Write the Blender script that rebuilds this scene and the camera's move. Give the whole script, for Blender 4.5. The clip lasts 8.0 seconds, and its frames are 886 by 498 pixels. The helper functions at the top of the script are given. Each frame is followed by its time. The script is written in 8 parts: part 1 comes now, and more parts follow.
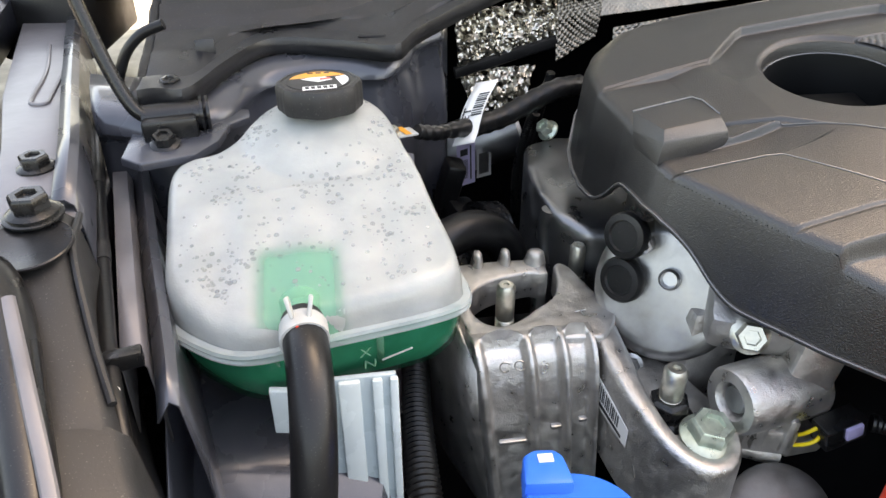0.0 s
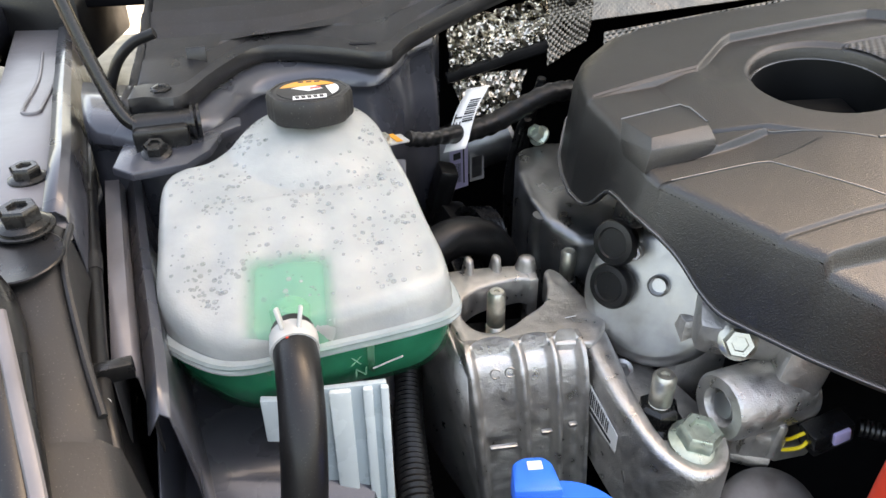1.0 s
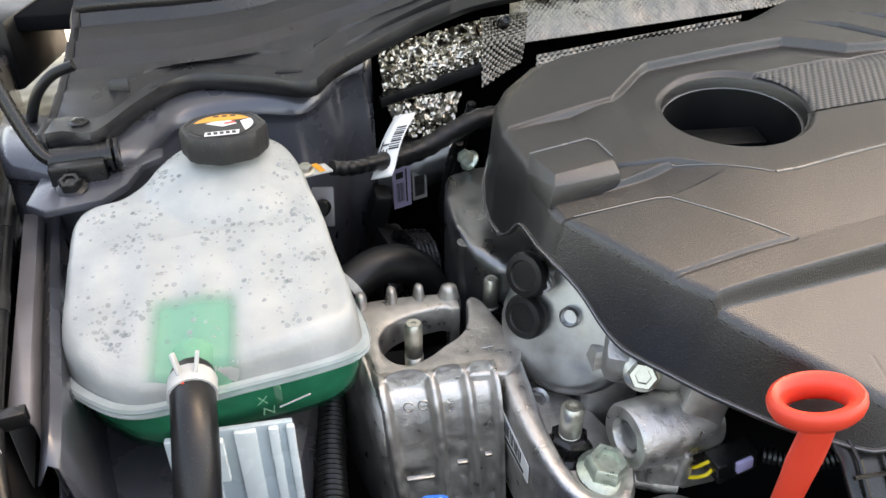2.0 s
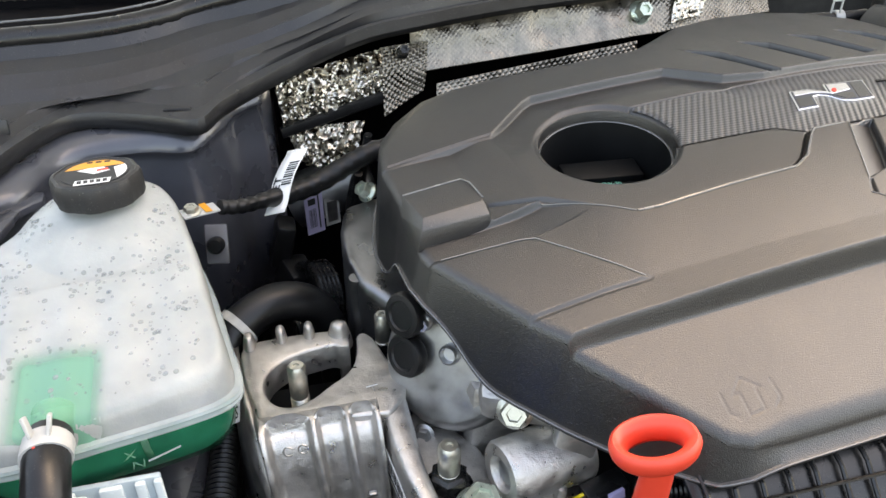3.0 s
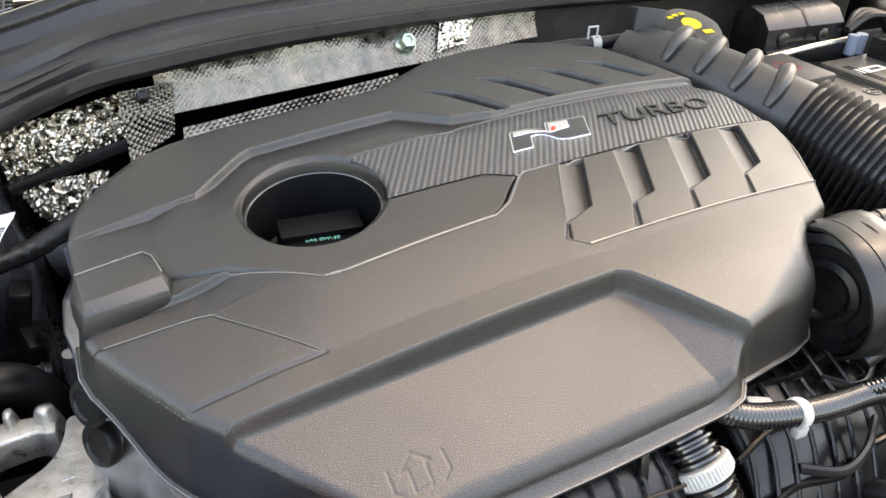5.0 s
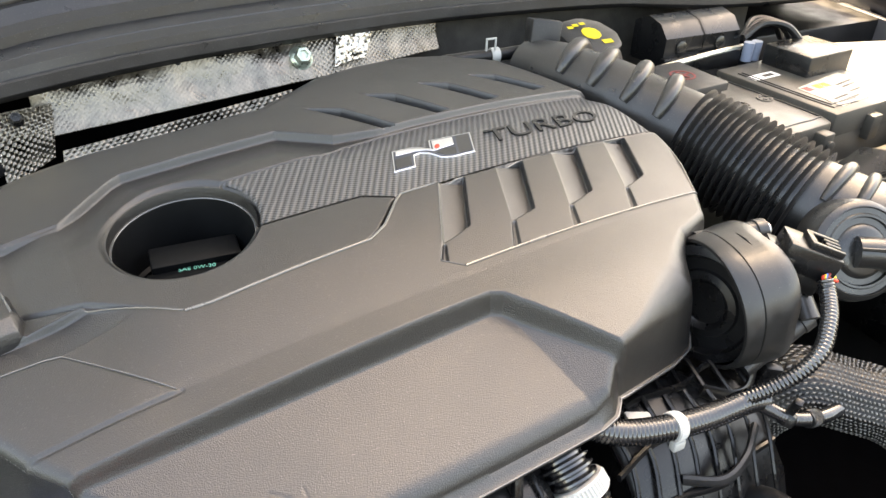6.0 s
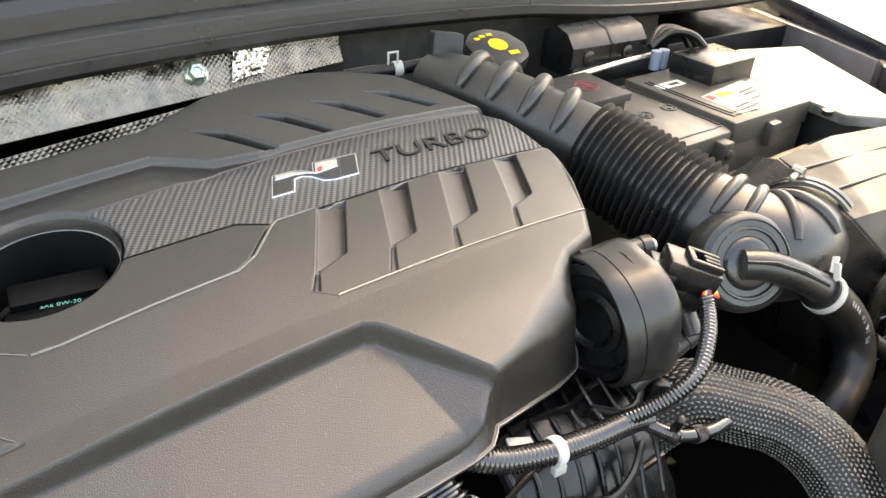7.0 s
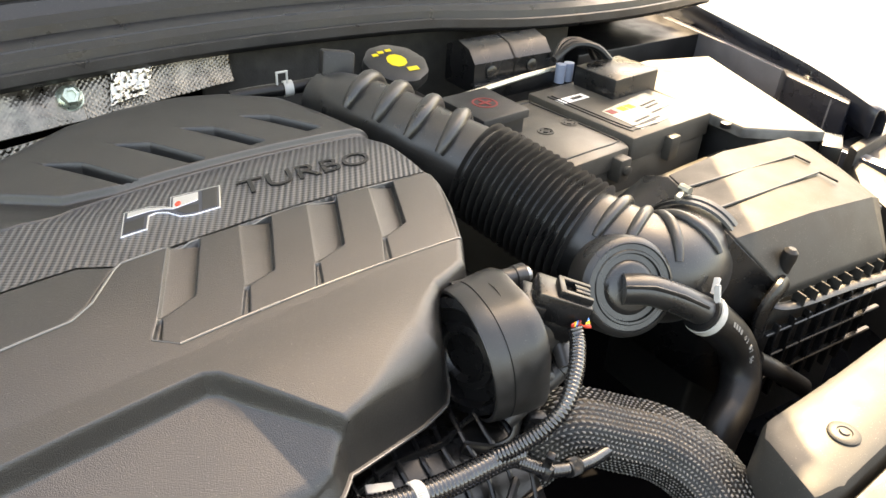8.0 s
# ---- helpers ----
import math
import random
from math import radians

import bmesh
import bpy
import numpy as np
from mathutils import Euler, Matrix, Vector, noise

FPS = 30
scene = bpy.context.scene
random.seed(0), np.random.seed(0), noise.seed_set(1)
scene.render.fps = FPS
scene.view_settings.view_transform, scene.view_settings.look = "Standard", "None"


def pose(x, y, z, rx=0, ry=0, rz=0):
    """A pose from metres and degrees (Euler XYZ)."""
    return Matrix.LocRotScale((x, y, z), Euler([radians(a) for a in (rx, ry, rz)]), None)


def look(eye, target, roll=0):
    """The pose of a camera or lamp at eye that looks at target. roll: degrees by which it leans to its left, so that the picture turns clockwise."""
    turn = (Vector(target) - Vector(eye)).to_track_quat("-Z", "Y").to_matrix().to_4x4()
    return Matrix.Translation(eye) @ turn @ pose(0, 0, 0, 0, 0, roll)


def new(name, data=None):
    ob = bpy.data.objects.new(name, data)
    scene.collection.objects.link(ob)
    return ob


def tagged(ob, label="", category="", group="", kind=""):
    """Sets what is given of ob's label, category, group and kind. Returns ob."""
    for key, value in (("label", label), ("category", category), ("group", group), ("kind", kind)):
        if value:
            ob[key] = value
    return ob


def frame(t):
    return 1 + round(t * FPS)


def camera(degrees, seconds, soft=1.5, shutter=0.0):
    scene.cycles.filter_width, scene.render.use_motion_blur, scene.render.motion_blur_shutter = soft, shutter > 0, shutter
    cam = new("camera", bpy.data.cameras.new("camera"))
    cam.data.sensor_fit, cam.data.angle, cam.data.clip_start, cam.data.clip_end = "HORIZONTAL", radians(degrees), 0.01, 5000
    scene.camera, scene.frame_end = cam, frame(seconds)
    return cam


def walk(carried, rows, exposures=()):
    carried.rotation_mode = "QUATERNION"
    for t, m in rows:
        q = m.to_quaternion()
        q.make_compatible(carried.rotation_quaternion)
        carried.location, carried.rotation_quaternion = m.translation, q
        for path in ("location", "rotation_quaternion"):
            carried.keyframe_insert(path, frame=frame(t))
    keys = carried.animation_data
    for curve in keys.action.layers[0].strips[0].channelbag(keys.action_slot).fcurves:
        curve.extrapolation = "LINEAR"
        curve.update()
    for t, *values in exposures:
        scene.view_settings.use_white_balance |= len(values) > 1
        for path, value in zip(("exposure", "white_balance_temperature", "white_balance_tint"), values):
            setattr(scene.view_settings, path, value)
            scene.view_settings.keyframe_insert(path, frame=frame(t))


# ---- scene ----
cam = camera(61.6, 8.0)
# seconds, eye, a point looked at, roll
PATH = [
    (0.0, (0.002, -0.015, 1.257), (0.255, 1.651, 0.179), -0.2),
    (0.5, (0.005, -0.015, 1.261), (0.259, 1.649, 0.181), -0.3),
    (1.0, (0.007, -0.015, 1.264), (0.266, 1.647, 0.183), -0.4),
    (1.2, (0.0125, -0.015, 1.2665), (0.278, 1.646, 0.1855), -0.37),
    (2.5, (0.085, -0.014, 1.300), (0.437, 1.631, 0.219), 0.0),
    (3.0, (0.114, -0.016, 1.311), (0.525, 1.618, 0.234), 0.2),
    (3.5, (0.148, -0.017, 1.320), (0.623, 1.599, 0.242), 0.5),
    (4.0, (0.178, -0.017, 1.324), (0.723, 1.579, 0.249), 0.8),
    (4.5, (0.220, -0.017, 1.331), (0.831, 1.555, 0.256), 1.1),
    (6.0, (0.306, -0.025, 1.347), (1.112, 1.464, 0.283), 2.2),
    (6.5, (0.335, -0.030, 1.352), (1.196, 1.430, 0.289), 2.5),
    (7.0, (0.363, -0.034, 1.359), (1.276, 1.395, 0.299), 2.9),
    (7.5, (0.396, -0.039, 1.365), (1.361, 1.358, 0.308), 3.2),
    (8.0, (0.437, -0.046, 1.374), (1.445, 1.322, 0.319), 3.5),
]
walk(cam, [(t, look(eye, target, roll)) for t, eye, target, roll in PATH],
     exposures=[(0.0, 3.14, 9900, 14), (2.5, 3.14, 9900, 13), (4.5, 3.32, 9900, 12), (6.2, 3.50, 10200, 12), (8.0, 3.32, 10600, 12)])

# ---- world, sun, exposure ----
SUN_DIR = Vector((0.55, 0.43, 1.00)).normalized()      # towards the sun
world = bpy.data.worlds.new("sky")
scene.world = world
world.use_nodes = True
wn = world.node_tree
sky = wn.nodes.new("ShaderNodeTexSky")
sky.sky_type = "NISHITA"
sky.sun_disc = False
sky.sun_elevation = math.asin(SUN_DIR.z)
sky.sun_rotation = math.atan2(SUN_DIR.x, SUN_DIR.y)
sky.dust_density = 2.5
wn.links.new(sky.outputs[0], wn.nodes["Background"].inputs[0])
wn.nodes["Background"].inputs[1].default_value = 0.12

sun_data = bpy.data.lights.new("sun", "SUN")
sun_data.energy, sun_data.angle, sun_data.color = 2.0, radians(0.5), (1.0, 0.90, 0.74)
sun = new("sun", sun_data)
sun.matrix_world = look(SUN_DIR * 20, (0, 0, 0))


# ---- building helpers ----
ORIGIN = {}


def thing(name, at, label, category, group="", kind=""):
    """A top-level empty at its base; parts hang under it."""
    ob = new(name)
    ob.empty_display_size = 0.02
    ob.location = at
    ORIGIN[ob] = Vector(at)
    return tagged(ob, label, category, group, kind)


def to_mesh(name, bm, smooth=40):
    me = bpy.data.meshes.new(name)
    bmesh.ops.recalc_face_normals(bm, faces=bm.faces)
    bm.to_mesh(me)
    bm.free()
    if smooth:
        me.shade_smooth()
        me.set_sharp_from_angle(angle=radians(smooth))
    return me


def part(name, bm, material, parent, label="", kind="", smooth=40):
    """Links a bmesh, made in world metres, as one mesh under a thing or a part."""
    o = ORIGIN[parent]
    bmesh.ops.translate(bm, verts=bm.verts, vec=-o)
    ob = new(name, to_mesh(name, bm, smooth))
    ob.data.materials.append(material)
    ob.parent = parent
    ORIGIN[ob] = o
    return tagged(ob, label, kind=kind)


def single(name, bm, material, label, category, at=None, group="", kind="", smooth=40):
    """A thing that is one mesh."""
    if at is None:
        lo = [min(v.co[i] for v in bm.verts) for i in range(3)]
        hi = [max(v.co[i] for v in bm.verts) for i in range(3)]
        at = ((lo[0] + hi[0]) / 2, (lo[1] + hi[1]) / 2, lo[2])
    at = Vector(at)
    bmesh.ops.translate(bm, verts=bm.verts, vec=-at)
    ob = new(name, to_mesh(name, bm, smooth))
    ob.data.materials.append(material)
    ob.location = at
    ORIGIN[ob] = at
    return tagged(ob, label, category, group, kind)


def axis_matrix(at, axis, spin=0):
    """A pose at a place whose z runs along axis."""
    q = Vector(axis).normalized().to_track_quat("Z", "Y")
    return Matrix.Translation(at) @ q.to_matrix().to_4x4() @ Matrix.Rotation(radians(spin), 4, "Z")


def box(bm, size, m, bev=0.0, seg=2):
    r = bmesh.ops.create_cube(bm, size=1.0)
    vs = r["verts"]
    bmesh.ops.scale(bm, verts=vs, vec=size)
    if bev:
        es = list({e for v in vs for e in v.link_edges})
        out = bmesh.ops.bevel(bm, geom=es, offset=bev, segments=seg, profile=0.5, affect="EDGES")
        vs = list({v for f in out["faces"] for v in f.verts} | {v for v in vs if v.is_valid})
    bmesh.ops.transform(bm, matrix=m, verts=vs)
    return vs


def box_at(bm, lo, hi, bev=0.0, turn=0.0, seg=2):
    c = [(a + b) / 2 for a, b in zip(lo, hi)]
    return box(bm, [b - a for a, b in zip(lo, hi)], pose(*c, 0, 0, turn), bev, seg)


def rings(bm, loops, close_start=True, close_end=True, closed=True):
    """Skins a list of loops of points, all of one length."""
    vs = [[bm.verts.new(p) for p in loop] for loop in loops]
    n = len(loops[0])
    for a, b in zip(vs, vs[1:]):
        for i in range(n if closed else n - 1):
            j = (i + 1) % n
            bm.faces.new((a[i], a[j], b[j], b[i]))
    if closed and close_start:
        bm.faces.new(list(reversed(vs[0])))
    if closed and close_end:
        bm.faces.new(vs[-1])
    return vs


def lathe(bm, profile, m, seg=24, close=True, lobes=0, lobe=0.0):
    """Profile of (radius, height), turned round z of m."""
    loops = []
    for r, h in profile:
        loop = []
        for i in range(seg):
            a = 2 * math.pi * i / seg
            rr = r * (1 + lobe * max(-0.5, min(0.5, 3 * math.cos(lobes * a)))) if lobes else r
            loop.append(m @ Vector((rr * math.cos(a), rr * math.sin(a), h)))
        loops.append(loop)
    return rings(bm, loops, close, close)


def spline(points, n=8, closed=False):
    """Catmull-Rom through the points, n steps a stretch."""
    ps = [Vector(p) for p in points]
    out = []
    count = len(ps)
    for i in range(count if closed else count - 1):
        if closed:
            p0, p1, p2, p3 = (ps[(i + k) % count] for k in (-1, 0, 1, 2))
        else:
            p1, p2 = ps[i], ps[i + 1]
            p0 = ps[i - 1] if i else p1 * 2 - p2
            p3 = ps[i + 2] if i + 2 < count else p2 * 2 - p1
        for k in range(n):
            t = k / n
            out.append(0.5 * ((2 * p1) + (p2 - p0) * t + (2 * p0 - 5 * p1 + 4 * p2 - p3) * t * t + (3 * p1 - p0 - 3 * p2 + p3) * t ** 3))
    if not closed:
        out.append(ps[-1])
    return out


def resample(points, step):
    """Points at an even step along a line."""
    ps = [Vector(p) for p in points]
    run = [0.0]
    for a, b in zip(ps, ps[1:]):
        run.append(run[-1] + (b - a).length)
    n = max(2, int(round(run[-1] / step)))
    out, k = [], 0
    for i in range(n + 1):
        s = run[-1] * i / n
        while k < len(run) - 2 and run[k + 1] < s:
            k += 1
        span = max(run[k + 1] - run[k], 1e-9)
        out.append(ps[k].lerp(ps[k + 1], (s - run[k]) / span))
    return out


def sweep(bm, points, radius, seg=12, flat=1.0, up=(0, 0, 1), closed=False):
    """A tube along points. radius: a number or a function of (index, share of the way). flat: height over width."""
    ps = [Vector(p) for p in points]
    n = len(ps)
    loops = []
    side = None
    for i, p in enumerate(ps):
        t = (ps[(i + 1) % n] - ps[i - 1]) if closed else (ps[min(i + 1, n - 1)] - ps[max(i - 1, 0)])
        t.normalize()
        if side is None:
            ref = Vector(up)
            if abs(t.dot(ref)) > 0.95:
                ref = Vector((1, 0, 0))
            side = t.cross(ref).normalized()
        else:
            side = (side - t * side.dot(t)).normalized()
        top = side.cross(t)
        r = radius(i, i / (n - 1)) if callable(radius) else radius
        loops.append([p + side * (r * math.cos(2 * math.pi * k / seg)) + top * (r * flat * math.sin(2 * math.pi * k / seg)) for k in range(seg)])
    if closed:
        loops.append(loops[0])
        vs = [[bm.verts.new(q) for q in loop] for loop in loops[:-1]]
        for a in range(n):
            b = (a + 1) % n
            for k in range(seg):
                j = (k + 1) % seg
                bm.faces.new((vs[a][k], vs[a][j], vs[b][j], vs[b][k]))
        return vs
    return rings(bm, loops)


def prism(bm, poly, z0, z1, bev=0.0, seg=2, m=None):
    """An upright block over a plan; z0, z1: numbers or functions of (x, y)."""
    f0 = z0 if callable(z0) else (lambda x, y: z0)
    f1 = z1 if callable(z1) else (lambda x, y: z1)
    lo = [bm.verts.new((x, y, f0(x, y))) for x, y in poly]
    hi = [bm.verts.new((x, y, f1(x, y))) for x, y in poly]
    n = len(poly)
    top = bm.faces.new(hi)
    bm.faces.new(list(reversed(lo)))
    for i in range(n):
        j = (i + 1) % n
        bm.faces.new((lo[i], lo[j], hi[j], hi[i]))
    vs = lo + hi
    if bev:
        bm.normal_update()
        es = list(top.edges) + [e for v in hi for e in v.link_edges if e.other_vert(v) in lo]
        out = bmesh.ops.bevel(bm, geom=list(set(es)), offset=bev, segments=seg, profile=0.5, affect="EDGES")
        vs = list({v for f in out["faces"] for v in f.verts} | {v for v in vs if v.is_valid})
    if m is not None:
        bmesh.ops.transform(bm, matrix=m, verts=vs)
    return vs


def hex_bolt(bm, at, axis, r, h, flange=1.45, washer=0.0, spin=0, dish=True):
    """A flanged hexagon head standing on a face."""
    m = axis_matrix(at, axis, spin)
    if washer:
        lathe(bm, [(washer, 0), (washer, 0.0012), (washer * 0.96, 0.0016), (r, 0.0016)], m, 24)
    b = 0.0016 if washer else 0.0
    if flange:
        lathe(bm, [(r * flange, b), (r * flange, b + h * 0.14), (r * 1.12, b + h * 0.3), (r * 0.9, b + h * 0.34)], m, 24)
    prof = [(r * 1.12, b + h * 0.2), (r * 1.12, b + h * 0.86), (r * 0.98, b + h), (r * 0.62, b + h), (r * 0.55, b + h * (0.82 if dish else 1.0)), (0.0005, b + h * (0.82 if dish else 1.0))]
    lathe(bm, prof, m, 6)


def stud(bm, at, axis, r, h, thread=0.35):
    """A threaded pin with a chamfered top, threads over the lower share of it."""
    m = axis_matrix(at, axis)
    prof, k = [(r * 0.9, 0)], int(h * thread / 0.0016)
    for i in range(k):
        prof += [(r * 1.04, 0.0016 * i + 0.0005), (r * 0.9, 0.0016 * i + 0.0013)]
    z = 0.0016 * k
    prof += [(r, z + 0.002), (r, h - r * 0.35), (r * 0.75, h), (r * 0.35, h), (r * 0.3, h - 0.0015), (0.0003, h - 0.0015)]
    lathe(bm, prof, m, 20)


def letters(text, width, height, depth, slant=0.0):
    """The built-in font as a bmesh in its own plane, fitted to a width and height, lower left at 0, 0."""
    cu = bpy.data.curves.new("text", "FONT")
    cu.body, cu.extrude, cu.resolution_u = text, 0.05, 3
    tmp = bpy.data.objects.new("text", cu)
    scene.collection.objects.link(tmp)
    me = bpy.data.meshes.new_from_object(tmp.evaluated_get(bpy.context.evaluated_depsgraph_get()))
    bm = bmesh.new()
    bm.from_mesh(me)
    bpy.data.objects.remove(tmp)
    bpy.data.curves.remove(cu)
    bpy.data.meshes.remove(me)
    xs, ys = [v.co.x for v in bm.verts], [v.co.y for v in bm.verts]
    x0, y0, sx, sy = min(xs), min(ys), width / (max(xs) - min(xs)), height / (max(ys) - min(ys))
    for v in bm.verts:
        y = (v.co.y - y0) * sy
        v.co = Vector(((v.co.x - x0) * sx + slant * y, y, (v.co.z + 0.05) * 10 * depth))
    return bm


# ---- materials ----
def shader(name):
    m = bpy.data.materials.new(name)
    m.use_nodes = True
    nt = m.node_tree
    return m, nt, nt.nodes["Principled BSDF"]


def surface(name, colour, rough=0.5, metal=0.0, grain=0.0, grain_size=0.001, wear=0.15, wear_size=0.03, rough_var=0.1,
            coat=0.0, coat_rough=0.1, spec=0.5, sheen=0.0, dents=0.0, dent_size=0.01, voronoi=False, dust=0.0):
    """A surface with colour wear at one scale and grain relief at a finer one."""
    m, nt, b = shader(name)
    n, l = nt.nodes, nt.links
    co = n.new("ShaderNodeTexCoord")
    big = n.new("ShaderNodeTexNoise")
    big.inputs["Scale"].default_value = 1 / wear_size
    big.inputs["Detail"].default_value = 6
    l.new(co.outputs["Object"], big.inputs["Vector"])
    ramp = n.new("ShaderNodeMapRange")
    ramp.inputs[1].default_value, ramp.inputs[2].default_value = 0.3, 0.7
    ramp.inputs[3].default_value, ramp.inputs[4].default_value = 1 - wear, 1 + wear
    l.new(big.outputs[0], ramp.inputs[0])
    mul = n.new("ShaderNodeMix")
    mul.data_type, mul.blend_type = "RGBA", "MULTIPLY"
    mul.inputs[0].default_value = 1
    mul.inputs[6].default_value = (*colour, 1)
    l.new(ramp.outputs[0], mul.inputs[7])
    col = mul.outputs[2]
    if dust:
        fine = n.new("ShaderNodeTexNoise")
        fine.inputs["Scale"].default_value = 900
        fine.inputs["Detail"].default_value = 2
        l.new(co.outputs["Object"], fine.inputs["Vector"])
        spots = n.new("ShaderNodeMapRange")
        spots.inputs[1].default_value, spots.inputs[2].default_value = 0.66, 0.74
        spots.inputs[4].default_value = dust
        l.new(fine.outputs[0], spots.inputs[0])
        dusty = n.new("ShaderNodeMix")
        dusty.data_type = "RGBA"
        l.new(spots.outputs[0], dusty.inputs[0])
        l.new(col, dusty.inputs[6])
        dusty.inputs[7].default_value = (0.35, 0.33, 0.30, 1)
        col = dusty.outputs[2]
    l.new(col, b.inputs["Base Color"])
    rr = n.new("ShaderNodeMapRange")
    rr.inputs[1].default_value, rr.inputs[2].default_value = 0.3, 0.7
    rr.inputs[3].default_value, rr.inputs[4].default_value = max(0.03, rough - rough_var), min(1, rough + rough_var)
    l.new(big.outputs[0], rr.inputs[0])
    l.new(rr.outputs[0], b.inputs["Roughness"])
    b.inputs["Metallic"].default_value = metal
    b.inputs["Specular IOR Level"].default_value = spec
    b.inputs["Coat Weight"].default_value = coat
    b.inputs["Coat Roughness"].default_value = coat_rough
    b.inputs["Sheen Weight"].default_value = sheen
    b.inputs["Sheen Roughness"].default_value = 0.45
    b.inputs["Sheen Tint"].default_value = (1.0, 0.97, 0.93, 1)
    last = None
    if dents:
        d = n.new("ShaderNodeTexNoise")
        d.inputs["Scale"].default_value = 1 / dent_size
        d.inputs["Detail"].default_value = 3
        l.new(co.outputs["Object"], d.inputs["Vector"])
        bp = n.new("ShaderNodeBump")
        bp.inputs["Strength"].default_value = 1.0
        bp.inputs["Distance"].default_value = dents
        l.new(d.outputs[0], bp.inputs["Height"])
        last = bp
    if grain:
        if voronoi:
            g = n.new("ShaderNodeTexVoronoi")
        else:
            g = n.new("ShaderNodeTexNoise")
            g.inputs["Detail"].default_value = 2
        g.inputs["Scale"].default_value = 1 / grain_size
        l.new(co.outputs["Object"], g.inputs["Vector"])
        bp = n.new("ShaderNodeBump")
        bp.inputs["Strength"].default_value = 1.0
        bp.inputs["Distance"].default_value = grain
        l.new(g.outputs[0], bp.inputs["Height"])
        if last:
            l.new(last.outputs[0], bp.inputs["Normal"])
        last = bp
    if last:
        l.new(last.outputs[0], b.inputs["Normal"])
    return m


PLASTIC = surface("grained_black_plastic", (0.0085, 0.0085, 0.0088), 0.33, grain=0.00036, grain_size=0.00075, wear=0.10, wear_size=0.05, rough_var=0.05, dust=0.16, spec=0.9)
# pale base carries the bright edge highlights in its colour
EDGE = surface("pale_edge_highlight", (0.09, 0.09, 0.09), 0.20, spec=1.0, wear=0.1)
PLASTIC_SMOOTH = surface("smooth_black_plastic", (0.007, 0.007, 0.0075), 0.30, grain=0.00005, grain_size=0.002, wear=0.2, dust=0.15)
PLASTIC_DULL = surface("dull_black_plastic", (0.016, 0.016, 0.0165), 0.50, grain=0.00012, grain_size=0.0015, wear=0.2, dust=0.2)
PLASTIC_GREY = surface("grey_black_cowl_plastic", (0.017, 0.017, 0.0185), 0.36, grain=0.0001, grain_size=0.0012, wear=0.15, dust=0.2)
RUBBER = surface("black_rubber", (0.007, 0.007, 0.0075), 0.38, grain=0.00006, grain_size=0.002, wear=0.3, dust=0.12, spec=0.4)
PAINT = surface("slate_body_paint", (0.060, 0.063, 0.076), 0.30, metal=0.25, wear=0.16, wear_size=0.05, coat=0.6, coat_rough=0.10, dents=0.0005, dent_size=0.03, grain=0.00005, grain_size=0.0012, dust=0.08)
PAINT_DARK = surface("dark_slate_paint", (0.016, 0.018, 0.026), 0.30, metal=0.1, wear=0.12, wear_size=0.06, coat=0.15, coat_rough=0.2)
PAINT_PALE = surface("pale_primer_paint", (0.150, 0.143, 0.150), 0.40, metal=0.1, wear=0.12, wear_size=0.03, coat=0.3, coat_rough=0.2, dents=0.0004, dent_size=0.02)
CAST = surface("cast_aluminium", (0.54, 0.52, 0.495), 0.39, metal=0.90, grain=0.00036, grain_size=0.0009, wear=0.16, wear_size=0.010, rough_var=0.14, dents=0.0006, dent_size=0.005)
ALU = surface("smooth_aluminium", (0.47, 0.475, 0.48), 0.38, metal=0.95, grain=0.00004, grain_size=0.001, wear=0.12, wear_size=0.02)
DARKALU = surface("dull_grey_metal", (0.16, 0.155, 0.15), 0.42, metal=0.9, grain=0.00006, grain_size=0.0012, wear=0.25, wear_size=0.015)
TIMING = surface("cast_timing_cover", (0.24, 0.245, 0.25), 0.36, metal=0.95, wear=0.15, wear_size=0.02, dents=0.0004, dent_size=0.010, rough_var=0.14)
ZINC = surface("zinc_plated_steel", (0.50, 0.49, 0.43), 0.36, metal=0.9, wear=0.2, wear_size=0.006)
GREENZINC = surface("green_zinc_steel", (0.44, 0.50, 0.42), 0.34, metal=0.75, wear=0.2, wear_size=0.006)
BLACKSTEEL = surface("black_steel", (0.012, 0.012, 0.012), 0.26, metal=0.2, wear=0.3, wear_size=0.006)
FOIL = surface("crumpled_foil", (0.55, 0.51, 0.44), 0.28, metal=1.0, wear=0.25, wear_size=0.008, dents=0.0004, dent_size=0.010)
SHIELD = surface("heat_shield_aluminium", (0.245, 0.220, 0.186), 0.36, metal=1.0, wear=0.40, wear_size=0.016, rough_var=0.16, dents=0.0013, dent_size=0.009)
BLUE = surface("blue_plastic", (0.0, 0.155, 0.75), 0.42, wear=0.06, spec=0.3)
RED = surface("red_plastic", (0.70, 0.055, 0.03), 0.38, wear=0.06)
YELLOW = surface("yellow_print", (0.75, 0.55, 0.02), 0.5, wear=0.05)
ORANGE = surface("orange_print", (0.80, 0.32, 0.03), 0.4, wear=0.05)
WHITE = surface("white_paper", (0.78, 0.77, 0.74), 0.6, wear=0.05)
INK = surface("black_ink", (0.02, 0.02, 0.02), 0.6, wear=0.05)
VIOLET = surface("violet_print", (0.42, 0.38, 0.62), 0.5, wear=0.05)
REDPAINT = surface("dull_red_print", (0.22, 0.02, 0.02), 0.5, wear=0.1)
GREENINK = surface("green_print", (0.15, 0.55, 0.42), 0.5, wear=0.05)
CHROME = surface("chrome", (0.80, 0.80, 0.82), 0.12, metal=1.0, wear=0.03)
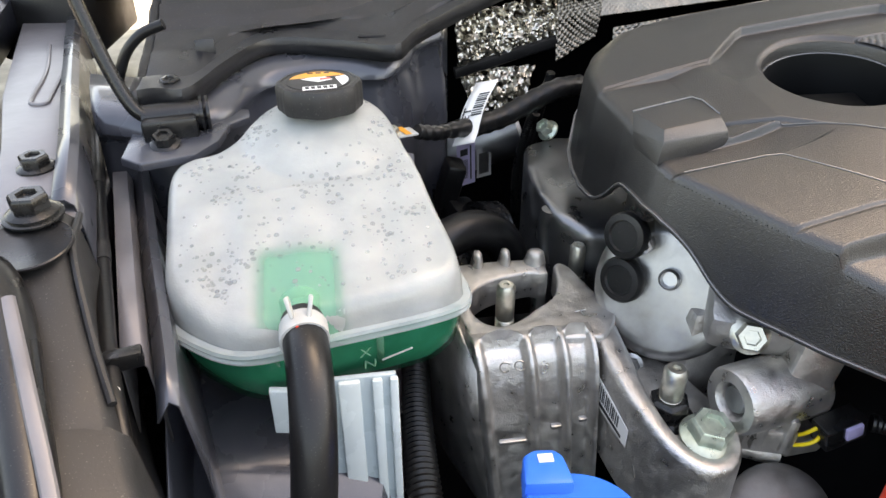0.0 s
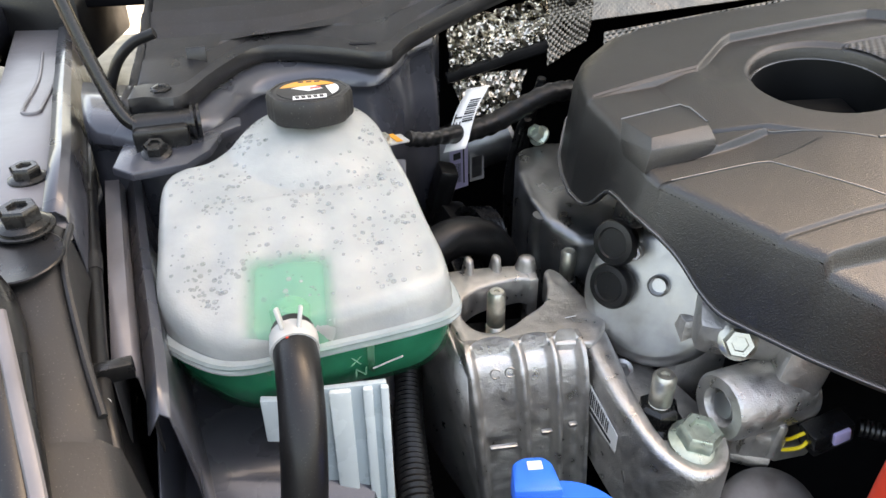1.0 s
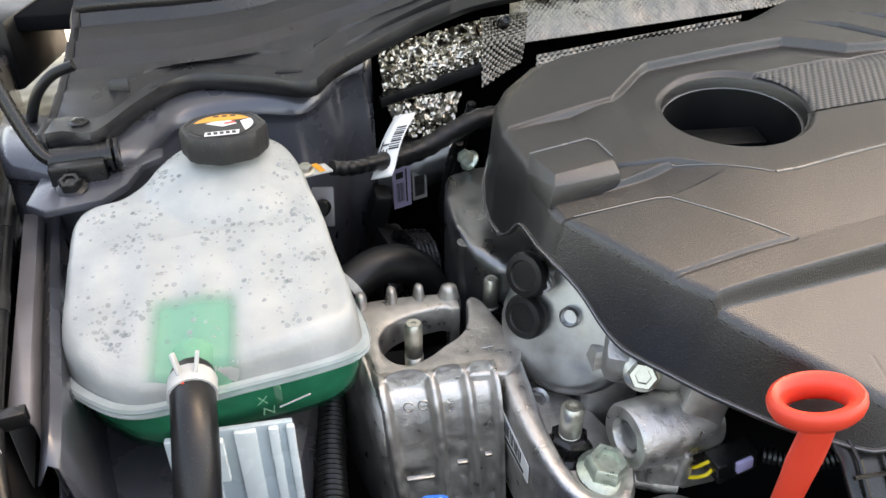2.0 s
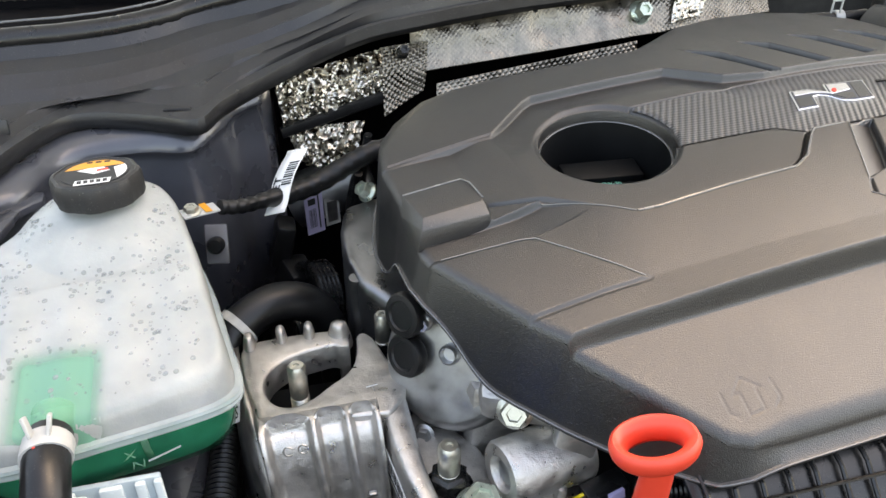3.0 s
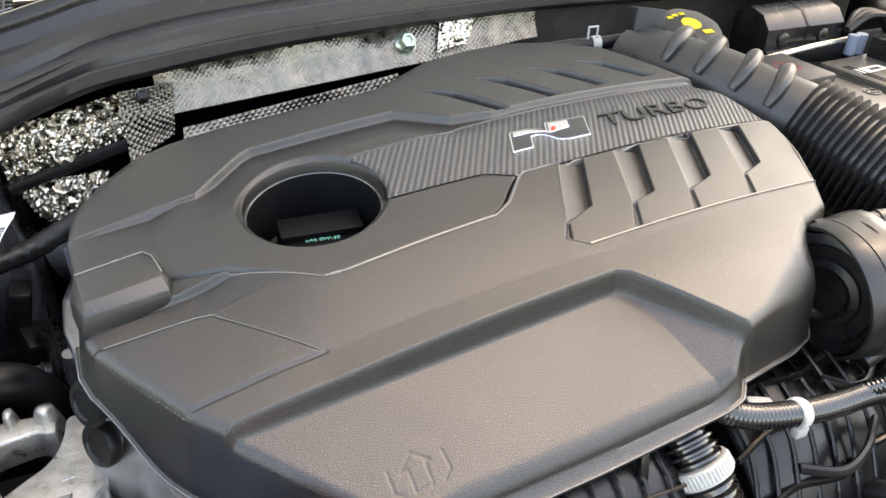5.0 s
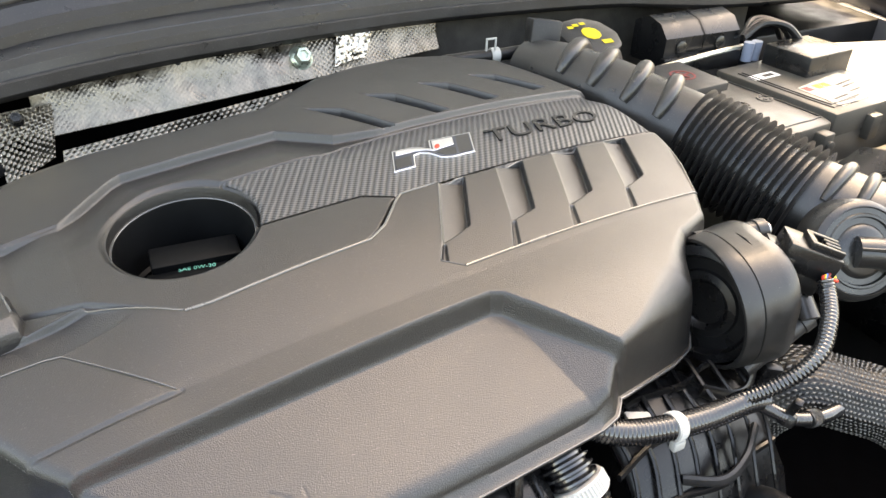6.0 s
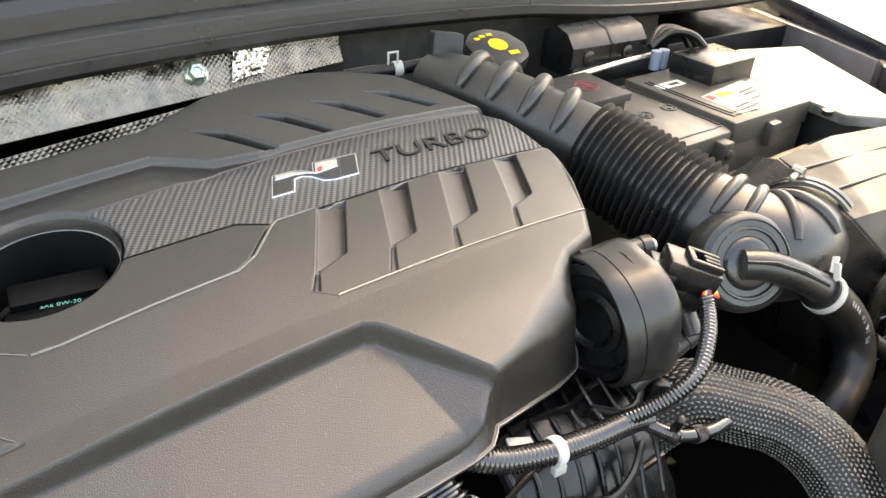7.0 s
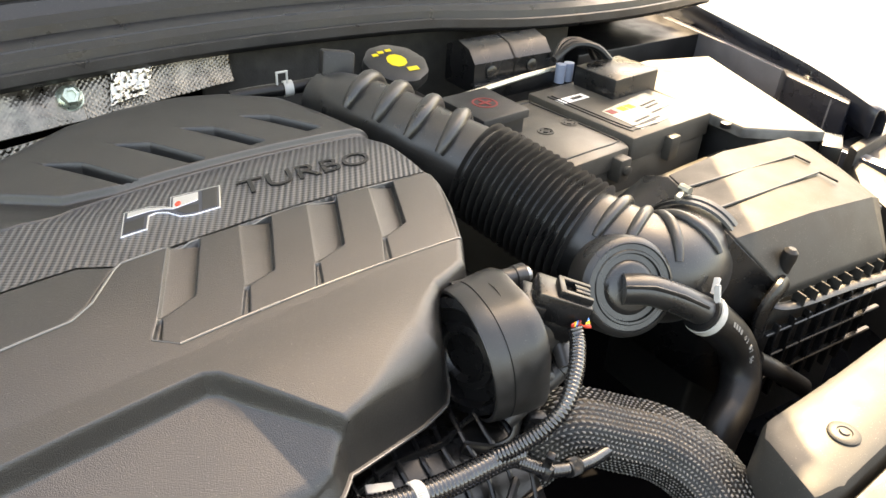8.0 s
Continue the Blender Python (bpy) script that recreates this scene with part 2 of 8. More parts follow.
GLOSSBLACK = surface("gloss_black", (0.01, 0.01, 0.011), 0.12, wear=0.05, coat=0.5)
CLAMPWHITE = surface("pale_plastic_band", (0.44, 0.44, 0.42), 0.45, wear=0.1, wear_size=0.01)
# chrome with the badge's dark reflection put into its colour
DARK_REFLECTION = surface("chrome_dark_reflection", (0.11, 0.12, 0.15), 0.16, metal=1.0, wear=0.1)
# darker than the cover's plastic: the filler well's shade is in this colour
WELL = surface("well_shade_black", (0.004, 0.0045, 0.005), 0.55, spec=0.15, wear=0.1)
# near-black base puts the shade of the bay's deep gaps into the colour
DARKVOID = surface("gap_shade_black", (0.006, 0.006, 0.007), 0.95, wear=0.2, spec=0.02)
# white added so the unseen bonnet bounces light onto the cover
BONNET = surface("bonnet_bounce_white", (0.80, 0.82, 0.84), 0.45, wear=0.06, wear_size=0.2, coat=0.2)
GROUND = surface("worn_concrete", (0.36, 0.356, 0.346), 0.9, spec=0.1, grain=0.002, grain_size=0.01, wear=0.15, wear_size=0.6)


# ---- setting: ground, bay walls, cowl, fenders, bonnet ----
bm = bmesh.new()
bm.faces.new([bm.verts.new(p) for p in ((-60, -60, 0), (60, -60, 0), (60, 60, 0), (-60, 60, 0))])
single("ground", bm, GROUND, "pale sunlit concrete yard under the car", "ground", (0, 0, 0), kind="structure")


def slab(name, lo, hi, material, label, category="panel", turn=0.0, bev=0.004):
    b = bmesh.new()
    box_at(b, lo, hi, bev, turn)
    return single(name, b, material, label, category, kind="structure")


# unseen wall, added dark so front-facing surfaces reflect less light
slab("wall_reflection_block", (-14.0, -2.9, 0.0), (14.0, -2.6, 1.3), surface("reflection_block_dark", (0.080, 0.078, 0.076), 0.9, wear=0.2, wear_size=0.5), "unseen dark wall added to darken reflections in front-facing surfaces", "wall", bev=0.01)
slab("floor", (-0.30, -0.05, 0.40), (1.50, 1.03, 0.43), DARKVOID, "undertray beneath the engine, coloured near black for deep shade", "undertray")
slab("wall_front", (-0.20, 0.00, 0.40), (1.45, 0.03, 0.86), DARKVOID, "radiator support panel, coloured near black for deep shade", "radiator panel")
# unseen slab, sized to keep bright ground out of the skirt's reflection
slab("wall_bumper", (-0.30, -0.45, 0.10), (1.50, -0.045, 0.885), PLASTIC_SMOOTH, "unseen black bumper and slam panel, added to block ground light", "bumper", bev=0.02)
slab("wall_firewall", (-0.20, 0.99, 0.40), (1.60, 1.02, 1.10), DARKVOID, "firewall panel under the cowl, coloured near black for deep shade", "firewall")
# unseen slab that stops the sun coming in behind the cowl
slab("wall_plenum_block", (-0.30, 0.835, 1.055), (1.60, 1.03, 1.072), DARKVOID, "unseen plenum floor under the cowl, added to block a sun leak", "plenum")
slab("wall_insulation", (0.70, 0.815, 0.60), (1.295, 0.825, 1.098), surface("dull_felt", (0.040, 0.038, 0.035), 0.9, grain=0.0004, grain_size=0.002, wear=0.3, wear_size=0.02, spec=0.2), "dull dark grey insulation panel on the firewall", "insulation")
slab("wall_corner", (1.30, 0.79, 0.60), (1.63, 1.03, 1.02), RUBBER, "black inner wing corner by the cowl", "inner wing")
slab("wall_left", (-0.205, 0.02, 0.43), (-0.18, 0.99, 0.98), PAINT, "dark slate painted inner wing panel", "inner wing")
slab("wing_liner", (-0.75, -0.10, 0.45), (-0.21, 1.02, 0.975), RUBBER, "black plastic wing liner", "liner")
slab("wall_right", (1.46, 0.02, 0.43), (1.485, 0.99, 0.97), PAINT, "dark slate painted inner wing panel", "inner wing")


def wing(name, pts_top, side, label, wide):
    """An outer wing skin: a strip along the top that rolls over and falls to the sill."""
    b = bmesh.new()
    loops = []
    for dx, dz in ((0.0, -0.035), (0.0, 0.0), (0.06, 0.006), (0.50, 0.004), (0.85, -0.012), (1.0, -0.10), (1.0, -0.55)):
        loops.append([Vector((x + side * dx * wide, y, z + dz)) for x, y, z in pts_top])
    rings(b, loops, closed=False)
    ob = single(name, b, PAINT_DARK, label, "wing", kind="structure")
    sol = ob.modifiers.new("thickness", "SOLIDIFY")
    sol.thickness = 0.0012
    return ob


wing("wing_left", spline([(-0.265, 0.02, 1.00), (-0.275, 0.30, 1.035), (-0.300, 0.60, 1.05), (-0.335, 1.05, 1.08)], 6), -1, "dark slate painted outer wing edge", 0.20)
wing("wing_right", spline([(1.490, 0.400, 1.022), (1.537, 0.527, 1.035), (1.590, 0.703, 1.045), (1.662, 0.950, 1.055), (1.70, 1.10, 1.065)], 6), 1, "dark slate painted outer wing edge in the sun", 0.045)

# unseen bonnet, propped open over the bay: a pressed panel with a rolled rim and stiffening channels on its underside
# outline and lean are set so its shadow covers the bay
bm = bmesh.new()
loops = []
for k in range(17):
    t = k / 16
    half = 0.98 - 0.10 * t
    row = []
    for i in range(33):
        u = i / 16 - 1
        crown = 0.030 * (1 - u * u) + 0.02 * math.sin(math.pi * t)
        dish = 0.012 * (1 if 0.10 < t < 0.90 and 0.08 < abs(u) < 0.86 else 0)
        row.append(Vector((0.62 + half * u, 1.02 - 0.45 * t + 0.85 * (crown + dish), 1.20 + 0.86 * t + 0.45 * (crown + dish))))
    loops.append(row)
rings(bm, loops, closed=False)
hood = single("bonnet", bm, BONNET, "unseen open bonnet on its stay, underside whitened to bounce light into the bay", "bonnet", kind="structure")
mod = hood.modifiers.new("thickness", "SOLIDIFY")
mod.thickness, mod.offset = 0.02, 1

# cowl: front edge as it curves over the strut tower and along the firewall
COWL_EDGE = [(-0.150, 0.552, 1.053), (-0.132, 0.548, 1.056), (-0.107, 0.541, 1.057), (-0.083, 0.592, 1.060), (-0.049, 0.640, 1.062), (0.009, 0.626, 1.062),
             (0.055, 0.603, 1.062), (0.078, 0.632, 1.066), (0.128, 0.672, 1.074), (0.200, 0.705, 1.088), (0.253, 0.707, 1.098), (0.404, 0.745, 1.103), (0.671, 0.786, 1.103),
             (0.868, 0.784, 1.103), (0.994, 0.772, 1.102), (1.060, 0.762, 1.098), (1.150, 0.752, 1.092), (1.260, 0.748, 1.088), (1.400, 0.755, 1.084), (1.600, 0.785, 1.080)]
edge = spline(COWL_EDGE, 4)


# (dy, dz) from the front lip towards the windscreen: over the strut tower, and along the firewall
TOWER_ROWS = [(0.001, -0.012), (0.0, -0.003), (0.002, 0.002), (0.028, 0.003), (0.033, -0.001), (0.036, 0.0005), (0.052, 0.0065), (0.0535, 0.0050), (0.055, 0.0075), (0.066, 0.0105), (0.068, 0.0080), (0.080, 0.0170),
              (0.083, 0.0145), (0.100, 0.0255), (0.104, 0.0235), (0.124, 0.0310), (0.127, 0.0285), (0.135, 0.0400), (0.146, 0.0450), (0.156, 0.0480), (0.160, 0.0440)]
WALL_ROWS = [(0.003, -0.006), (0.0, 0.0), (0.001, 0.0105), (0.0035, 0.0120), (0.009, 0.0095), (0.011, 0.0200), (0.026, 0.0245), (0.0275, 0.0210), (0.030, 0.0255), (0.052, 0.0300), (0.0545, 0.0275), (0.056, 0.0390),
             (0.060, 0.0410), (0.070, 0.0450), (0.074, 0.0400), (0.078, 0.0400), (0.081, 0.0430), (0.088, 0.0560), (0.104, 0.0600), (0.118, 0.0580), (0.124, 0.0480)]


def cowl_row(p, k):
    """Rows from the front lip back towards the windscreen."""
    t = min(1, max(0, (p.x - 0.03) / 0.22))
    t = t * t * (3 - 2 * t)
    (ya, za), (yb, zb) = TOWER_ROWS[k], WALL_ROWS[k]
    near = [q for q in edge if abs(q.x - p.x) < 0.13]
    p = p.lerp(Vector((p.x, sum(q.y for q in near) / len(near), sum(q.z for q in near) / len(near))), min(1, max(0, (k - 4) / 5)))
    return Vector((p.x, p.y + ya + (yb - ya) * t, p.z + za + (zb - za) * t))


edge = resample(edge, 0.006)
bm = bmesh.new()
rings(bm, [[cowl_row(p, k) for p in edge] for k in range(len(WALL_ROWS))], closed=False)
cowl = thing("cowl_panel", (0.4, 0.85, 1.05), "dark grey moulded plastic cowl panel below the windscreen", "cowl", kind="structure")
cw = part("cowl_skin", bm, PLASTIC_GREY, cowl, smooth=28)
mod = cw.modifiers.new("thickness", "SOLIDIFY")
mod.thickness, mod.offset = 0.002, -1
end = [cowl_row(edge[0], k) for k in range(len(WALL_ROWS))]
bm = bmesh.new()
rings(bm, [[Vector((p.x + 0.004, p.y, p.z - 0.001)) for p in end], [Vector((p.x - 0.0015, p.y, p.z - 0.0015)) for p in end], [Vector((p.x - 0.0035, p.y, p.z - 0.006)) for p in end], [Vector((p.x - 0.0030, p.y, min(p.z - 0.01, 1.046))) for p in end]], closed=False)
cap_end = part("end_cap", bm, PLASTIC_GREY, cowl, "moulded end of the cowl")
cap_end.modifiers.new("thickness", "SOLIDIFY").thickness = 0.002
# rubber bonnet seal along it
bm = bmesh.new()
sweep(bm, [cowl_row(p, 18) + Vector((0, 0.0, -0.001)) for p in edge], 0.0105, 14)
part("bonnet_seal", bm, PLASTIC_SMOOTH, cowl, "black rubber bonnet seal")
# pale edge behind the seal, and the air grille
bm = bmesh.new()
sweep(bm, [cowl_row(p, 19) + Vector((0, 0.006, 0.008)) for p in edge if p.x < 0.16], 0.0013, 8)
part("grille_edge", bm, EDGE, cowl, "thin bright edge of the grille")
for k in range(34):
    b = bmesh.new()
    box(b, (0.0030, 0.12, 0.006), pose(-0.15 + 0.009 * k, 0.872, 1.134, 10, 0, 0), 0.0006, 1)
    part("grille_slat", b, PLASTIC_DULL, cowl, smooth=0)
for k in range(11):
    b = bmesh.new()
    box(b, (0.31, 0.0045, 0.005), pose(-0.0, 0.818 + 0.0105 * k, 1.1235 + 0.0018 * k, 10, 0, 0), 0.0006, 1)
    part("grille_bar", b, PLASTIC_DULL, cowl, smooth=0)
# flat black bar paints the shade inside a drain slot
bm = bmesh.new()
box(bm, (0.024, 0.0045, 0.002), pose(0.038, 0.6310, 1.0650, 0, 0, -6), 0.0008, 1)
part("drain_slot_shade", bm, RUBBER, cowl, smooth=0)
# black beads paint the shade lines of the cowl's grooves
for k, x0, x1 in ((7, 0.10, 0.19), (7, 0.21, 0.70), (10, 0.10, 0.90)):
    bm = bmesh.new()
    sweep(bm, [cowl_row(p, k) + Vector((0, -0.0002, 0.0008)) for p in edge if x0 < p.x < x1], 0.0009, 6)
    part("panel_groove_shade", bm, RUBBER, cowl)

# strut tower: rounded top, folded lip and the wall below it
bm = bmesh.new()
lip = spline([(-0.180, 0.545, 1.036), (-0.130, 0.530, 1.036), (-0.085, 0.552, 1.036), (-0.055, 0.612, 1.040), (0.000, 0.622, 1.042), (0.045, 0.612, 1.043), (0.070, 0.640, 1.048), (0.085, 0.672, 1.050), (0.110, 0.690, 1.052)], 6)
loops = []
for back, dz in ((0.10, 0.004), (0.05, 0.010), (0.025, 0.008), (0.008, 0.004), (0.0, -0.004), (-0.001, -0.010), (0.006, -0.016), (0.007, -0.022), (-0.004, -0.050), (-0.010, -0.10), (-0.012, -0.30)):
    loops.append([p + Vector((-0.25 * back, back, dz)) for p in lip])
rings(bm, loops, closed=False)
tower = single("strut_tower", bm, PAINT, "slate painted strut tower with a folded rim", "strut tower", kind="structure")
mod = tower.modifiers.new("thickness", "SOLIDIFY")
mod.thickness = 0.0015
# panel between tower and firewall
bm = bmesh.new()
loops = [[Vector((x, y, z)) for x, y in ((0.078, 0.668), (0.084, 0.690), (0.105, 0.698), (0.118, 0.715), (0.122, 0.80))] for z in (1.056, 1.02, 0.95, 0.80, 0.60)]
rings(bm, loops, closed=False)
side = single("tower_side_panel", bm, PAINT, "dark slate painted panel beside the strut tower", "inner panel", kind="structure")
mod = side.modifiers.new("thickness", "SOLIDIFY")
mod.thickness = 0.0015

# slate apron under the coolant tank
bm = bmesh.new()
loops = []
for y, z, xr in ((0.56, 0.80, 0.05), (0.48, 0.86, 0.045), (0.42, 0.895, 0.040), (0.36, 0.900, 0.030), (0.31, 0.885, 0.018), (0.27, 0.850, 0.010), (0.22, 0.78, 0.005)):
    xl = -0.112 + 0.02 * (0.42 - y)
    loops.append([Vector((xl, y, z + 0.06)), Vector((xl + 0.006, y, z + 0.012)), Vector((xl + 0.020, y, z)), Vector((xr - 0.03, y, z - 0.01)), Vector((xr - 0.008, y, z - 0.02)), Vector((xr, y, z - 0.06)), Vector((xr, y, z - 0.3))])
rings(bm, loops, closed=False)
apron = single("wheel_arch_apron", bm, PAINT, "dark slate painted wheel arch apron under the tank", "apron", kind="structure")
mod = apron.modifiers.new("thickness", "SOLIDIFY")
mod.thickness = 0.0015

# left rail: pale painted flange with a slot, and its inner fold
bm = bmesh.new()
rail_l = [(-0.315, 0.83), (-0.290, 0.72), (-0.262, 0.60), (-0.230, 0.498), (-0.212, 0.43), (-0.200, 0.385), (-0.165, 0.385), (-0.153, 0.391), (-0.176, 0.49), (-0.203, 0.60), (-0.229, 0.71), (-0.252, 0.82)]
prism(bm, rail_l, 1.030, 1.040, 0.0015)
rail = thing("rail_left", (-0.23, 0.58, 1.03), "pale painted metal wing rail with a stamped slot", "wing rail", kind="structure")
part("rail_plate", bm, PAINT_PALE, rail)
bm = bmesh.new()
sweep(bm, spline([(-0.262, 0.735, 1.0405), (-0.243, 0.655, 1.0405), (-0.236, 0.590, 1.0405), (-0.232, 0.577, 1.0405), (-0.222, 0.577, 1.0405), (-0.222, 0.592, 1.0405), (-0.230, 0.660, 1.0405), (-0.248, 0.735, 1.0405)], 6), 0.0016, 8)
part("stamped_bead", bm, PAINT_PALE, rail)
bm = bmesh.new()
loops = []
for dx, dz in ((-0.010, 0.0075), (-0.002, 0.0085), (0.003, 0.004), (0.005, -0.02), (0.006, -0.09)):
    loops.append([Vector((x + dx, y, 1.040 + dz)) for x, y in ((-0.157, 0.395), (-0.178, 0.49), (-0.205, 0.60), (-0.231, 0.71), (-0.254, 0.81))])
rings(bm, loops, closed=False)
fold = part("rail_fold", bm, PAINT, rail, "slate painted inner fold")
mod = fold.modifiers.new("thickness", "SOLIDIFY")
mod.thickness = 0.0012
# flat black disc paints the shade inside a bolt hole
bm = bmesh.new()
lathe(bm, [(0.0085, 0.0), (0.0085, 0.0005), (0.0005, 0.0005)], pose(-0.1785, 0.408, 1.0402), 24)
part("bolt_hole_shade", bm, RUBBER, rail)
for y0, y1, at in ((0.83, 0.90, 1.0),):
    bm = bmesh.new()
    box_at(bm, (-0.335, 0.815, 1.00), (-0.235, 0.96, 1.075), 0.006, -6)
    single("wing_corner_block", bm, RUBBER, "black foam block behind the wing rail", "foam block", kind="structure")


# ---- engine cover: a moulded shell worked out as heights over its plan ----
def cover_base(x, y):
    """The smooth domed top, before ledges and recesses."""
    x, y = x - 0.48, y - 0.42
    return (SB[0] + SB[1] * x + SB[2] * y + SB[3] * x * x + SB[4] * x * y + SB[5] * y * y + SB[6] * x * x * y
            + SB[7] * y ** 3 + SB[8] * x ** 3 + SB[9] * x * y * y)


def line_dist(X, Y, a, b):
    """Distance to a stretch, and the side of its line (left: plus)."""
    ax, ay, bx, by = *a, *b
    dx, dy = bx - ax, by - ay
    n2 = dx * dx + dy * dy
    t = np.clip(((X - ax) * dx + (Y - ay) * dy) / n2, 0, 1)
    return np.hypot(X - ax - t * dx, Y - ay - t * dy), ((Y - ay) * dx - (X - ax) * dy) / math.sqrt(n2)


def path_dist(X, Y, pts):
    d = np.full(np.shape(X), 9.0)
    for a, b in zip(pts, pts[1:]):
        d = np.minimum(d, line_dist(X, Y, a, b)[0])
    return d


def plan_dist(X, Y, poly):
    """Signed distance to a plan outline, minus inside."""
    d, inside = np.full(np.shape(X), 9.0), np.zeros(np.shape(X), bool)
    for a, b in zip(poly, poly[1:] + poly[:1]):
        d = np.minimum(d, line_dist(X, Y, a, b)[0])
        hit = ((a[1] > Y) != (b[1] > Y)) & (X < (b[0] - a[0]) * (Y - a[1]) / ((b[1] - a[1]) or 1e-12) + a[0])
        inside ^= hit
    return np.where(inside, -d, d)


def ease(v, lo, hi):
    t = np.clip((v - lo) / (hi - lo), 0, 1)
    return t * t * (3 - 2 * t)


# plan outline with the height of the skirt's lower edge
COVER_EDGE = [
    (0.1900, 0.475, 0.988), (0.1930, 0.503, 0.987), (0.1985, 0.530, 0.990), (0.2110, 0.556, 1.010), (0.2395, 0.586, 1.040),
    (0.2700, 0.597, 1.048), (0.3090, 0.603, 1.050), (0.3860, 0.606, 1.052), (0.4500, 0.613, 1.055), (0.4750, 0.630, 1.058),
    (0.5180, 0.664, 1.060), (0.5700, 0.684, 1.060), (0.6300, 0.694, 1.060), (0.6800, 0.684, 1.058), (0.7315, 0.650, 1.050),
    (0.7574, 0.592, 1.040), (0.7747, 0.548, 1.030), (0.7820, 0.480, 1.020), (0.7850, 0.440, 1.018), (0.7757, 0.403, 1.018),
    (0.7607, 0.367, 1.015), (0.7440, 0.340, 1.012), (0.7090, 0.324, 1.004), (0.6990, 0.310, 0.994), (0.6910, 0.292, 0.986), (0.6820, 0.281, 0.986),
    (0.6550, 0.269, 0.990), (0.5840, 0.2465, 1.004), (0.5720, 0.234, 1.004), (0.5600, 0.231, 1.002), (0.4636, 0.2225, 0.997), (0.3600, 0.2155, 0.993),
    (0.3460, 0.2150, 0.988), (0.3330, 0.2190, 0.980), (0.3000, 0.2480, 0.976), (0.2690, 0.276, 0.980), (0.2444, 0.301, 0.985),
    (0.2330, 0.317, 0.985), (0.2230, 0.331, 0.996), (0.2150, 0.342, 1.0115), (0.2020, 0.361, 1.0235), (0.1970, 0.376, 1.0255),
    (0.1955, 0.398, 1.0250), (0.1950, 0.413, 1.0225), (0.1945, 0.430, 1.004), (0.1925, 0.450, 0.989),
]
SB = (1.0857, 0.0284, 0.1486, -0.2383, 0.1015, -0.4149, 0.1114, -0.0467, -0.0418, 0.0263)
FRONT = (0.9186, 0.0112, 0.3975)
HOLE = (0.3565, 0.4490, 0.0505)
REAR_LINE = [(0.188, 0.4745), (0.278, 0.489), (0.318, 0.531), (0.327, 0.537), (0.452, 0.5475), (0.493, 0.5195), (0.530, 0.5165), (0.5620, 0.5215), (0.650, 0.533), (0.7760, 0.5475)]
SEAM = [(0.2480, 0.4115), (0.2873, 0.398), (0.3405, 0.3655), (0.3560, 0.3655), (0.4130, 0.3735), (0.4669, 0.3802), (0.4807, 0.3895), (0.5010, 0.4140), (0.5062, 0.4186)]
STRIP = [(0.3926, 0.4877), (0.4747, 0.4965), (0.4963, 0.5070), (0.5300, 0.5115), (0.6500, 0.5270), (0.7700, 0.5420), (0.7785, 0.5000), (0.7815, 0.4555), (0.6450, 0.4385), (0.5062, 0.4186), (0.4819, 0.4288), (0.4050, 0.4246)]
STEP = [(0.2600, 0.2830), (0.2680, 0.2860), (0.5247, 0.3125), (0.5340, 0.3090)]
CREASE = [(0.3265, 0.3118), (0.4318, 0.3217), (0.5294, 0.3300), (0.6090, 0.3410), (0.7700, 0.3660)]
CORNER_PANEL = [(0.2000, 0.3630), (0.2444, 0.3010), (0.3265, 0.3118), (0.2700, 0.3625), (0.2600, 0.3640)]
GILL_PANEL = [(0.5416, 0.4237), (0.5133, 0.3600), (0.5057, 0.3464), (0.5203, 0.3376), (0.7590, 0.3670), (0.7860, 0.4400), (0.7840, 0.4540)]
GILLS = [((0.5416, 0.4237), (0.5656, 0.4240), (0.5433, 0.3730), (0.5133, 0.3600), (0.5057, 0.3464)),
         ((0.5963, 0.4310), (0.6238, 0.4330), (0.6014, 0.3770), (0.5751, 0.3677), (0.5640, 0.3464)),
         ((0.6555, 0.4390), (0.6842, 0.4420), (0.6617, 0.3853), (0.6306, 0.3724), (0.6214, 0.3525)),
         ((0.7150, 0.4450), (0.7416, 0.4480), (0.7229, 0.3951), (0.6933, 0.3820), (0.6828, 0.3600))]
SLOTS = [((0.4768, 0.5948), (0.4915, 0.5790), (0.5183, 0.5665), (0.5500, 0.5190), (0.5350, 0.5170)),
         ((0.5362, 0.6022), (0.5500, 0.5880), (0.5764, 0.5785), (0.6090, 0.5310), (0.5930, 0.5270)),
         ((0.5957, 0.6110), (0.6090, 0.5970), (0.6364, 0.5870), (0.6680, 0.5440), (0.6510, 0.5390)),
         ((0.6530, 0.6170), (0.6660, 0.6040), (0.6940, 0.5960), (0.7290, 0.5560), (0.7110, 0.5500))]
ARROW = [[(0.355, 0.2501), (0.3645, 0.2438), (0.3614, 0.243), (0.3618, 0.2313), (0.3513, 0.2295), (0.3509, 0.2421), (0.3459, 0.241), (0.355, 0.2501)],
         [(0.3393, 0.2439), (0.3399, 0.2318), (0.3446, 0.2296)],
         [(0.3726, 0.2468), (0.374, 0.2359), (0.3688, 0.2316)]]
EDGE_XY = [(x, y) for x, y, z in COVER_EDGE]
REAR_ZONE = REAR_LINE + [(0.83, 0.56), (0.83, 0.75), (0.10, 0.75), (0.10, 0.4745)]


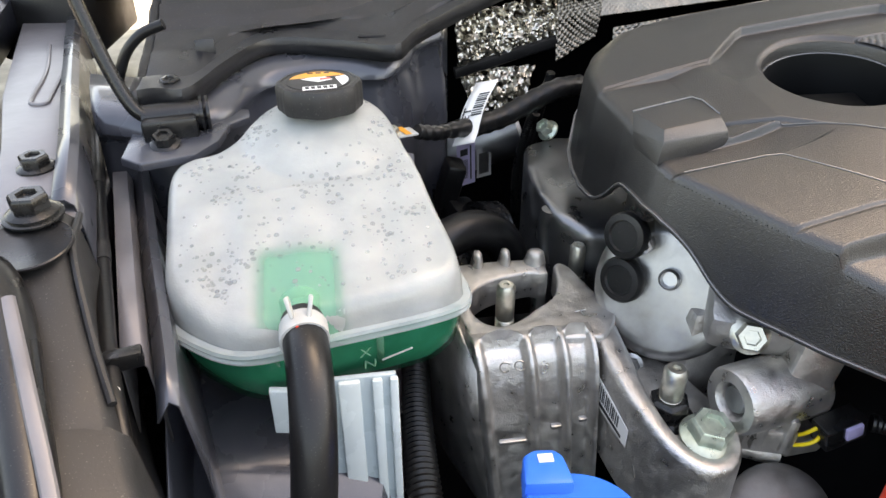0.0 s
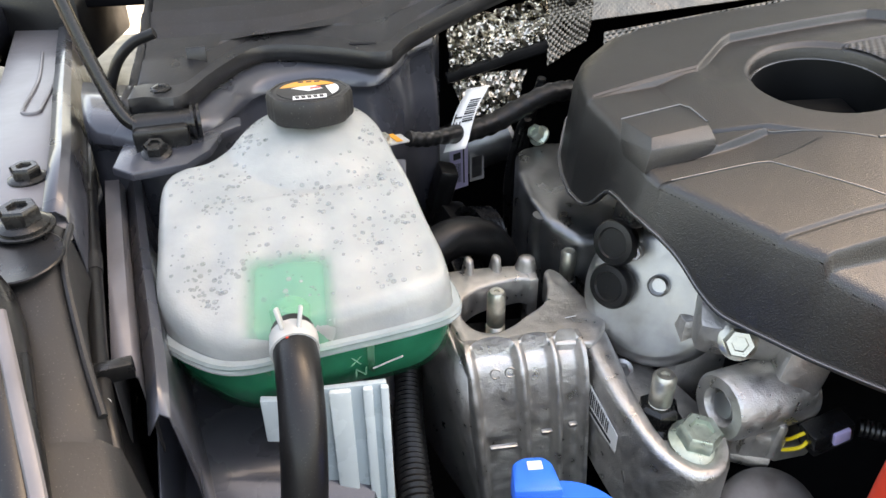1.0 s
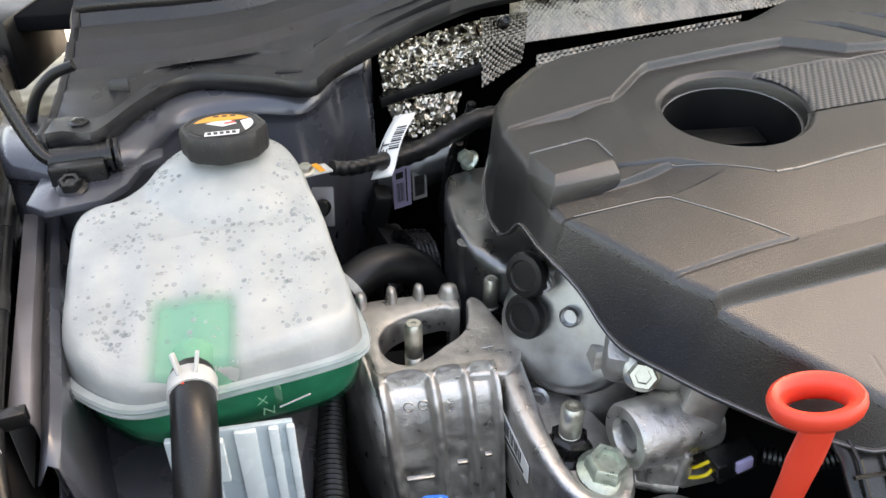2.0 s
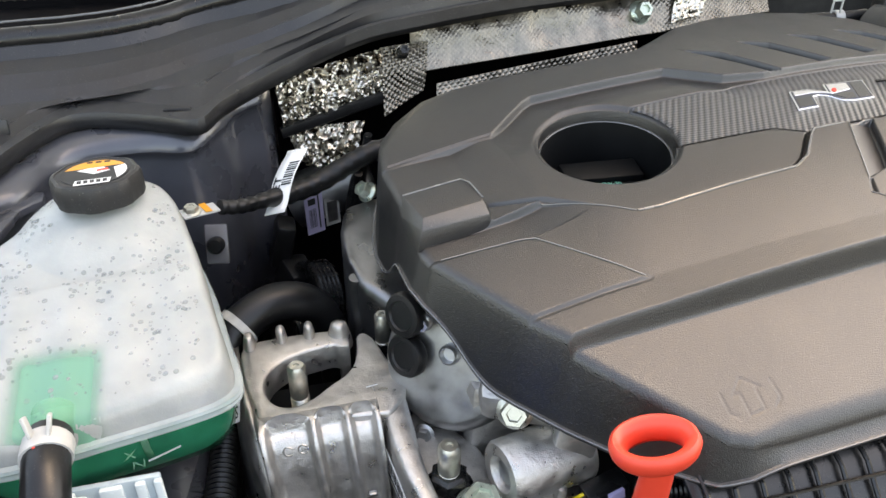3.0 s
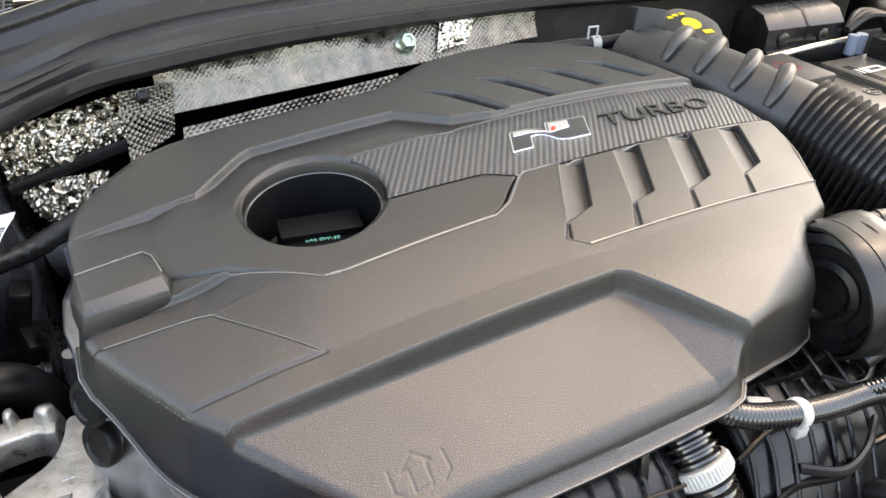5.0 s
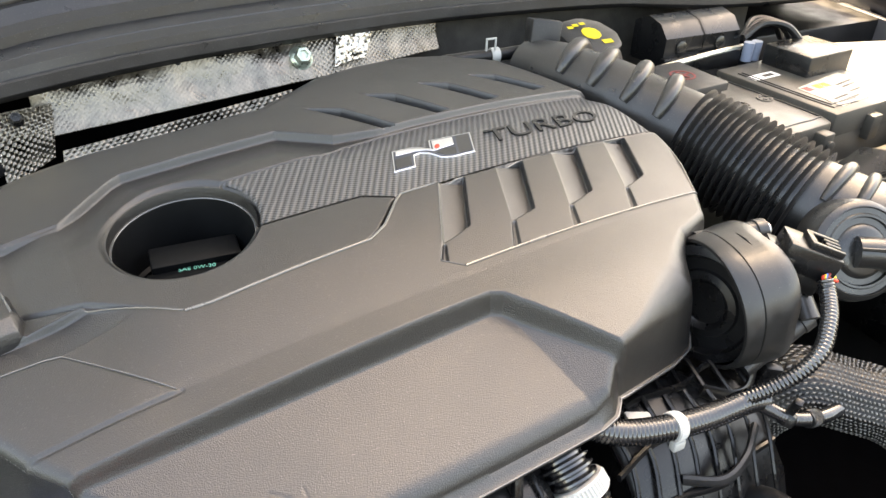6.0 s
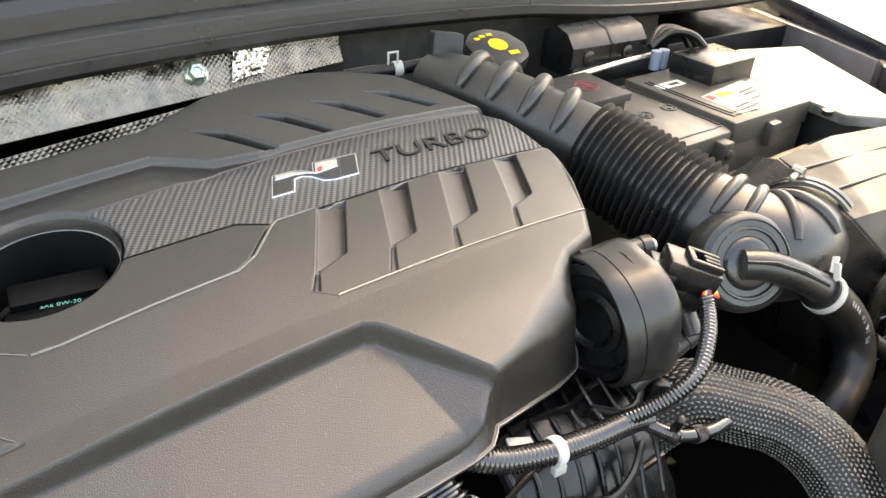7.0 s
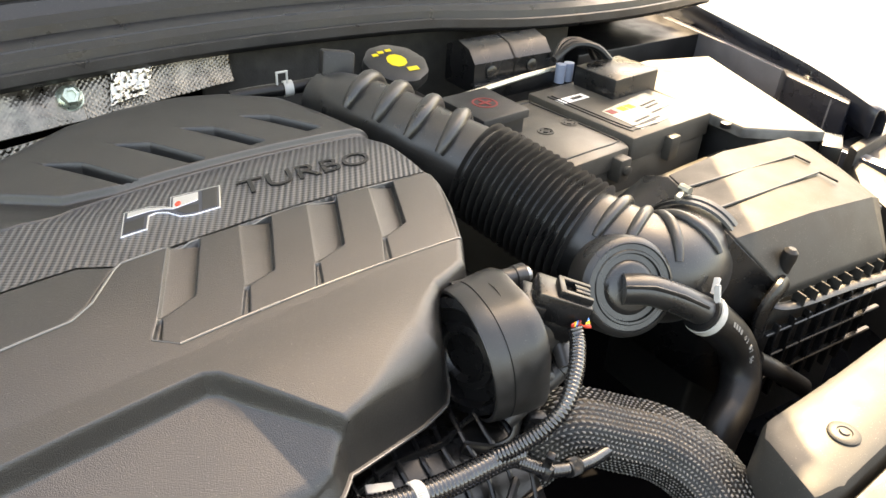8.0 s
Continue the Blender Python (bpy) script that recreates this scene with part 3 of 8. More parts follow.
def cover_height(X, Y, strip=False):
    Zc = cover_base(X, Y)
    # saddle beside the filler opening: a facet falls to a nearly level floor, ending in a short wall in front
    rz = plan_dist(X, Y, REAR_ZONE)
    left = line_dist(X, Y, (0.2873, 0.398), (0.278, 0.489))[1]
    front = np.where(X < 0.25, 0.378 + 0.26 * (X - 0.19), 0.3935 + 0.12 * (X - 0.25))
    fall = -0.0052 * np.clip(left / 0.034, 0, 1) + 0.10 * np.clip(left - 0.034, 0, 1)
    Zc = Zc + fall * ease(Y - front, -0.0030, 0.0014) * ease(rz, 0.0, 0.0015)
    # front slope below the seam, then the softer band in front of the crease
    ahead = plan_dist(X, Y, SEAM + [(0.80, 0.455), (0.85, 0.2), (0.1, 0.2), (0.2, 0.40)])
    sd = plan_dist(X, Y, CREASE + [(0.86, 0.38), (0.86, 0.1), (0.1, 0.1), (0.1, 0.31)])
    f = np.clip(-ahead, 0, 1) / (np.clip(-ahead, 0, 1) + np.clip(sd, 0, 1) + 1e-6)
    Zc = Zc + ease(-ahead, 0.0002, 0.0022) * np.where(sd > 0, 0.0036 - 0.0052 * f, -0.0016 * (1 - ease(-sd, 0.0, 0.05))) * ease(X, 0.29, 0.33)
    # gill panel
    gp = plan_dist(X, Y, GILL_PANEL)
    Zc = Zc - 0.0016 * (1 - ease(gp, -0.0024, 0.0))
    for tl, tr, rb, lb, tail in GILLS:
        g = plan_dist(X, Y, [tl, tr, rb, lb])
        across = line_dist(X, Y, lb, tl)[1]
        wide = math.hypot(tr[0] - tl[0], tr[1] - tl[1]) * 0.9
        depth = 0.0070 * np.clip(-across / wide, 0.0, 1.0) ** 0.8
        Zc = Zc - depth * (1 - ease(g, -0.0014, 0.0))
        Zc = Zc - 0.0025 * (1 - ease(plan_dist(X, Y, [lb, (lb[0] + 0.004, lb[1] + 0.001), (tail[0] + 0.006, tail[1]), tail]), -0.001, 0.0004))
    # corner panel and block
    cp = plan_dist(X, Y, CORNER_PANEL)
    Zc = Zc + 0.0009 * (1 - ease(cp, -0.0022, 0.0)) - 0.0008 * np.exp(-(path_dist(X, Y, [(0.2444, 0.301), (0.3265, 0.3118)]) / 0.0012) ** 2)
    drop = plan_dist(X, Y, [(0.15, 0.374), (0.2480, 0.3935), (0.2873, 0.398), (0.32, 0.376), (0.2700, 0.3640), (0.2000, 0.3630), (0.15, 0.363)])
    Zc = Zc - (0.0015 + 0.0070 * ease(X, 0.195, 0.25)) * (1 - ease(X, 0.262, 0.315)) * (1 - ease(drop, -0.0030, 0.0))
    # rear part stands above the middle along a dark ledge
    high = 0.0010 + (0.0062 - 0.0016 * ease(X, 0.47, 0.55)) * ease(X, 0.265, 0.30)
    Zc = Zc - high * np.clip(rz / 0.0022, 0, 1) * (1 - ease(rz, 0.0045, 0.042))
    Zc = Zc - 0.0016 * np.exp(-(path_dist(X, Y, [(0.196, 0.4762), (0.278, 0.4893)]) / 0.0010) ** 2)
    for tip, a, b, c, d in SLOTS:
        s = plan_dist(X, Y, [tip, a, b, c, d])
        up = line_dist(X, Y, d, tip)[1]
        Zc = Zc - 0.0130 * (1 - ease(s, -0.0020, 0.0)) * ease(-up, -0.001, 0.007)
    # lower front panel with its bright side facet
    zf = FRONT[0] + FRONT[1] * X + FRONT[2] * Y
    facet = zf + 0.36 * (-line_dist(X, Y, (0.5600, 0.2280), (0.5340, 0.3100))[1])
    low = np.maximum(zf, np.minimum(Zc, facet))
    st = plan_dist(X, Y, STEP + [(0.5900, 0.2500), (0.62, 0.22), (0.62, 0.15), (0.2, 0.15), (0.2, 0.268)])
    Zc = np.where(st < 0, np.minimum(Zc, Zc + (low - Zc) * (1 - ease(st, -0.0048, 0.0))), Zc)
    for seg in ARROW:
        Zc = Zc - 0.0004 * np.exp(-(path_dist(X, Y, seg) / 0.0008) ** 2)
    # seams
    ps = path_dist(X, Y, SEAM)
    Zc = Zc - 0.0034 * np.exp(-(ps / 0.0012) ** 2)
    sp = plan_dist(X, Y, STRIP)
    if not strip:
        Zc = Zc - 0.0034 * (1 - ease(sp, -0.0008, 0.0010))
    # filler opening
    r = np.hypot(X - HOLE[0], Y - HOLE[1]) - HOLE[2]
    Zc = Zc - 0.0040 * (1 - ease(r, 0.0, 0.0050))
    # edges roll over
    inn = np.clip(-plan_dist(X, Y, EDGE_XY), 0, 1)
    rad = 0.0065 + 0.016 * ease(Y, 0.49, 0.56) + 0.020 * ease(X, 0.60, 0.67) * (1 - ease(Y, 0.29, 0.335)) + 0.004 * ease(X, 0.345, 0.375) * (1 - ease(X, 0.545, 0.575)) * (1 - ease(Y, 0.26, 0.29))
    q = np.clip(1 - inn / rad, 0, 1)
    return Zc - rad * 0.8 * (1 - np.sqrt(np.clip(1 - 0.98 * q * q, 0, 1)))


def plan_sheet(outline, step, height, hole=None):
    """A sheet over a plan outline, with the rim laid exactly on it. Returns points and faces."""
    xs = np.arange(min(p[0] for p in outline) - step, max(p[0] for p in outline) + 2 * step, step)
    ys = np.arange(min(p[1] for p in outline) - step, max(p[1] for p in outline) + 2 * step, step)
    X, Y = (a.ravel() for a in np.meshgrid(xs, ys))
    nx = len(xs)

    def lay(d, grad):
        m = (d > 0) & (d < 1.6 * step)
        gx, gy = grad(X[m], Y[m])
        X[m] -= gx * d[m]
        Y[m] -= gy * d[m]

    def slope(dist):
        def g(x, y):
            e = 1e-5
            gx, gy = dist(x + e, y) - dist(x - e, y), dist(x, y + e) - dist(x, y - e)
            n = np.hypot(gx, gy) + 1e-12
            return gx / n, gy / n
        return g

    d = plan_dist(X, Y, outline)
    keep = d < 1.0 * step
    lay(d, slope(lambda x, y: plan_dist(x, y, outline)))
    if hole:
        h = hole[2] - np.hypot(X - hole[0], Y - hole[1])
        keep &= h < 1.0 * step
        lay(h, slope(lambda x, y: hole[2] - np.hypot(x - hole[0], y - hole[1])))
    k = keep.reshape(len(ys), nx)
    cell = k[:-1, :-1] & k[1:, :-1] & k[:-1, 1:] & k[1:, 1:]
    j, i = np.nonzero(cell)
    a = j * nx + i
    quads = np.stack([a, a + 1, a + nx + 1, a + nx], 1)
    used, back = np.unique(quads, return_inverse=True)
    quads = back.reshape(-1, 4)
    X, Y = X[used], Y[used]
    return np.stack([X, Y, height(X, Y)], 1), quads


def mesh_of(name, points, quads, smooth=55):
    me = bpy.data.meshes.new(name)
    me.from_pydata(points.tolist(), [], quads.tolist())
    me.update()
    if smooth:
        me.shade_smooth()
        me.set_sharp_from_angle(angle=radians(smooth))
    return me


def linked(name, me, material, parent, label=""):
    o = ORIGIN[parent]
    me.transform(Matrix.Translation(-o))
    me.materials.append(material)
    ob = new(name, me)
    ob.parent = parent
    ORIGIN[ob] = o
    return tagged(ob, label)


def carbon():
    m, nt, b = shader("woven_carbon_print")
    n, l = nt.nodes, nt.links
    co = n.new("ShaderNodeTexCoord")
    mp = n.new("ShaderNodeMapping")
    mp.inputs["Rotation"].default_value = (0, 0, radians(28))
    l.new(co.outputs["Object"], mp.inputs["Vector"])
    w = n.new("ShaderNodeTexWave")
    w.wave_type, w.bands_direction = "BANDS", "X"
    w.inputs["Scale"].default_value = 66
    w.inputs["Distortion"].default_value = 0.4
    l.new(mp.outputs[0], w.inputs["Vector"])
    w2 = n.new("ShaderNodeTexWave")
    w2.wave_type, w2.bands_direction = "BANDS", "Y"
    w2.inputs["Scale"].default_value = 120
    l.new(mp.outputs[0], w2.inputs["Vector"])
    mix = n.new("ShaderNodeMath")
    mix.operation = "MULTIPLY_ADD"
    mix.inputs[1].default_value = 0.3
    l.new(w2.outputs["Fac"], mix.inputs[0])
    l.new(w.outputs["Fac"], mix.inputs[2])
    ramp = n.new("ShaderNodeValToRGB")
    ramp.color_ramp.elements[0].color = (0.006, 0.006, 0.007, 1)
    ramp.color_ramp.elements[1].color = (0.070, 0.071, 0.074, 1)
    l.new(mix.outputs[0], ramp.inputs[0])
    l.new(ramp.outputs[0], b.inputs["Base Color"])
    bp = n.new("ShaderNodeBump")
    bp.inputs["Distance"].default_value = 0.0006
    bp.inputs["Strength"].default_value = 1.0
    l.new(mix.outputs[0], bp.inputs["Height"])
    l.new(bp.outputs[0], b.inputs["Normal"])
    b.inputs["Roughness"].default_value = 0.34
    b.inputs["Specular IOR Level"].default_value = 0.8
    return m


CARBON = carbon()
cover = thing("engine_cover", (0.48, 0.42, 0.99), "large moulded dark grey plastic engine cover with carbon-look strip", "engine cover")
pts, quads = plan_sheet(EDGE_XY, 0.00075, cover_height, HOLE)
shell = linked("shell", mesh_of("shell", pts, quads, 89), PLASTIC, cover)

# skirt and lower lip round the shell
ring = []
for (xa, ya, za), (xb, yb, zb) in zip(COVER_EDGE, COVER_EDGE[1:] + COVER_EDGE[:1]):
    n = max(2, int(math.hypot(xb - xa, yb - ya) / 0.003))
    ring += [(xa + (xb - xa) * k / n, ya + (yb - ya) * k / n, za + (zb - za) * k / n) for k in range(n)]
RX, RY, RB = (np.array(c) for c in zip(*ring))
for _ in range(6):
    RB = (np.roll(RB, 1) + RB * 2 + np.roll(RB, -1)) / 4
NX, NY = np.roll(RY, -1) - np.roll(RY, 1), -(np.roll(RX, -1) - np.roll(RX, 1))
NL = -np.hypot(NX, NY)
NX, NY = NX / NL, NY / NL
for _ in range(4):
    NX, NY = (np.roll(NX, 1) + NX * 2 + np.roll(NX, -1)) / 4, (np.roll(NY, 1) + NY * 2 + np.roll(NY, -1)) / 4
RT = cover_height(RX, RY)
loops = []
for out, drop, base in ((0.0, 0.0, 0), (0.0006, 0.002, 0), (0.0030, 0.45, 1), (0.0058, 1.0, 2), (0.0080, 1.0, 3), (0.0080, 1.0, 4), (0.0048, 1.0, 4)):
    if base == 0:
        z = RT - drop
    elif base == 1:
        z = RT + (RB - RT) * drop
    else:
        z = RB + {2: 0.0012, 3: 0.0006, 4: -0.0016}[base]
    loops.append([Vector(p) for p in zip(RX + NX * out, RY + NY * out, z)])
bm = bmesh.new()
rings(bm, loops, False, False)
part("skirt", bm, PLASTIC, cover)


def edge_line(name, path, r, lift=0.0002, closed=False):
    """A thin pale lip laid along a line of the shell, its highlight put into the colour."""
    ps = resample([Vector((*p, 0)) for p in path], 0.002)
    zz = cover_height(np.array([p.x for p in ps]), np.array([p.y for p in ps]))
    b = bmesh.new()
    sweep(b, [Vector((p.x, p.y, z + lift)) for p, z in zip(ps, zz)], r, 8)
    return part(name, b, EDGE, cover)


def shifted(path, d):
    """A line moved sideways, to its right."""
    out = []
    for i, p in enumerate(path):
        a, b = Vector(path[max(0, i - 1)]), Vector(path[min(len(path) - 1, i + 1)])
        t = (b - a).normalized()
        out.append((p[0] + t.y * d, p[1] - t.x * d))
    return out


# highlights of seams and panel edges, painted as pale beads
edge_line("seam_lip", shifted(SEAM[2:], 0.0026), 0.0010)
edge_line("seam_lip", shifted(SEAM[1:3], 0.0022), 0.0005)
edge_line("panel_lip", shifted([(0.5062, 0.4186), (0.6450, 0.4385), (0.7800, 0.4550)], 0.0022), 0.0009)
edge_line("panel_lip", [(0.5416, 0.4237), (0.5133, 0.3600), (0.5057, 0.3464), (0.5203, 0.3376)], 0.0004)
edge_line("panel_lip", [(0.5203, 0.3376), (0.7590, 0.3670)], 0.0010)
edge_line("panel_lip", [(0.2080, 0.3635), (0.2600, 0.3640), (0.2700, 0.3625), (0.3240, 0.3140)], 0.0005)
# highlight along the skirt's lower edge, also a pale bead
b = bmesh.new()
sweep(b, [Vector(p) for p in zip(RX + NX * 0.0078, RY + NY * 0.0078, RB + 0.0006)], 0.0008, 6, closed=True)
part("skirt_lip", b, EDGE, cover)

# raised block beside the filler opening: sloping top, light chamfer, dark front
bm = bmesh.new()
TOPF = [(0.1960, 0.4240, 1.0685), (0.2375, 0.4275, 1.0745), (0.2430, 0.4220, 1.0740), (0.2475, 0.4050, 1.0708), (0.2468, 0.4015, 1.0702), (0.2020, 0.3872, 1.0708)]
CHAM = [(0.1915, 0.4110, 1.0605), (0.2380, 0.4310, 1.0700), (0.2455, 0.4250, 1.0695), (0.2508, 0.4050, 1.0660), (0.2492, 0.3938, 1.0640), (0.2002, 0.3812, 1.0648)]
FOOT = [(0.1915, 0.4030, 1.0520), (0.2380, 0.4320, 1.0580), (0.2470, 0.4260, 1.0580), (0.2540, 0.4060, 1.0560), (0.2516, 0.3922, 1.0540), (0.1965, 0.3780, 1.0505)]
rings(bm, [FOOT, CHAM, TOPF])
bmesh.ops.bevel(bm, geom=[e for e in bm.edges if len(e.link_faces) == 2], offset=0.0007, segments=2, profile=0.5, affect="EDGES")
block = part("raised_block", bm, PLASTIC, cover, smooth=30)
# pale bead paints the highlight on the block's rear edge
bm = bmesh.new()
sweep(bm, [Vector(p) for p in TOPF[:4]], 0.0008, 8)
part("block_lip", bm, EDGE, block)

# carbon-look strip, laid in its recess
def strip_cut(x, y):
    return cover_height(x, y, True) - 0.0004


def inset(poly, d):
    out = []
    n = len(poly)
    for i in range(n):
        a, b, c = (Vector(poly[(i + k) % n]) for k in (-1, 0, 1))
        n1 = Vector((-(b - a).y, (b - a).x)).normalized()
        n2 = Vector((-(c - b).y, (c - b).x)).normalized()
        k = (n1 + n2) / max(0.3, 1 + n1.dot(n2))
        out.append(tuple(b + k * d))
    return out


area = sum(a[0] * b[1] - b[0] * a[1] for a, b in zip(STRIP, STRIP[1:] + STRIP[:1]))
inner = inset(STRIP, 0.0011 if area > 0 else -0.0011)
pts, quads = plan_sheet(inner, 0.0016, strip_cut, (HOLE[0], HOLE[1], HOLE[2] + 0.0025))
linked("trim_strip", mesh_of("trim_strip", pts, quads), CARBON, cover, "diagonal carbon-look printed trim strip")

# raised word on the strip
bm = letters("TURBO", 0.129, 0.0185, 0.0016, 0.30)
c, s = math.cos(radians(7.4)), math.sin(radians(7.4))
for v in bm.verts:
    x, y = 0.6125 + v.co.x * c - v.co.y * s, 0.4640 + v.co.x * s + v.co.y * c
    v.co = Vector((x, y, float(strip_cut(np.array([x]), np.array([y]))[0]) + v.co.z))
part("lettering", bm, PLASTIC_SMOOTH, cover, "raised black plastic word", smooth=0)

# badge: plain shapes in its colours, the chrome's dark and bright reflections laid on as pieces
def badge_piece(name, poly, z0, z1, material, owner):
    b = bmesh.new()
    prism(b, poly, lambda x, y: float(cover_base(x, y)) + z0 - 0.0012, lambda x, y: float(cover_base(x, y)) + z1 - 0.0012, 0.0004, 1)
    return part(name, b, material, owner, smooth=0)


BADGE_LINE = ((0, 0), (0.26, 0.0), (0.265, 0.50), (0.34, 0.53), (0.44, 0.42), (0.58, 0.10), (0.72, 0.0), (1.0, 0.0), (1.0, 0.98), (0.46, 1.05), (0.46, 0.64), (0.36, 0.80), (0.24, 0.92), (0.0, 0.95))
BADGE = lambda u, v: (0.5150 + 0.0765 * u + 0.0110 * v + 0.001, 0.4470 + 0.0080 * u + 0.0300 * v)
badge = badge_piece("badge", [BADGE(u, v) for u, v in BADGE_LINE], 0.0, 0.0022, CHROME, cover)
badge_piece("badge_dark_reflection", inset([BADGE(u, v) for u, v in BADGE_LINE], 0.0011), 0.0022, 0.0025, DARK_REFLECTION, badge)
badge_piece("badge_glint", [BADGE(u, v) for u, v in ((0.04, 0.88), (0.04, 0.66), (0.26, 0.66), (0.40, 0.58), (0.50, 0.46), (0.76, 0.56), (0.76, 0.92), (0.49, 0.97), (0.49, 0.56), (0.36, 0.72), (0.23, 0.85))], 0.0024, 0.0027, CHROME, badge)
tagged(badge, "chrome and gloss black slanted badge")
badge_piece("badge_inlay", [BADGE(u, v) for u, v in ((0.03, 0.06), (0.22, 0.06), (0.22, 0.52), (0.03, 0.52))], 0.0024, 0.0028, GLOSSBLACK, badge)
badge_piece("badge_inlay", [BADGE(u, v) for u, v in ((0.80, 0.07), (0.965, 0.06), (0.965, 0.92), (0.80, 0.92))], 0.0024, 0.0028, GLOSSBLACK, badge)
badge_piece("badge_inlay", [BADGE(u, v) for u, v in ((0.53, 0.36), (0.64, 0.12), (0.77, 0.08), (0.77, 0.40), (0.62, 0.48))], 0.0024, 0.0027, GLOSSBLACK, badge)
badge_piece("badge_dot", [BADGE(0.55 + 0.035 * math.cos(a * 0.7854), 0.63 + 0.10 * math.sin(a * 0.7854)) for a in range(8)], 0.0024, 0.0033, RED, badge)

# well of the filler opening and the filler cap inside it
bm = bmesh.new()
loops = []
for r, dz in ((-0.0018, -0.0122), (-0.0022, -0.016), (-0.0030, -0.055), (-0.0060, -0.057)):
    loop = []
    for i in range(72):
        a = 2 * math.pi * i / 72
        x, y = HOLE[0] + HOLE[2] * math.cos(a), HOLE[1] + HOLE[2] * math.sin(a)
        z = float(cover_base(x, y))
        loop.append(Vector((HOLE[0] + (HOLE[2] + r) * math.cos(a), HOLE[1] + (HOLE[2] + r) * math.sin(a), z + dz)))
    loops.append(loop)
rings(bm, loops, False, False)
part("filler_well", bm, WELL, cover, "smooth well wall, blackened for the shade inside")
bm = bmesh.new()
rings(bm, [[Vector((HOLE[0] + (HOLE[2] + r) * math.cos(2 * math.pi * i / 72), HOLE[1] + (HOLE[2] + r) * math.sin(2 * math.pi * i / 72),
      float(cover_base(HOLE[0] + HOLE[2] * math.cos(2 * math.pi * i / 72), HOLE[1] + HOLE[2] * math.sin(2 * math.pi * i / 72))) + dz)) for i in range(72)]
      for r, dz in ((0.0005, -0.0042), (0.0, -0.0062), (-0.0004, -0.0120), (-0.0016, -0.0124))], False, False)
part("filler_collar", bm, PLASTIC, cover, "grained collar round the opening")
# pale ring paints the light line round the collar
bm = bmesh.new()
sweep(bm, [Vector((HOLE[0] + (HOLE[2] - 0.0016) * math.cos(2 * math.pi * i / 72), HOLE[1] + (HOLE[2] - 0.0016) * math.sin(2 * math.pi * i / 72),
      float(cover_base(HOLE[0] + HOLE[2] * math.cos(2 * math.pi * i / 72), HOLE[1] + HOLE[2] * math.sin(2 * math.pi * i / 72))) - 0.0124)) for i in range(72)], 0.0006, 6, closed=True)
part("collar_lip", bm, EDGE, cover)

# cap takes the well's black too, its shade painted in
oil = thing("oil_filler_cap", (0.352, 0.448, 1.005), "black plastic oil filler cap with a raised grip bar, darkened for the well's shade", "oil cap")
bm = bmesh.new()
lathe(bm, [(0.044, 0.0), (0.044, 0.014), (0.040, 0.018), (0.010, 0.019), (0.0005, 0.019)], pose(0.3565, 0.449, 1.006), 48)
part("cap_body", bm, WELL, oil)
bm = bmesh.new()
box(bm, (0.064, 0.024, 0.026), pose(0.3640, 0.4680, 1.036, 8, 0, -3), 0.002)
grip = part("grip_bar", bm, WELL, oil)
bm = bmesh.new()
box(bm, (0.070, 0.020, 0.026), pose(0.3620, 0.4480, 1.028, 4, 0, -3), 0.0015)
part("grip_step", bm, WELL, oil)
bm = letters("SAE 0W-30", 0.026, 0.0040, 0.0003)
bmesh.ops.transform(bm, matrix=pose(0.3490, 0.4530, 1.0420, 4, 0, -8), verts=bm.verts)
part("lettering", bm, GREENINK, oil, "green printed oil grade", smooth=0)


# ---- coolant tank ----
def milky():
    """Fogged translucent plastic: white, a little see-through to light, wavy gloss."""
    m, nt, b = shader("milky_tank_plastic")
    n, l = nt.nodes, nt.links
    co = n.new("ShaderNodeTexCoord")
    no = n.new("ShaderNodeTexNoise")
    no.inputs["Scale"].default_value = 32
    no.inputs["Detail"].default_value = 6
    l.new(co.outputs["Object"], no.inputs["Vector"])
    ramp = n.new("ShaderNodeValToRGB")
    ramp.color_ramp.elements[0].position, ramp.color_ramp.elements[1].position = 0.3, 0.7
    ramp.color_ramp.elements[0].color = (0.30, 0.318, 0.308, 1)
    ramp.color_ramp.elements[1].color = (0.41, 0.415, 0.395, 1)
    l.new(no.outputs[0], ramp.inputs[0])
    l.new(ramp.outputs[0], b.inputs["Base Color"])
    b.inputs["Roughness"].default_value = 0.26
    b.inputs["Subsurface Weight"].default_value = 0.5
    b.inputs["Subsurface Radius"].default_value = (0.008, 0.010, 0.009)
    b.inputs["Subsurface Scale"].default_value = 1.0
    fog = n.new("ShaderNodeTexNoise")
    fog.inputs["Scale"].default_value = 900
    l.new(co.outputs["Object"], fog.inputs["Vector"])
    bp = n.new("ShaderNodeBump")
    bp.inputs["Distance"].default_value = 0.0012
    l.new(no.outputs[0], bp.inputs["Height"])
    bp2 = n.new("ShaderNodeBump")
    bp2.inputs["Distance"].default_value = 0.0001
    l.new(fog.outputs[0], bp2.inputs["Height"])
    l.new(bp.outputs[0], bp2.inputs["Normal"])
    l.new(bp2.outputs[0], b.inputs["Normal"])
    return m


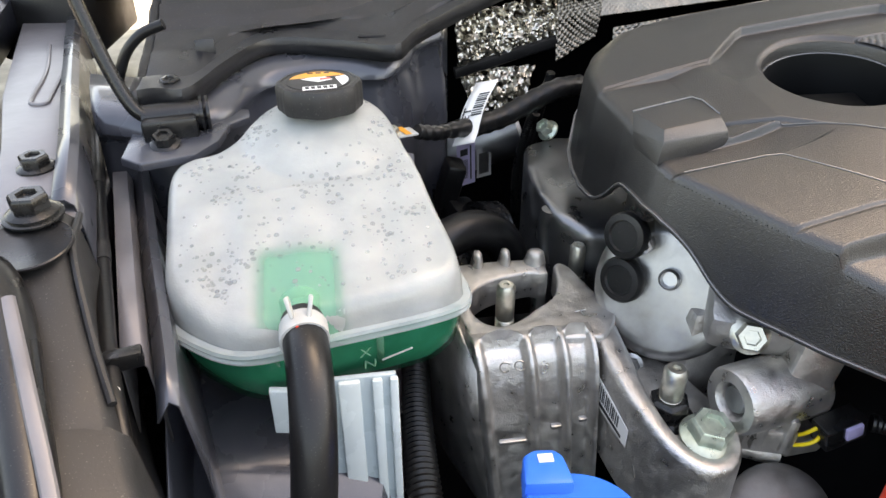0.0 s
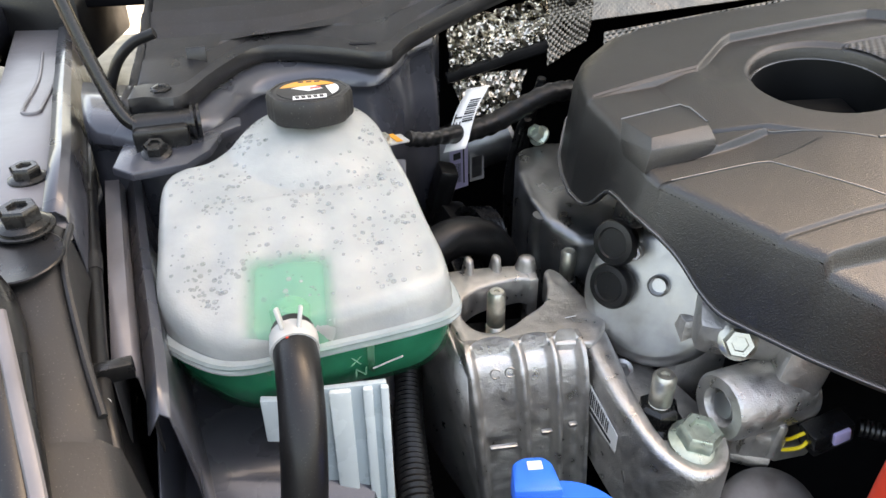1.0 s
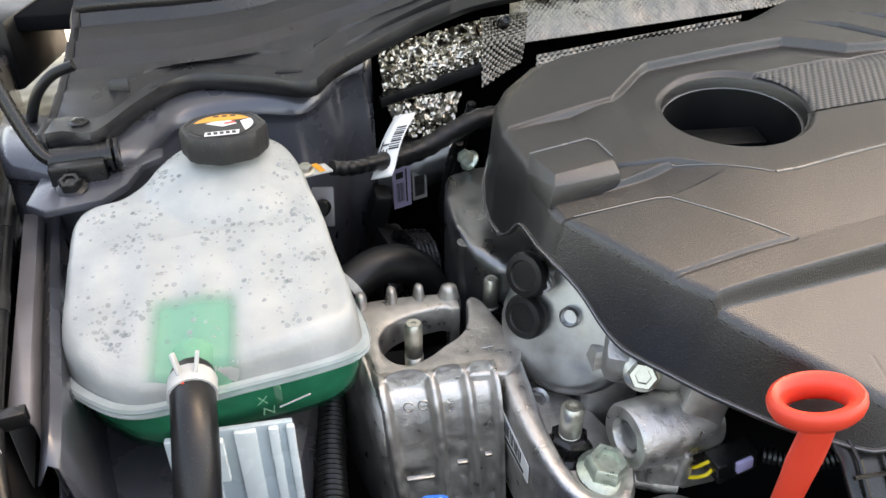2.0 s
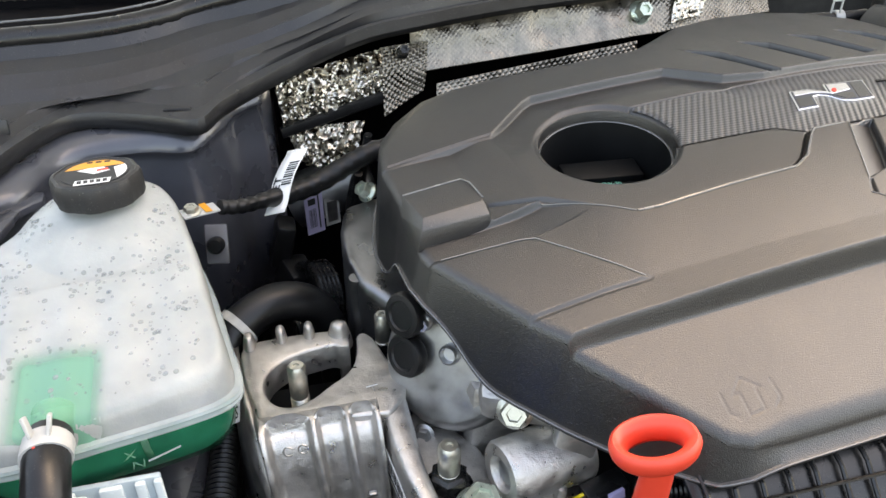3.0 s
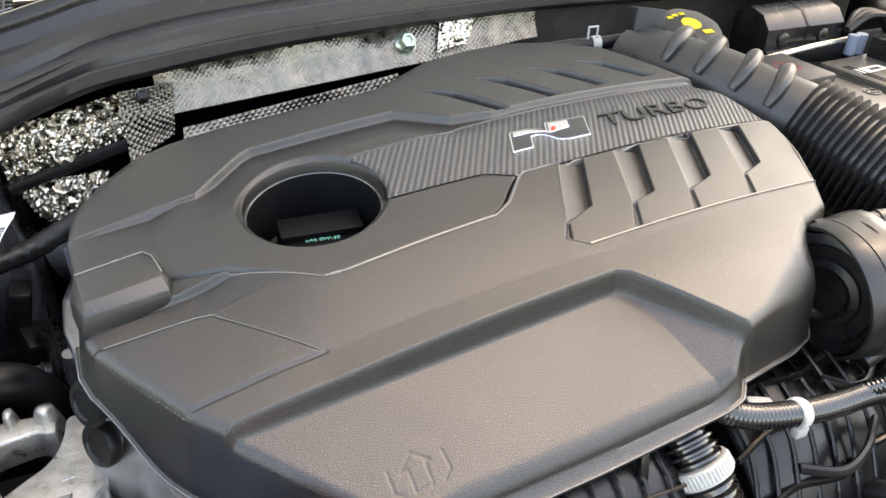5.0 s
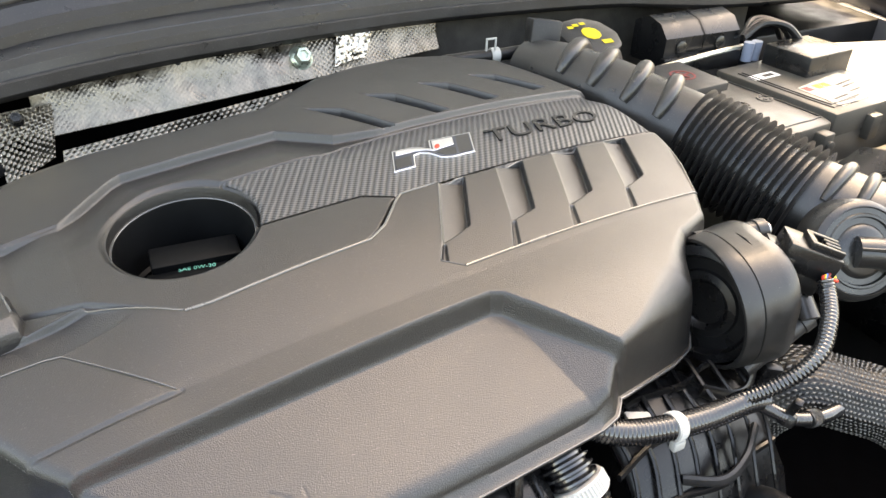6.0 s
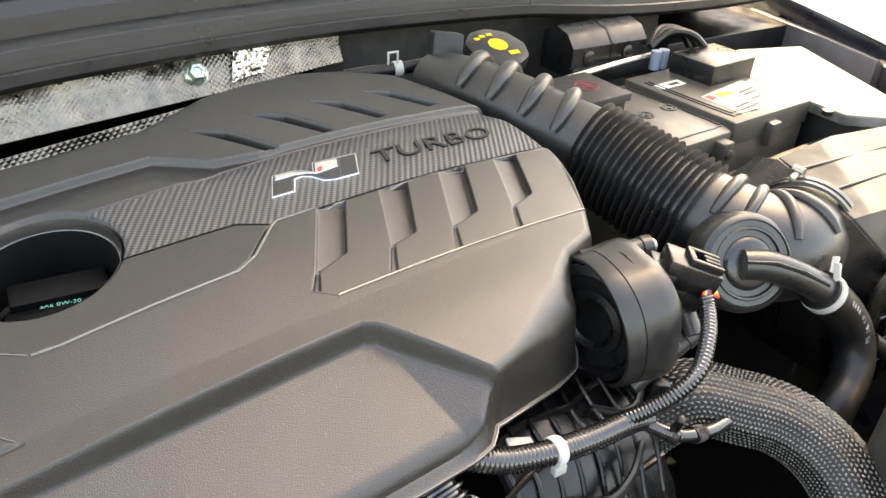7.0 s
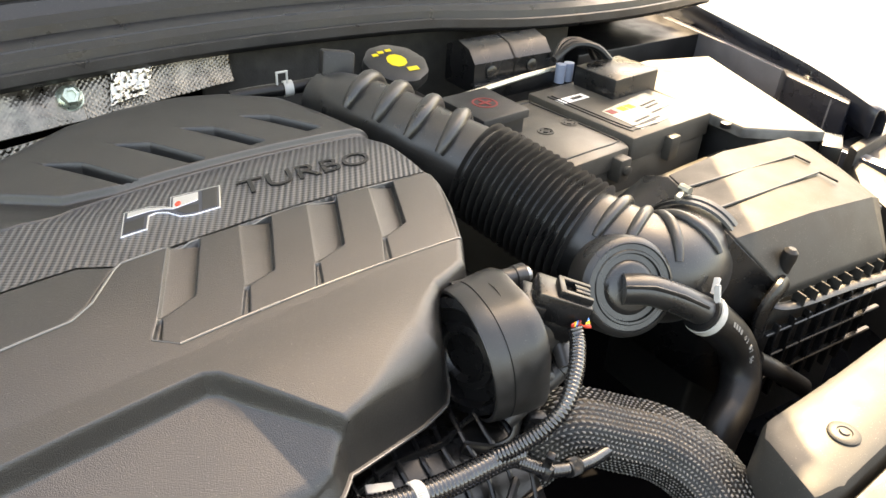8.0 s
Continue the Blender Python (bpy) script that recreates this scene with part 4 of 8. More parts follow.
def soaked(name, colour, centre, half, strong):
    """Green liquid standing behind a milky wall: a tint that is densest in the middle and fades to its sides."""
    m, nt, b = shader(name)
    n, l = nt.nodes, nt.links
    b.inputs["Base Color"].default_value = (*colour, 1)
    b.inputs["Roughness"].default_value = 0.26
    co = n.new("ShaderNodeTexCoord")
    sep = n.new("ShaderNodeSeparateXYZ")
    l.new(co.outputs["Object"], sep.inputs[0])
    fac = None
    for axis, c, h in zip((0, 1), centre, half):
        off = n.new("ShaderNodeMath")
        off.operation = "SUBTRACT"
        off.inputs[1].default_value = c
        l.new(sep.outputs[axis], off.inputs[0])
        mag = n.new("ShaderNodeMath")
        mag.operation = "ABSOLUTE"
        l.new(off.outputs[0], mag.inputs[0])
        mr = n.new("ShaderNodeMapRange")
        mr.interpolation_type = "SMOOTHSTEP"
        mr.inputs[1].default_value, mr.inputs[2].default_value = h * 0.55, h
        mr.inputs[3].default_value, mr.inputs[4].default_value = 1.0, 0.0
        l.new(mag.outputs[0], mr.inputs[0])
        if fac is None:
            fac = mr.outputs[0]
        else:
            mul = n.new("ShaderNodeMath")
            mul.operation = "MULTIPLY"
            l.new(fac, mul.inputs[0])
            l.new(mr.outputs[0], mul.inputs[1])
            fac = mul.outputs[0]
    last = n.new("ShaderNodeMath")
    last.operation = "MULTIPLY"
    last.inputs[1].default_value = strong
    l.new(fac, last.inputs[0])
    tr = n.new("ShaderNodeBsdfTransparent")
    mix = n.new("ShaderNodeMixShader")
    l.new(last.outputs[0], mix.inputs[0])
    l.new(tr.outputs[0], mix.inputs[1])
    l.new(b.outputs[0], mix.inputs[2])
    l.new(mix.outputs[0], n["Material Output"].inputs[0])
    return m


def clear(name, colour, white, rough):
    """Clear plastic: mostly seen through, with a little of its own milkiness and gloss."""
    m, nt, b = shader(name)
    n, l = nt.nodes, nt.links
    b.inputs["Base Color"].default_value = (*colour, 1)
    b.inputs["Roughness"].default_value = rough
    tr = n.new("ShaderNodeBsdfTransparent")
    tr.inputs[0].default_value = (*[min(1, c * 0.3 + 0.7) for c in colour], 1)
    mix = n.new("ShaderNodeMixShader")
    co = n.new("ShaderNodeTexCoord")
    no = n.new("ShaderNodeTexNoise")
    no.inputs["Scale"].default_value = 30
    no.inputs["Detail"].default_value = 4
    l.new(co.outputs["Object"], no.inputs["Vector"])
    mr = n.new("ShaderNodeMapRange")
    mr.inputs[1].default_value, mr.inputs[2].default_value = 0.3, 0.7
    mr.inputs[3].default_value, mr.inputs[4].default_value = white - 0.08, white + 0.08
    l.new(no.outputs[0], mr.inputs[0])
    l.new(mr.outputs[0], mix.inputs[0])
    l.new(tr.outputs[0], mix.inputs[1])
    l.new(b.outputs[0], mix.inputs[2])
    l.new(mix.outputs[0], n["Material Output"].inputs[0])
    return m


MILKY = milky()
CLEAR = clear("clear_tank_plastic", (0.02, 0.16, 0.09), 0.12, 0.10)
PALE_CLEAR = clear("pale_clear_plastic", (0.62, 0.70, 0.70), 0.42, 0.14)
DROP = clear("condensation_drop", (0.62, 0.64, 0.64), 0.14, 0.05)
COOLANT = surface("green_coolant", (0.004, 0.300, 0.160), 0.12, wear=0.25, wear_size=0.03)
PALEGREEN = clear("pale_green_pocket", (0.28, 0.64, 0.44), 0.26, 0.2)
SOAKED = soaked("green_behind_milky_wall", (0.13, 0.36, 0.25), (-0.008, -0.072), (0.030, 0.036), 0.75)

TANK = spline([(-0.056, 0.3190, 0), (-0.085, 0.333, 0), (-0.108, 0.362, 0), (-0.114, 0.410, 0), (-0.117, 0.460, 0), (-0.108, 0.476, 0), (-0.086, 0.482, 0), (-0.064, 0.508, 0), (-0.044, 0.530, 0),
               (-0.010, 0.541, 0), (0.022, 0.536, 0), (0.040, 0.512, 0), (0.054, 0.462, 0), (0.064, 0.407, 0), (0.0715, 0.366, 0), (0.066, 0.348, 0), (0.040, 0.338, 0), (-0.010, 0.328, 0)], 6, closed=True)
SEAM_Z = 0.980


def tank_top(x, y):
    z = 0.9965 + 0.30 * max(0.0, y - 0.325) - 0.40 * max(0.0, y - 0.45) * 0.5
    z -= 0.10 * max(0.0, -0.060 - x)
    # the front half stands a little higher behind a soft step, and shallow flutes run down it
    d = y - (0.432 + 0.10 * x)
    z += 0.0022 / (1 + math.exp(d / 0.0012)) * math.exp(min(0.0, d) / 0.05)
    if d < 0:
        z += 0.0008 * math.sin(x * 190) * min(1.0, -d / 0.02)
    r = math.hypot(x + 0.008, y - 0.492)
    z += 0.018 * max(0.0, 1 - (r / 0.060) ** 2)
    return z


def tank_ring(s, zf):
    c = Vector((-0.022, 0.425, 0))
    return [Vector((c.x + (p.x - c.x) * s, c.y + (p.y - c.y) * s, zf(c.x + (p.x - c.x) * s, c.y + (p.y - c.y) * s))) for p in TANK]


tank = thing("coolant_tank", (-0.02, 0.42, 0.86), "milky plastic coolant tank with green coolant and condensation inside", "coolant tank")
bm = bmesh.new()
loops = [tank_ring(1.0, lambda x, y: SEAM_Z)]
shoulder = ((0.995, 0.20), (0.990, 0.40), (0.983, 0.58), (0.973, 0.74), (0.960, 0.86), (0.943, 0.94), (0.920, 0.985))
for s, g in shoulder + tuple((0.90 - 0.025 * k, 1.0) for k in range(36)):
    loops.append(tank_ring(s, lambda x, y, g=g: SEAM_Z + (tank_top(x, y) - SEAM_Z) * g))
rings(bm, loops, False, True)
upper = part("upper_shell", bm, MILKY, tank, "fogged white upper half", smooth=60)
# welded flange
bm = bmesh.new()
loops = []
for out, z in ((0.0, 0.9835), (0.0040, 0.9832), (0.0052, 0.9815), (0.0046, 0.9798), (0.0052, 0.9782), (0.0046, 0.9765), (0.0, 0.9755)):
    loops.append([Vector((p.x + (p.x + 0.022) / 0.095 * out, p.y + (p.y - 0.425) / 0.11 * out, z)) for p in TANK])
rings(bm, loops, False, False)
part("weld_flange", bm, PALE_CLEAR, tank, "glossy translucent weld flange")
bm = bmesh.new()
loops = [tank_ring(s, lambda x, y, z=z: z) for s, z in ((0.998, 0.977), (0.985, 0.962), (0.950, 0.946), (0.88, 0.934), (0.70, 0.930), (0.30, 0.929))]
rings(bm, loops, False, True)
part("lower_shell", bm, CLEAR, tank, "clear lower half")
bm = bmesh.new()
loops = [tank_ring(s, lambda x, y, z=z: z) for s, z in ((0.30, 0.9745), (0.975, 0.9745), (0.972, 0.962), (0.936, 0.948), (0.865, 0.936), (0.69, 0.932), (0.30, 0.931))]
rings(bm, loops)
part("coolant", bm, COOLANT, tank, "clear green coolant")
# outlet pocket in the front with the green showing through
def tank_skin(x, y):
    """The shell's outer face over a place in its plan, shoulder included."""
    cx, cy = x + 0.022, y - 0.425
    reach = 9.0
    for a, b in zip(TANK, TANK[1:] + TANK[:1]):
        ax, ay, bx, by = a.x + 0.022, a.y - 0.425, b.x + 0.022, b.y - 0.425
        det = cx * (ay - by) - cy * (ax - bx)
        if abs(det) > 1e-12:
            k = (ax * (ay - by) - ay * (ax - bx)) / det
            m = (cx * ay - cy * ax) / det
            if k > 0 and -1e-6 <= m <= 1 + 1e-6:
                reach = min(reach, k)
    share = min(1.0, 1 / reach)
    g = np.interp(share, [0.0, 0.92] + [q for q, _ in reversed(shoulder)][1:] + [1.0], [1.0, 0.985] + [q for _, q in reversed(shoulder)][1:] + [0.0])
    return SEAM_Z + (tank_top(x, y) - SEAM_Z) * float(g)


bm = bmesh.new()
rows = []
for j in range(25):
    y = 0.3235 + 0.064 * j / 24
    rows.append([Vector((x, y, tank_skin(x, y) + 0.0006)) for x in [-0.058 + 0.060 * i / 24 for i in range(25)]])
rings(bm, rows, closed=False)
part("outlet_pocket", bm, SOAKED, tank, "pale green liquid showing through the wall")
bm = bmesh.new()
sweep(bm, [Vector((-0.028, 0.340, 0.9975)), Vector((-0.027, 0.325, 0.9985)), Vector((-0.026, 0.304, 0.998))], lambda i, t: (0.0125, 0.0100, 0.0085)[i], 18)
part("outlet_spout", bm, PALEGREEN, tank)
for x0, w in ((-0.046, 0.0035), (0.0165, 0.0022)):
    bm = bmesh.new()
    rings(bm, [[Vector((x0 + w * u, 0.3235 + 0.17 * (x0 + 0.046) + dy, z)) for u in (-1, -0.4, 0.4, 1)] for z, dy in ((0.976, -0.002), (0.962, 0.000), (0.948, 0.005), (0.938, 0.012))], closed=False)
    rib = part("outlet_rib", bm, PALEGREEN, tank)
    rib.modifiers.new("thickness", "SOLIDIFY").thickness = 0.001
# leg below: a pale sheet with upright ribs
bm = bmesh.new()
box_at(bm, (-0.028, 0.316, 0.800), (0.024, 0.320, 0.958), 0.001)
LEGWHITE = surface("frosted_leg_plastic", (0.40, 0.48, 0.51), 0.28, wear=0.04, wear_size=0.02)
leg = part("mounting_leg", bm, LEGWHITE, tank, "ribbed pale mounting leg")
LEGRIB = surface("pale_leg_rib_plastic", (0.62, 0.69, 0.69), 0.28, wear=0.04, wear_size=0.02)
for x0, w in ((-0.026, 0.0025), (-0.004, 0.0065), (0.0125, 0.0030), (0.0225, 0.0025)):
    bm = bmesh.new()
    box_at(bm, (x0 - w, 0.3125, 0.80), (x0 + w, 0.3165, 0.957), 0.0012, seg=2)
    part("leg_rib", bm, LEGRIB, leg)
bm = bmesh.new()
prism(bm, [(-0.050, 0.312), (-0.016, 0.306), (-0.016, 0.311), (-0.050, 0.317)], 0.925, 0.958, 0.001)
part("mounting_tab", bm, LEGRIB, tank)
# level marks, moulded in the front of the lower half
for ch, x, z in (("X", 0.0035, 0.9655), ("N", 0.0060, 0.9535)):
    bm = letters(ch, 0.0072, 0.0050, 0.0003, 0.15)
    bmesh.ops.transform(bm, matrix=Matrix.Translation((x, 0.3262 + 0.17 * (x + 0.01) + 0.35 * max(0, 0.962 - z), z - 0.003)) @ Matrix.Rotation(radians(10), 4, "Z") @ Matrix.Rotation(radians(72), 4, "X"), verts=bm.verts)
    part("level_mark", bm, PALEGREEN, tank, smooth=0)
bm = bmesh.new()
sweep(bm, [Vector((0.017, 0.3285, 0.9590)), Vector((0.036, 0.3335, 0.9620))], 0.0006, 5)
part("level_mark", bm, PALE_CLEAR, tank)
# droplets inside the fogged half
rnd = random.Random(4)
bm = bmesh.new()
made = 0
spots = [(rnd.uniform(-0.10, 0.055), rnd.uniform(0.345, 0.52), rnd.uniform(0.006, 0.020)) for _ in range(34)]
while made < 520:
    cx, cy, cr = rnd.choice(spots)
    x, y = rnd.gauss(cx, cr), rnd.gauss(cy, cr * 1.2)
    c = Vector((-0.022, 0.425, 0))
    inside = False
    for a, b in zip(TANK, TANK[1:] + TANK[:1]):
        ax, ay, bx, by = c.x + (a.x - c.x) * 0.88, c.y + (a.y - c.y) * 0.88, c.x + (b.x - c.x) * 0.88, c.y + (b.y - c.y) * 0.88
        if (ay > y) != (by > y) and x < (bx - ax) * (y - ay) / (by - ay) + ax:
            inside = not inside
    if not inside or math.hypot(x + 0.008, y - 0.492) < 0.036:
        continue
    r = rnd.choice((0.0005, 0.0006, 0.0008, 0.0010, 0.0012, 0.0014, 0.0018))
    z = tank_top(x, y)
    e = 0.001
    nrm = Vector((-(tank_top(x + e, y) - tank_top(x - e, y)) / (2 * e), -(tank_top(x, y + e) - tank_top(x, y - e)) / (2 * e), 1)).normalized()
    lathe(bm, [(r, 0.0003), (r * 0.8, 0.0003 + r * 0.30), (r * 0.05, 0.0003 + r * 0.45)], axis_matrix((x, y, z), nrm), 10)
    made += 1
part("condensation", bm, DROP, upper, "scattered clear droplets", kind="stuff")

M = pose(-0.0085, 0.4950, 1.0560, -3, 0, 0) @ Matrix.Diagonal((0.98, 0.98, 0.74, 1))
bm = bmesh.new()
lathe(bm, [(0.0262, 0.0), (0.0295, 0.0015), (0.0304, 0.004), (0.0304, 0.0225), (0.0292, 0.0262), (0.0268, 0.0272), (0.0262, 0.0262), (0.0005, 0.0262)], M, 96, lobes=8, lobe=0.04)
cap = part("filler_cap", bm, PLASTIC_DULL, tank, "black ribbed cap with a printed warning disc")
bm = bmesh.new()
lathe(bm, [(0.0232, 0.0262), (0.0232, 0.0268), (0.0005, 0.0268)], M, 40)
part("warning_disc", bm, INK, cap, "printed warning disc")


def disc_piece(name, poly, material, h):
    b = bmesh.new()
    prism(b, poly, 0.0268, 0.0268 + h, m=M)
    part(name, b, material, cap, smooth=0)


arc = lambda r, a0, a1, n=14: [(r * math.cos(radians(a0 + (a1 - a0) * k / n)), r * math.sin(radians(a0 + (a1 - a0) * k / n))) for k in range(n + 1)]
disc_piece("print", arc(0.0215, 30, 165), ORANGE, 0.0002)
disc_piece("print", arc(0.0215, -40, 28) + [(0.012, 0.006)], WHITE, 0.00022)
disc_piece("print", [(-0.0125, 0.004), (0.0, -0.004), (0.010, 0.001), (0.005, 0.008), (-0.006, 0.007)], WHITE, 0.00024)
disc_piece("print", [(-0.011, -0.0225), (0.0125, -0.0205), (0.0125, -0.0125), (-0.011, -0.0145)], WHITE, 0.00024)
disc_piece("print", [(0.001, 0.000), (0.009, 0.002), (0.008, 0.006), (0.001, 0.004)], RED, 0.00034)
for k in range(5):
    disc_piece("print_bar", [(-0.009 + 0.0042 * k, -0.0205 + 0.0003 * k), (-0.0062 + 0.0042 * k, -0.0203 + 0.0003 * k), (-0.0068 + 0.0042 * k, -0.0152 + 0.0003 * k), (-0.0096 + 0.0042 * k, -0.0154 + 0.0003 * k)], INK, 0.00034)
for k in range(3):
    disc_piece("print_bar", [(-0.008 + 0.006 * k, 0.0165), (-0.004 + 0.006 * k, 0.0165), (-0.004 + 0.006 * k, 0.0195), (-0.008 + 0.006 * k, 0.0195)], INK, 0.00034)

hose = thing("coolant_hose", (-0.026, 0.27, 0.85), "black rubber coolant hose clamped to the tank spout", "coolant hose")
bm = bmesh.new()
line = spline([(-0.0265, 0.320, 1.0000), (-0.0255, 0.308, 1.0010), (-0.0235, 0.290, 0.9985), (-0.0225, 0.268, 0.986), (-0.0240, 0.252, 0.962), (-0.0270, 0.243, 0.930), (-0.030, 0.240, 0.88), (-0.032, 0.240, 0.80)], 8)
sweep(bm, line, 0.0122, 18)
part("hose", bm, RUBBER, hose)
bm = bmesh.new()
sweep(bm, [Vector((-0.0258, 0.3135, 1.0006)), Vector((-0.0254, 0.3065, 1.0008)), Vector((-0.0248, 0.3015, 1.0006))], 0.0135, 20)
clampring = part("spring_clamp", bm, CLAMPWHITE, hose, "pale steel spring clamp")
for dx in (-0.006, 0.005):
    bm = bmesh.new()
    box(bm, (0.0022, 0.005, 0.012), pose(-0.0256 + dx, 0.3105, 1.0175, -25, dx * 2500, 0), 0.0005, 1)
    part("clamp_ear", bm, CLAMPWHITE, clampring)
bm = bmesh.new()
prism(bm, [(-0.0285, 0.2995), (-0.0235, 0.2995), (-0.0235, 0.3015), (-0.0285, 0.3015)], 1.0115, 1.0126)
part("paint_dot", bm, RED, hose, smooth=0)
bm = bmesh.new()
sweep(bm, [Vector((-0.0275, 0.2295, 0.945)), Vector((-0.0255, 0.2292, 0.938)), Vector((-0.0275, 0.2290, 0.930))], 0.0016, 6)
part("paint_mark", bm, YELLOW, hose)

# dark corrugated line beside the tank
bm = bmesh.new()
line = resample(spline([(0.050, 0.46, 0.86), (0.045, 0.415, 0.855), (0.041, 0.37, 0.85), (0.040, 0.31, 0.84), (0.045, 0.22, 0.80)], 8), 0.0022)
sweep(bm, line, lambda i, t: 0.0125 if i % 2 else 0.0108, 16)
single("corrugated_line", bm, RUBBER, "black corrugated line running under the tank", "corrugated hose")

# ---- engine mount bracket ----
BRK = 0.932
mount = thing("engine_mount_bracket", (0.13, 0.38, 0.78), "cast aluminium engine mount bracket with ribs and studs", "engine mount")
bm = bmesh.new()


def rounded_plate(b, poly, z0, z1, r):
    """A plate over a plan outline, running anticlockwise, with rounded upper edges."""
    z0f = z0 if callable(z0) else (lambda x, y: z0)
    z1f = z1 if callable(z1) else (lambda x, y: z1)
    loops = [[Vector((x, y, z0f(x, y))) for x, y in poly]]
    for d, dz in ((0.0, r), (0.3 * r, 0.3 * r), (r, 0.0)):
        loops.append([Vector((x, y, z1f(x, y) - dz)) for x, y in (inset(poly, d) if d else poly)])
    rings(b, loops)


PLATE = [(0.070, 0.452), (0.071, 0.420), (0.077, 0.392), (0.083, 0.372), (0.110, 0.368), (0.160, 0.362), (0.172, 0.362), (0.185, 0.378), (0.188, 0.398), (0.181, 0.412),
         (0.1765, 0.430), (0.172, 0.446), (0.1660, 0.4535), (0.1600, 0.450), (0.1585, 0.437), (0.154, 0.420), (0.146, 0.408), (0.132, 0.398), (0.119, 0.388), (0.105, 0.383),
         (0.093, 0.388), (0.0865, 0.402), (0.0875, 0.418), (0.097, 0.431), (0.112, 0.439), (0.130, 0.443), (0.140, 0.444), (0.148, 0.441), (0.149, 0.459), (0.130, 0.463), (0.100, 0.463), (0.080, 0.461)]
rounded_plate(bm, [(p.x, p.y) for p in spline([(x, y, 0) for x, y in PLATE], 4, closed=True)], 0.908, lambda x, y: BRK + 0.06 * max(0.0, 0.40 - abs(x - 0.11) * 3 - 0.2) * max(0.0, y - 0.43), 0.0022)
part("top_plate", bm, CAST, mount, smooth=60)
# teeth standing along the rear rim, with hollows between them
for x, y, w in ((0.077, 0.457, 0.0060), (0.1015, 0.4605, 0.0055), (0.1235, 0.4605, 0.0055), (0.1470, 0.4565, 0.0100)):
    bm = bmesh.new()
    loops = []
    for z, g, dy in ((0.918, 1.5, 0.004), (0.930, 1.25, 0.002), (0.937, 1.0, 0.001), (0.9415, 0.85, 0.0), (0.9435, 0.45, -0.001)):
        loops.append([Vector((x + w * g * math.cos(q) * 0.75, y + dy + 0.0075 * g * math.sin(q), z)) for q in [2 * math.pi * k / 14 for k in range(14)]])
    rings(bm, loops)
    part("tooth", bm, CAST, mount, smooth=60)
bm = bmesh.new()
box_at(bm, (0.1450, 0.4400, 0.872), (0.1535, 0.4570, 0.9325), 0.0022)
part("rim_post", bm, CAST, mount)
bm = bmesh.new()
box_at(bm, (0.078, 0.385, 0.880), (0.156, 0.455, 0.884), 0.001)
part("mount_bottom", bm, RUBBER, mount, "black rubber mount under the opening")
# hump that rolls over and falls in front, in three hollow bays between rounded ribs
bm = bmesh.new()
prof = spline([(0, 0.3760, 0.9325), (0, 0.3700, 0.9348), (0, 0.3620, 0.9350), (0, 0.3545, 0.9315), (0, 0.3480, 0.9240), (0, 0.3440, 0.9130), (0, 0.3410, 0.900), (0, 0.3360, 0.865), (0, 0.3310, 0.815), (0, 0.3270, 0.74)], 6)
loops = []
for i, p in enumerate(prof):
    tan = (prof[min(i + 1, len(prof) - 1)] - prof[max(i - 1, 0)]).normalized()
    inward = Vector((0, -tan.z, tan.y))
    if inward.y < 0:
        inward = -inward
    share = i / (len(prof) - 1)
    t = min(1, max(0, (0.935 - p.z) / 0.19))
    xa, xb = 0.0800 + 0.018 * t, 0.1630 + 0.006 * t
    row = [Vector((xa - 0.004, p.y + 0.022, p.z - 0.008))]
    for k in range(73):
        u = k / 72
        rib = max(math.exp(-((u - c) / w) ** 4) for c, w in ((0.02, 0.05), (0.445, 0.042), (0.735, 0.042), (0.985, 0.045)))
        mid = min(abs(u - c) for c in (0.23, 0.59, 0.86)) / 0.15
        start = 0.03 + 0.06 * min(1.5, mid) ** 2
        dep = 0.0090 * (1 - rib) * float(ease(share, start, start + 0.20))
        row.append(Vector((xa + (xb - xa) * u, p.y, p.z)) + inward * dep)
    row.append(Vector((xb + 0.003, p.y + 0.022, p.z - 0.008)))
    loops.append(row)
rings(bm, loops, closed=False)
hump = part("ribbed_front", bm, CAST, mount, smooth=70)
mod = hump.modifiers.new("thickness", "SOLIDIFY")
mod.thickness = 0.003
bm = bmesh.new()
for x, y, z, w in ((0.1035, 0.3350, 0.868, 0.020), (0.1335, 0.3350, 0.878, 0.008), (0.152, 0.3350, 0.882, 0.006)):
    box(bm, (w, 0.004, 0.003), pose(x, y, z, 0, 0, 0), 0.001)
part("casting_pad", bm, ALU, mount)
bm = bmesh.new()
for cx in (0.0985, 0.1085):
    sweep(bm, [Vector((cx + 0.0035 * math.cos(a), 0.3470 - 0.0008 * math.cos(a), 0.9255 + 0.0042 * math.sin(a))) for a in [0.6 + 0.5 * k for k in range(11)]], 0.0006, 5)
part("casting_mark", bm, CAST, mount)
bm = bmesh.new()
loops = [[Vector((x, y, z)) for x, y, z in row] for row in (
    ((0.064, 0.470, 0.930), (0.066, 0.430, 0.930), (0.072, 0.390, 0.930), (0.080, 0.352, 0.920)),
    ((0.058, 0.470, 0.900), (0.060, 0.430, 0.895), (0.068, 0.390, 0.890), (0.080, 0.350, 0.880)),
    ((0.050, 0.470, 0.800), (0.055, 0.430, 0.800), (0.068, 0.385, 0.800), (0.092, 0.340, 0.780)))]
rings(bm, loops, closed=False)
wall = part("side_wall", bm, CAST, mount, "dull cast side wall")
mod = wall.modifiers.new("thickness", "SOLIDIFY")
mod.thickness = 0.004

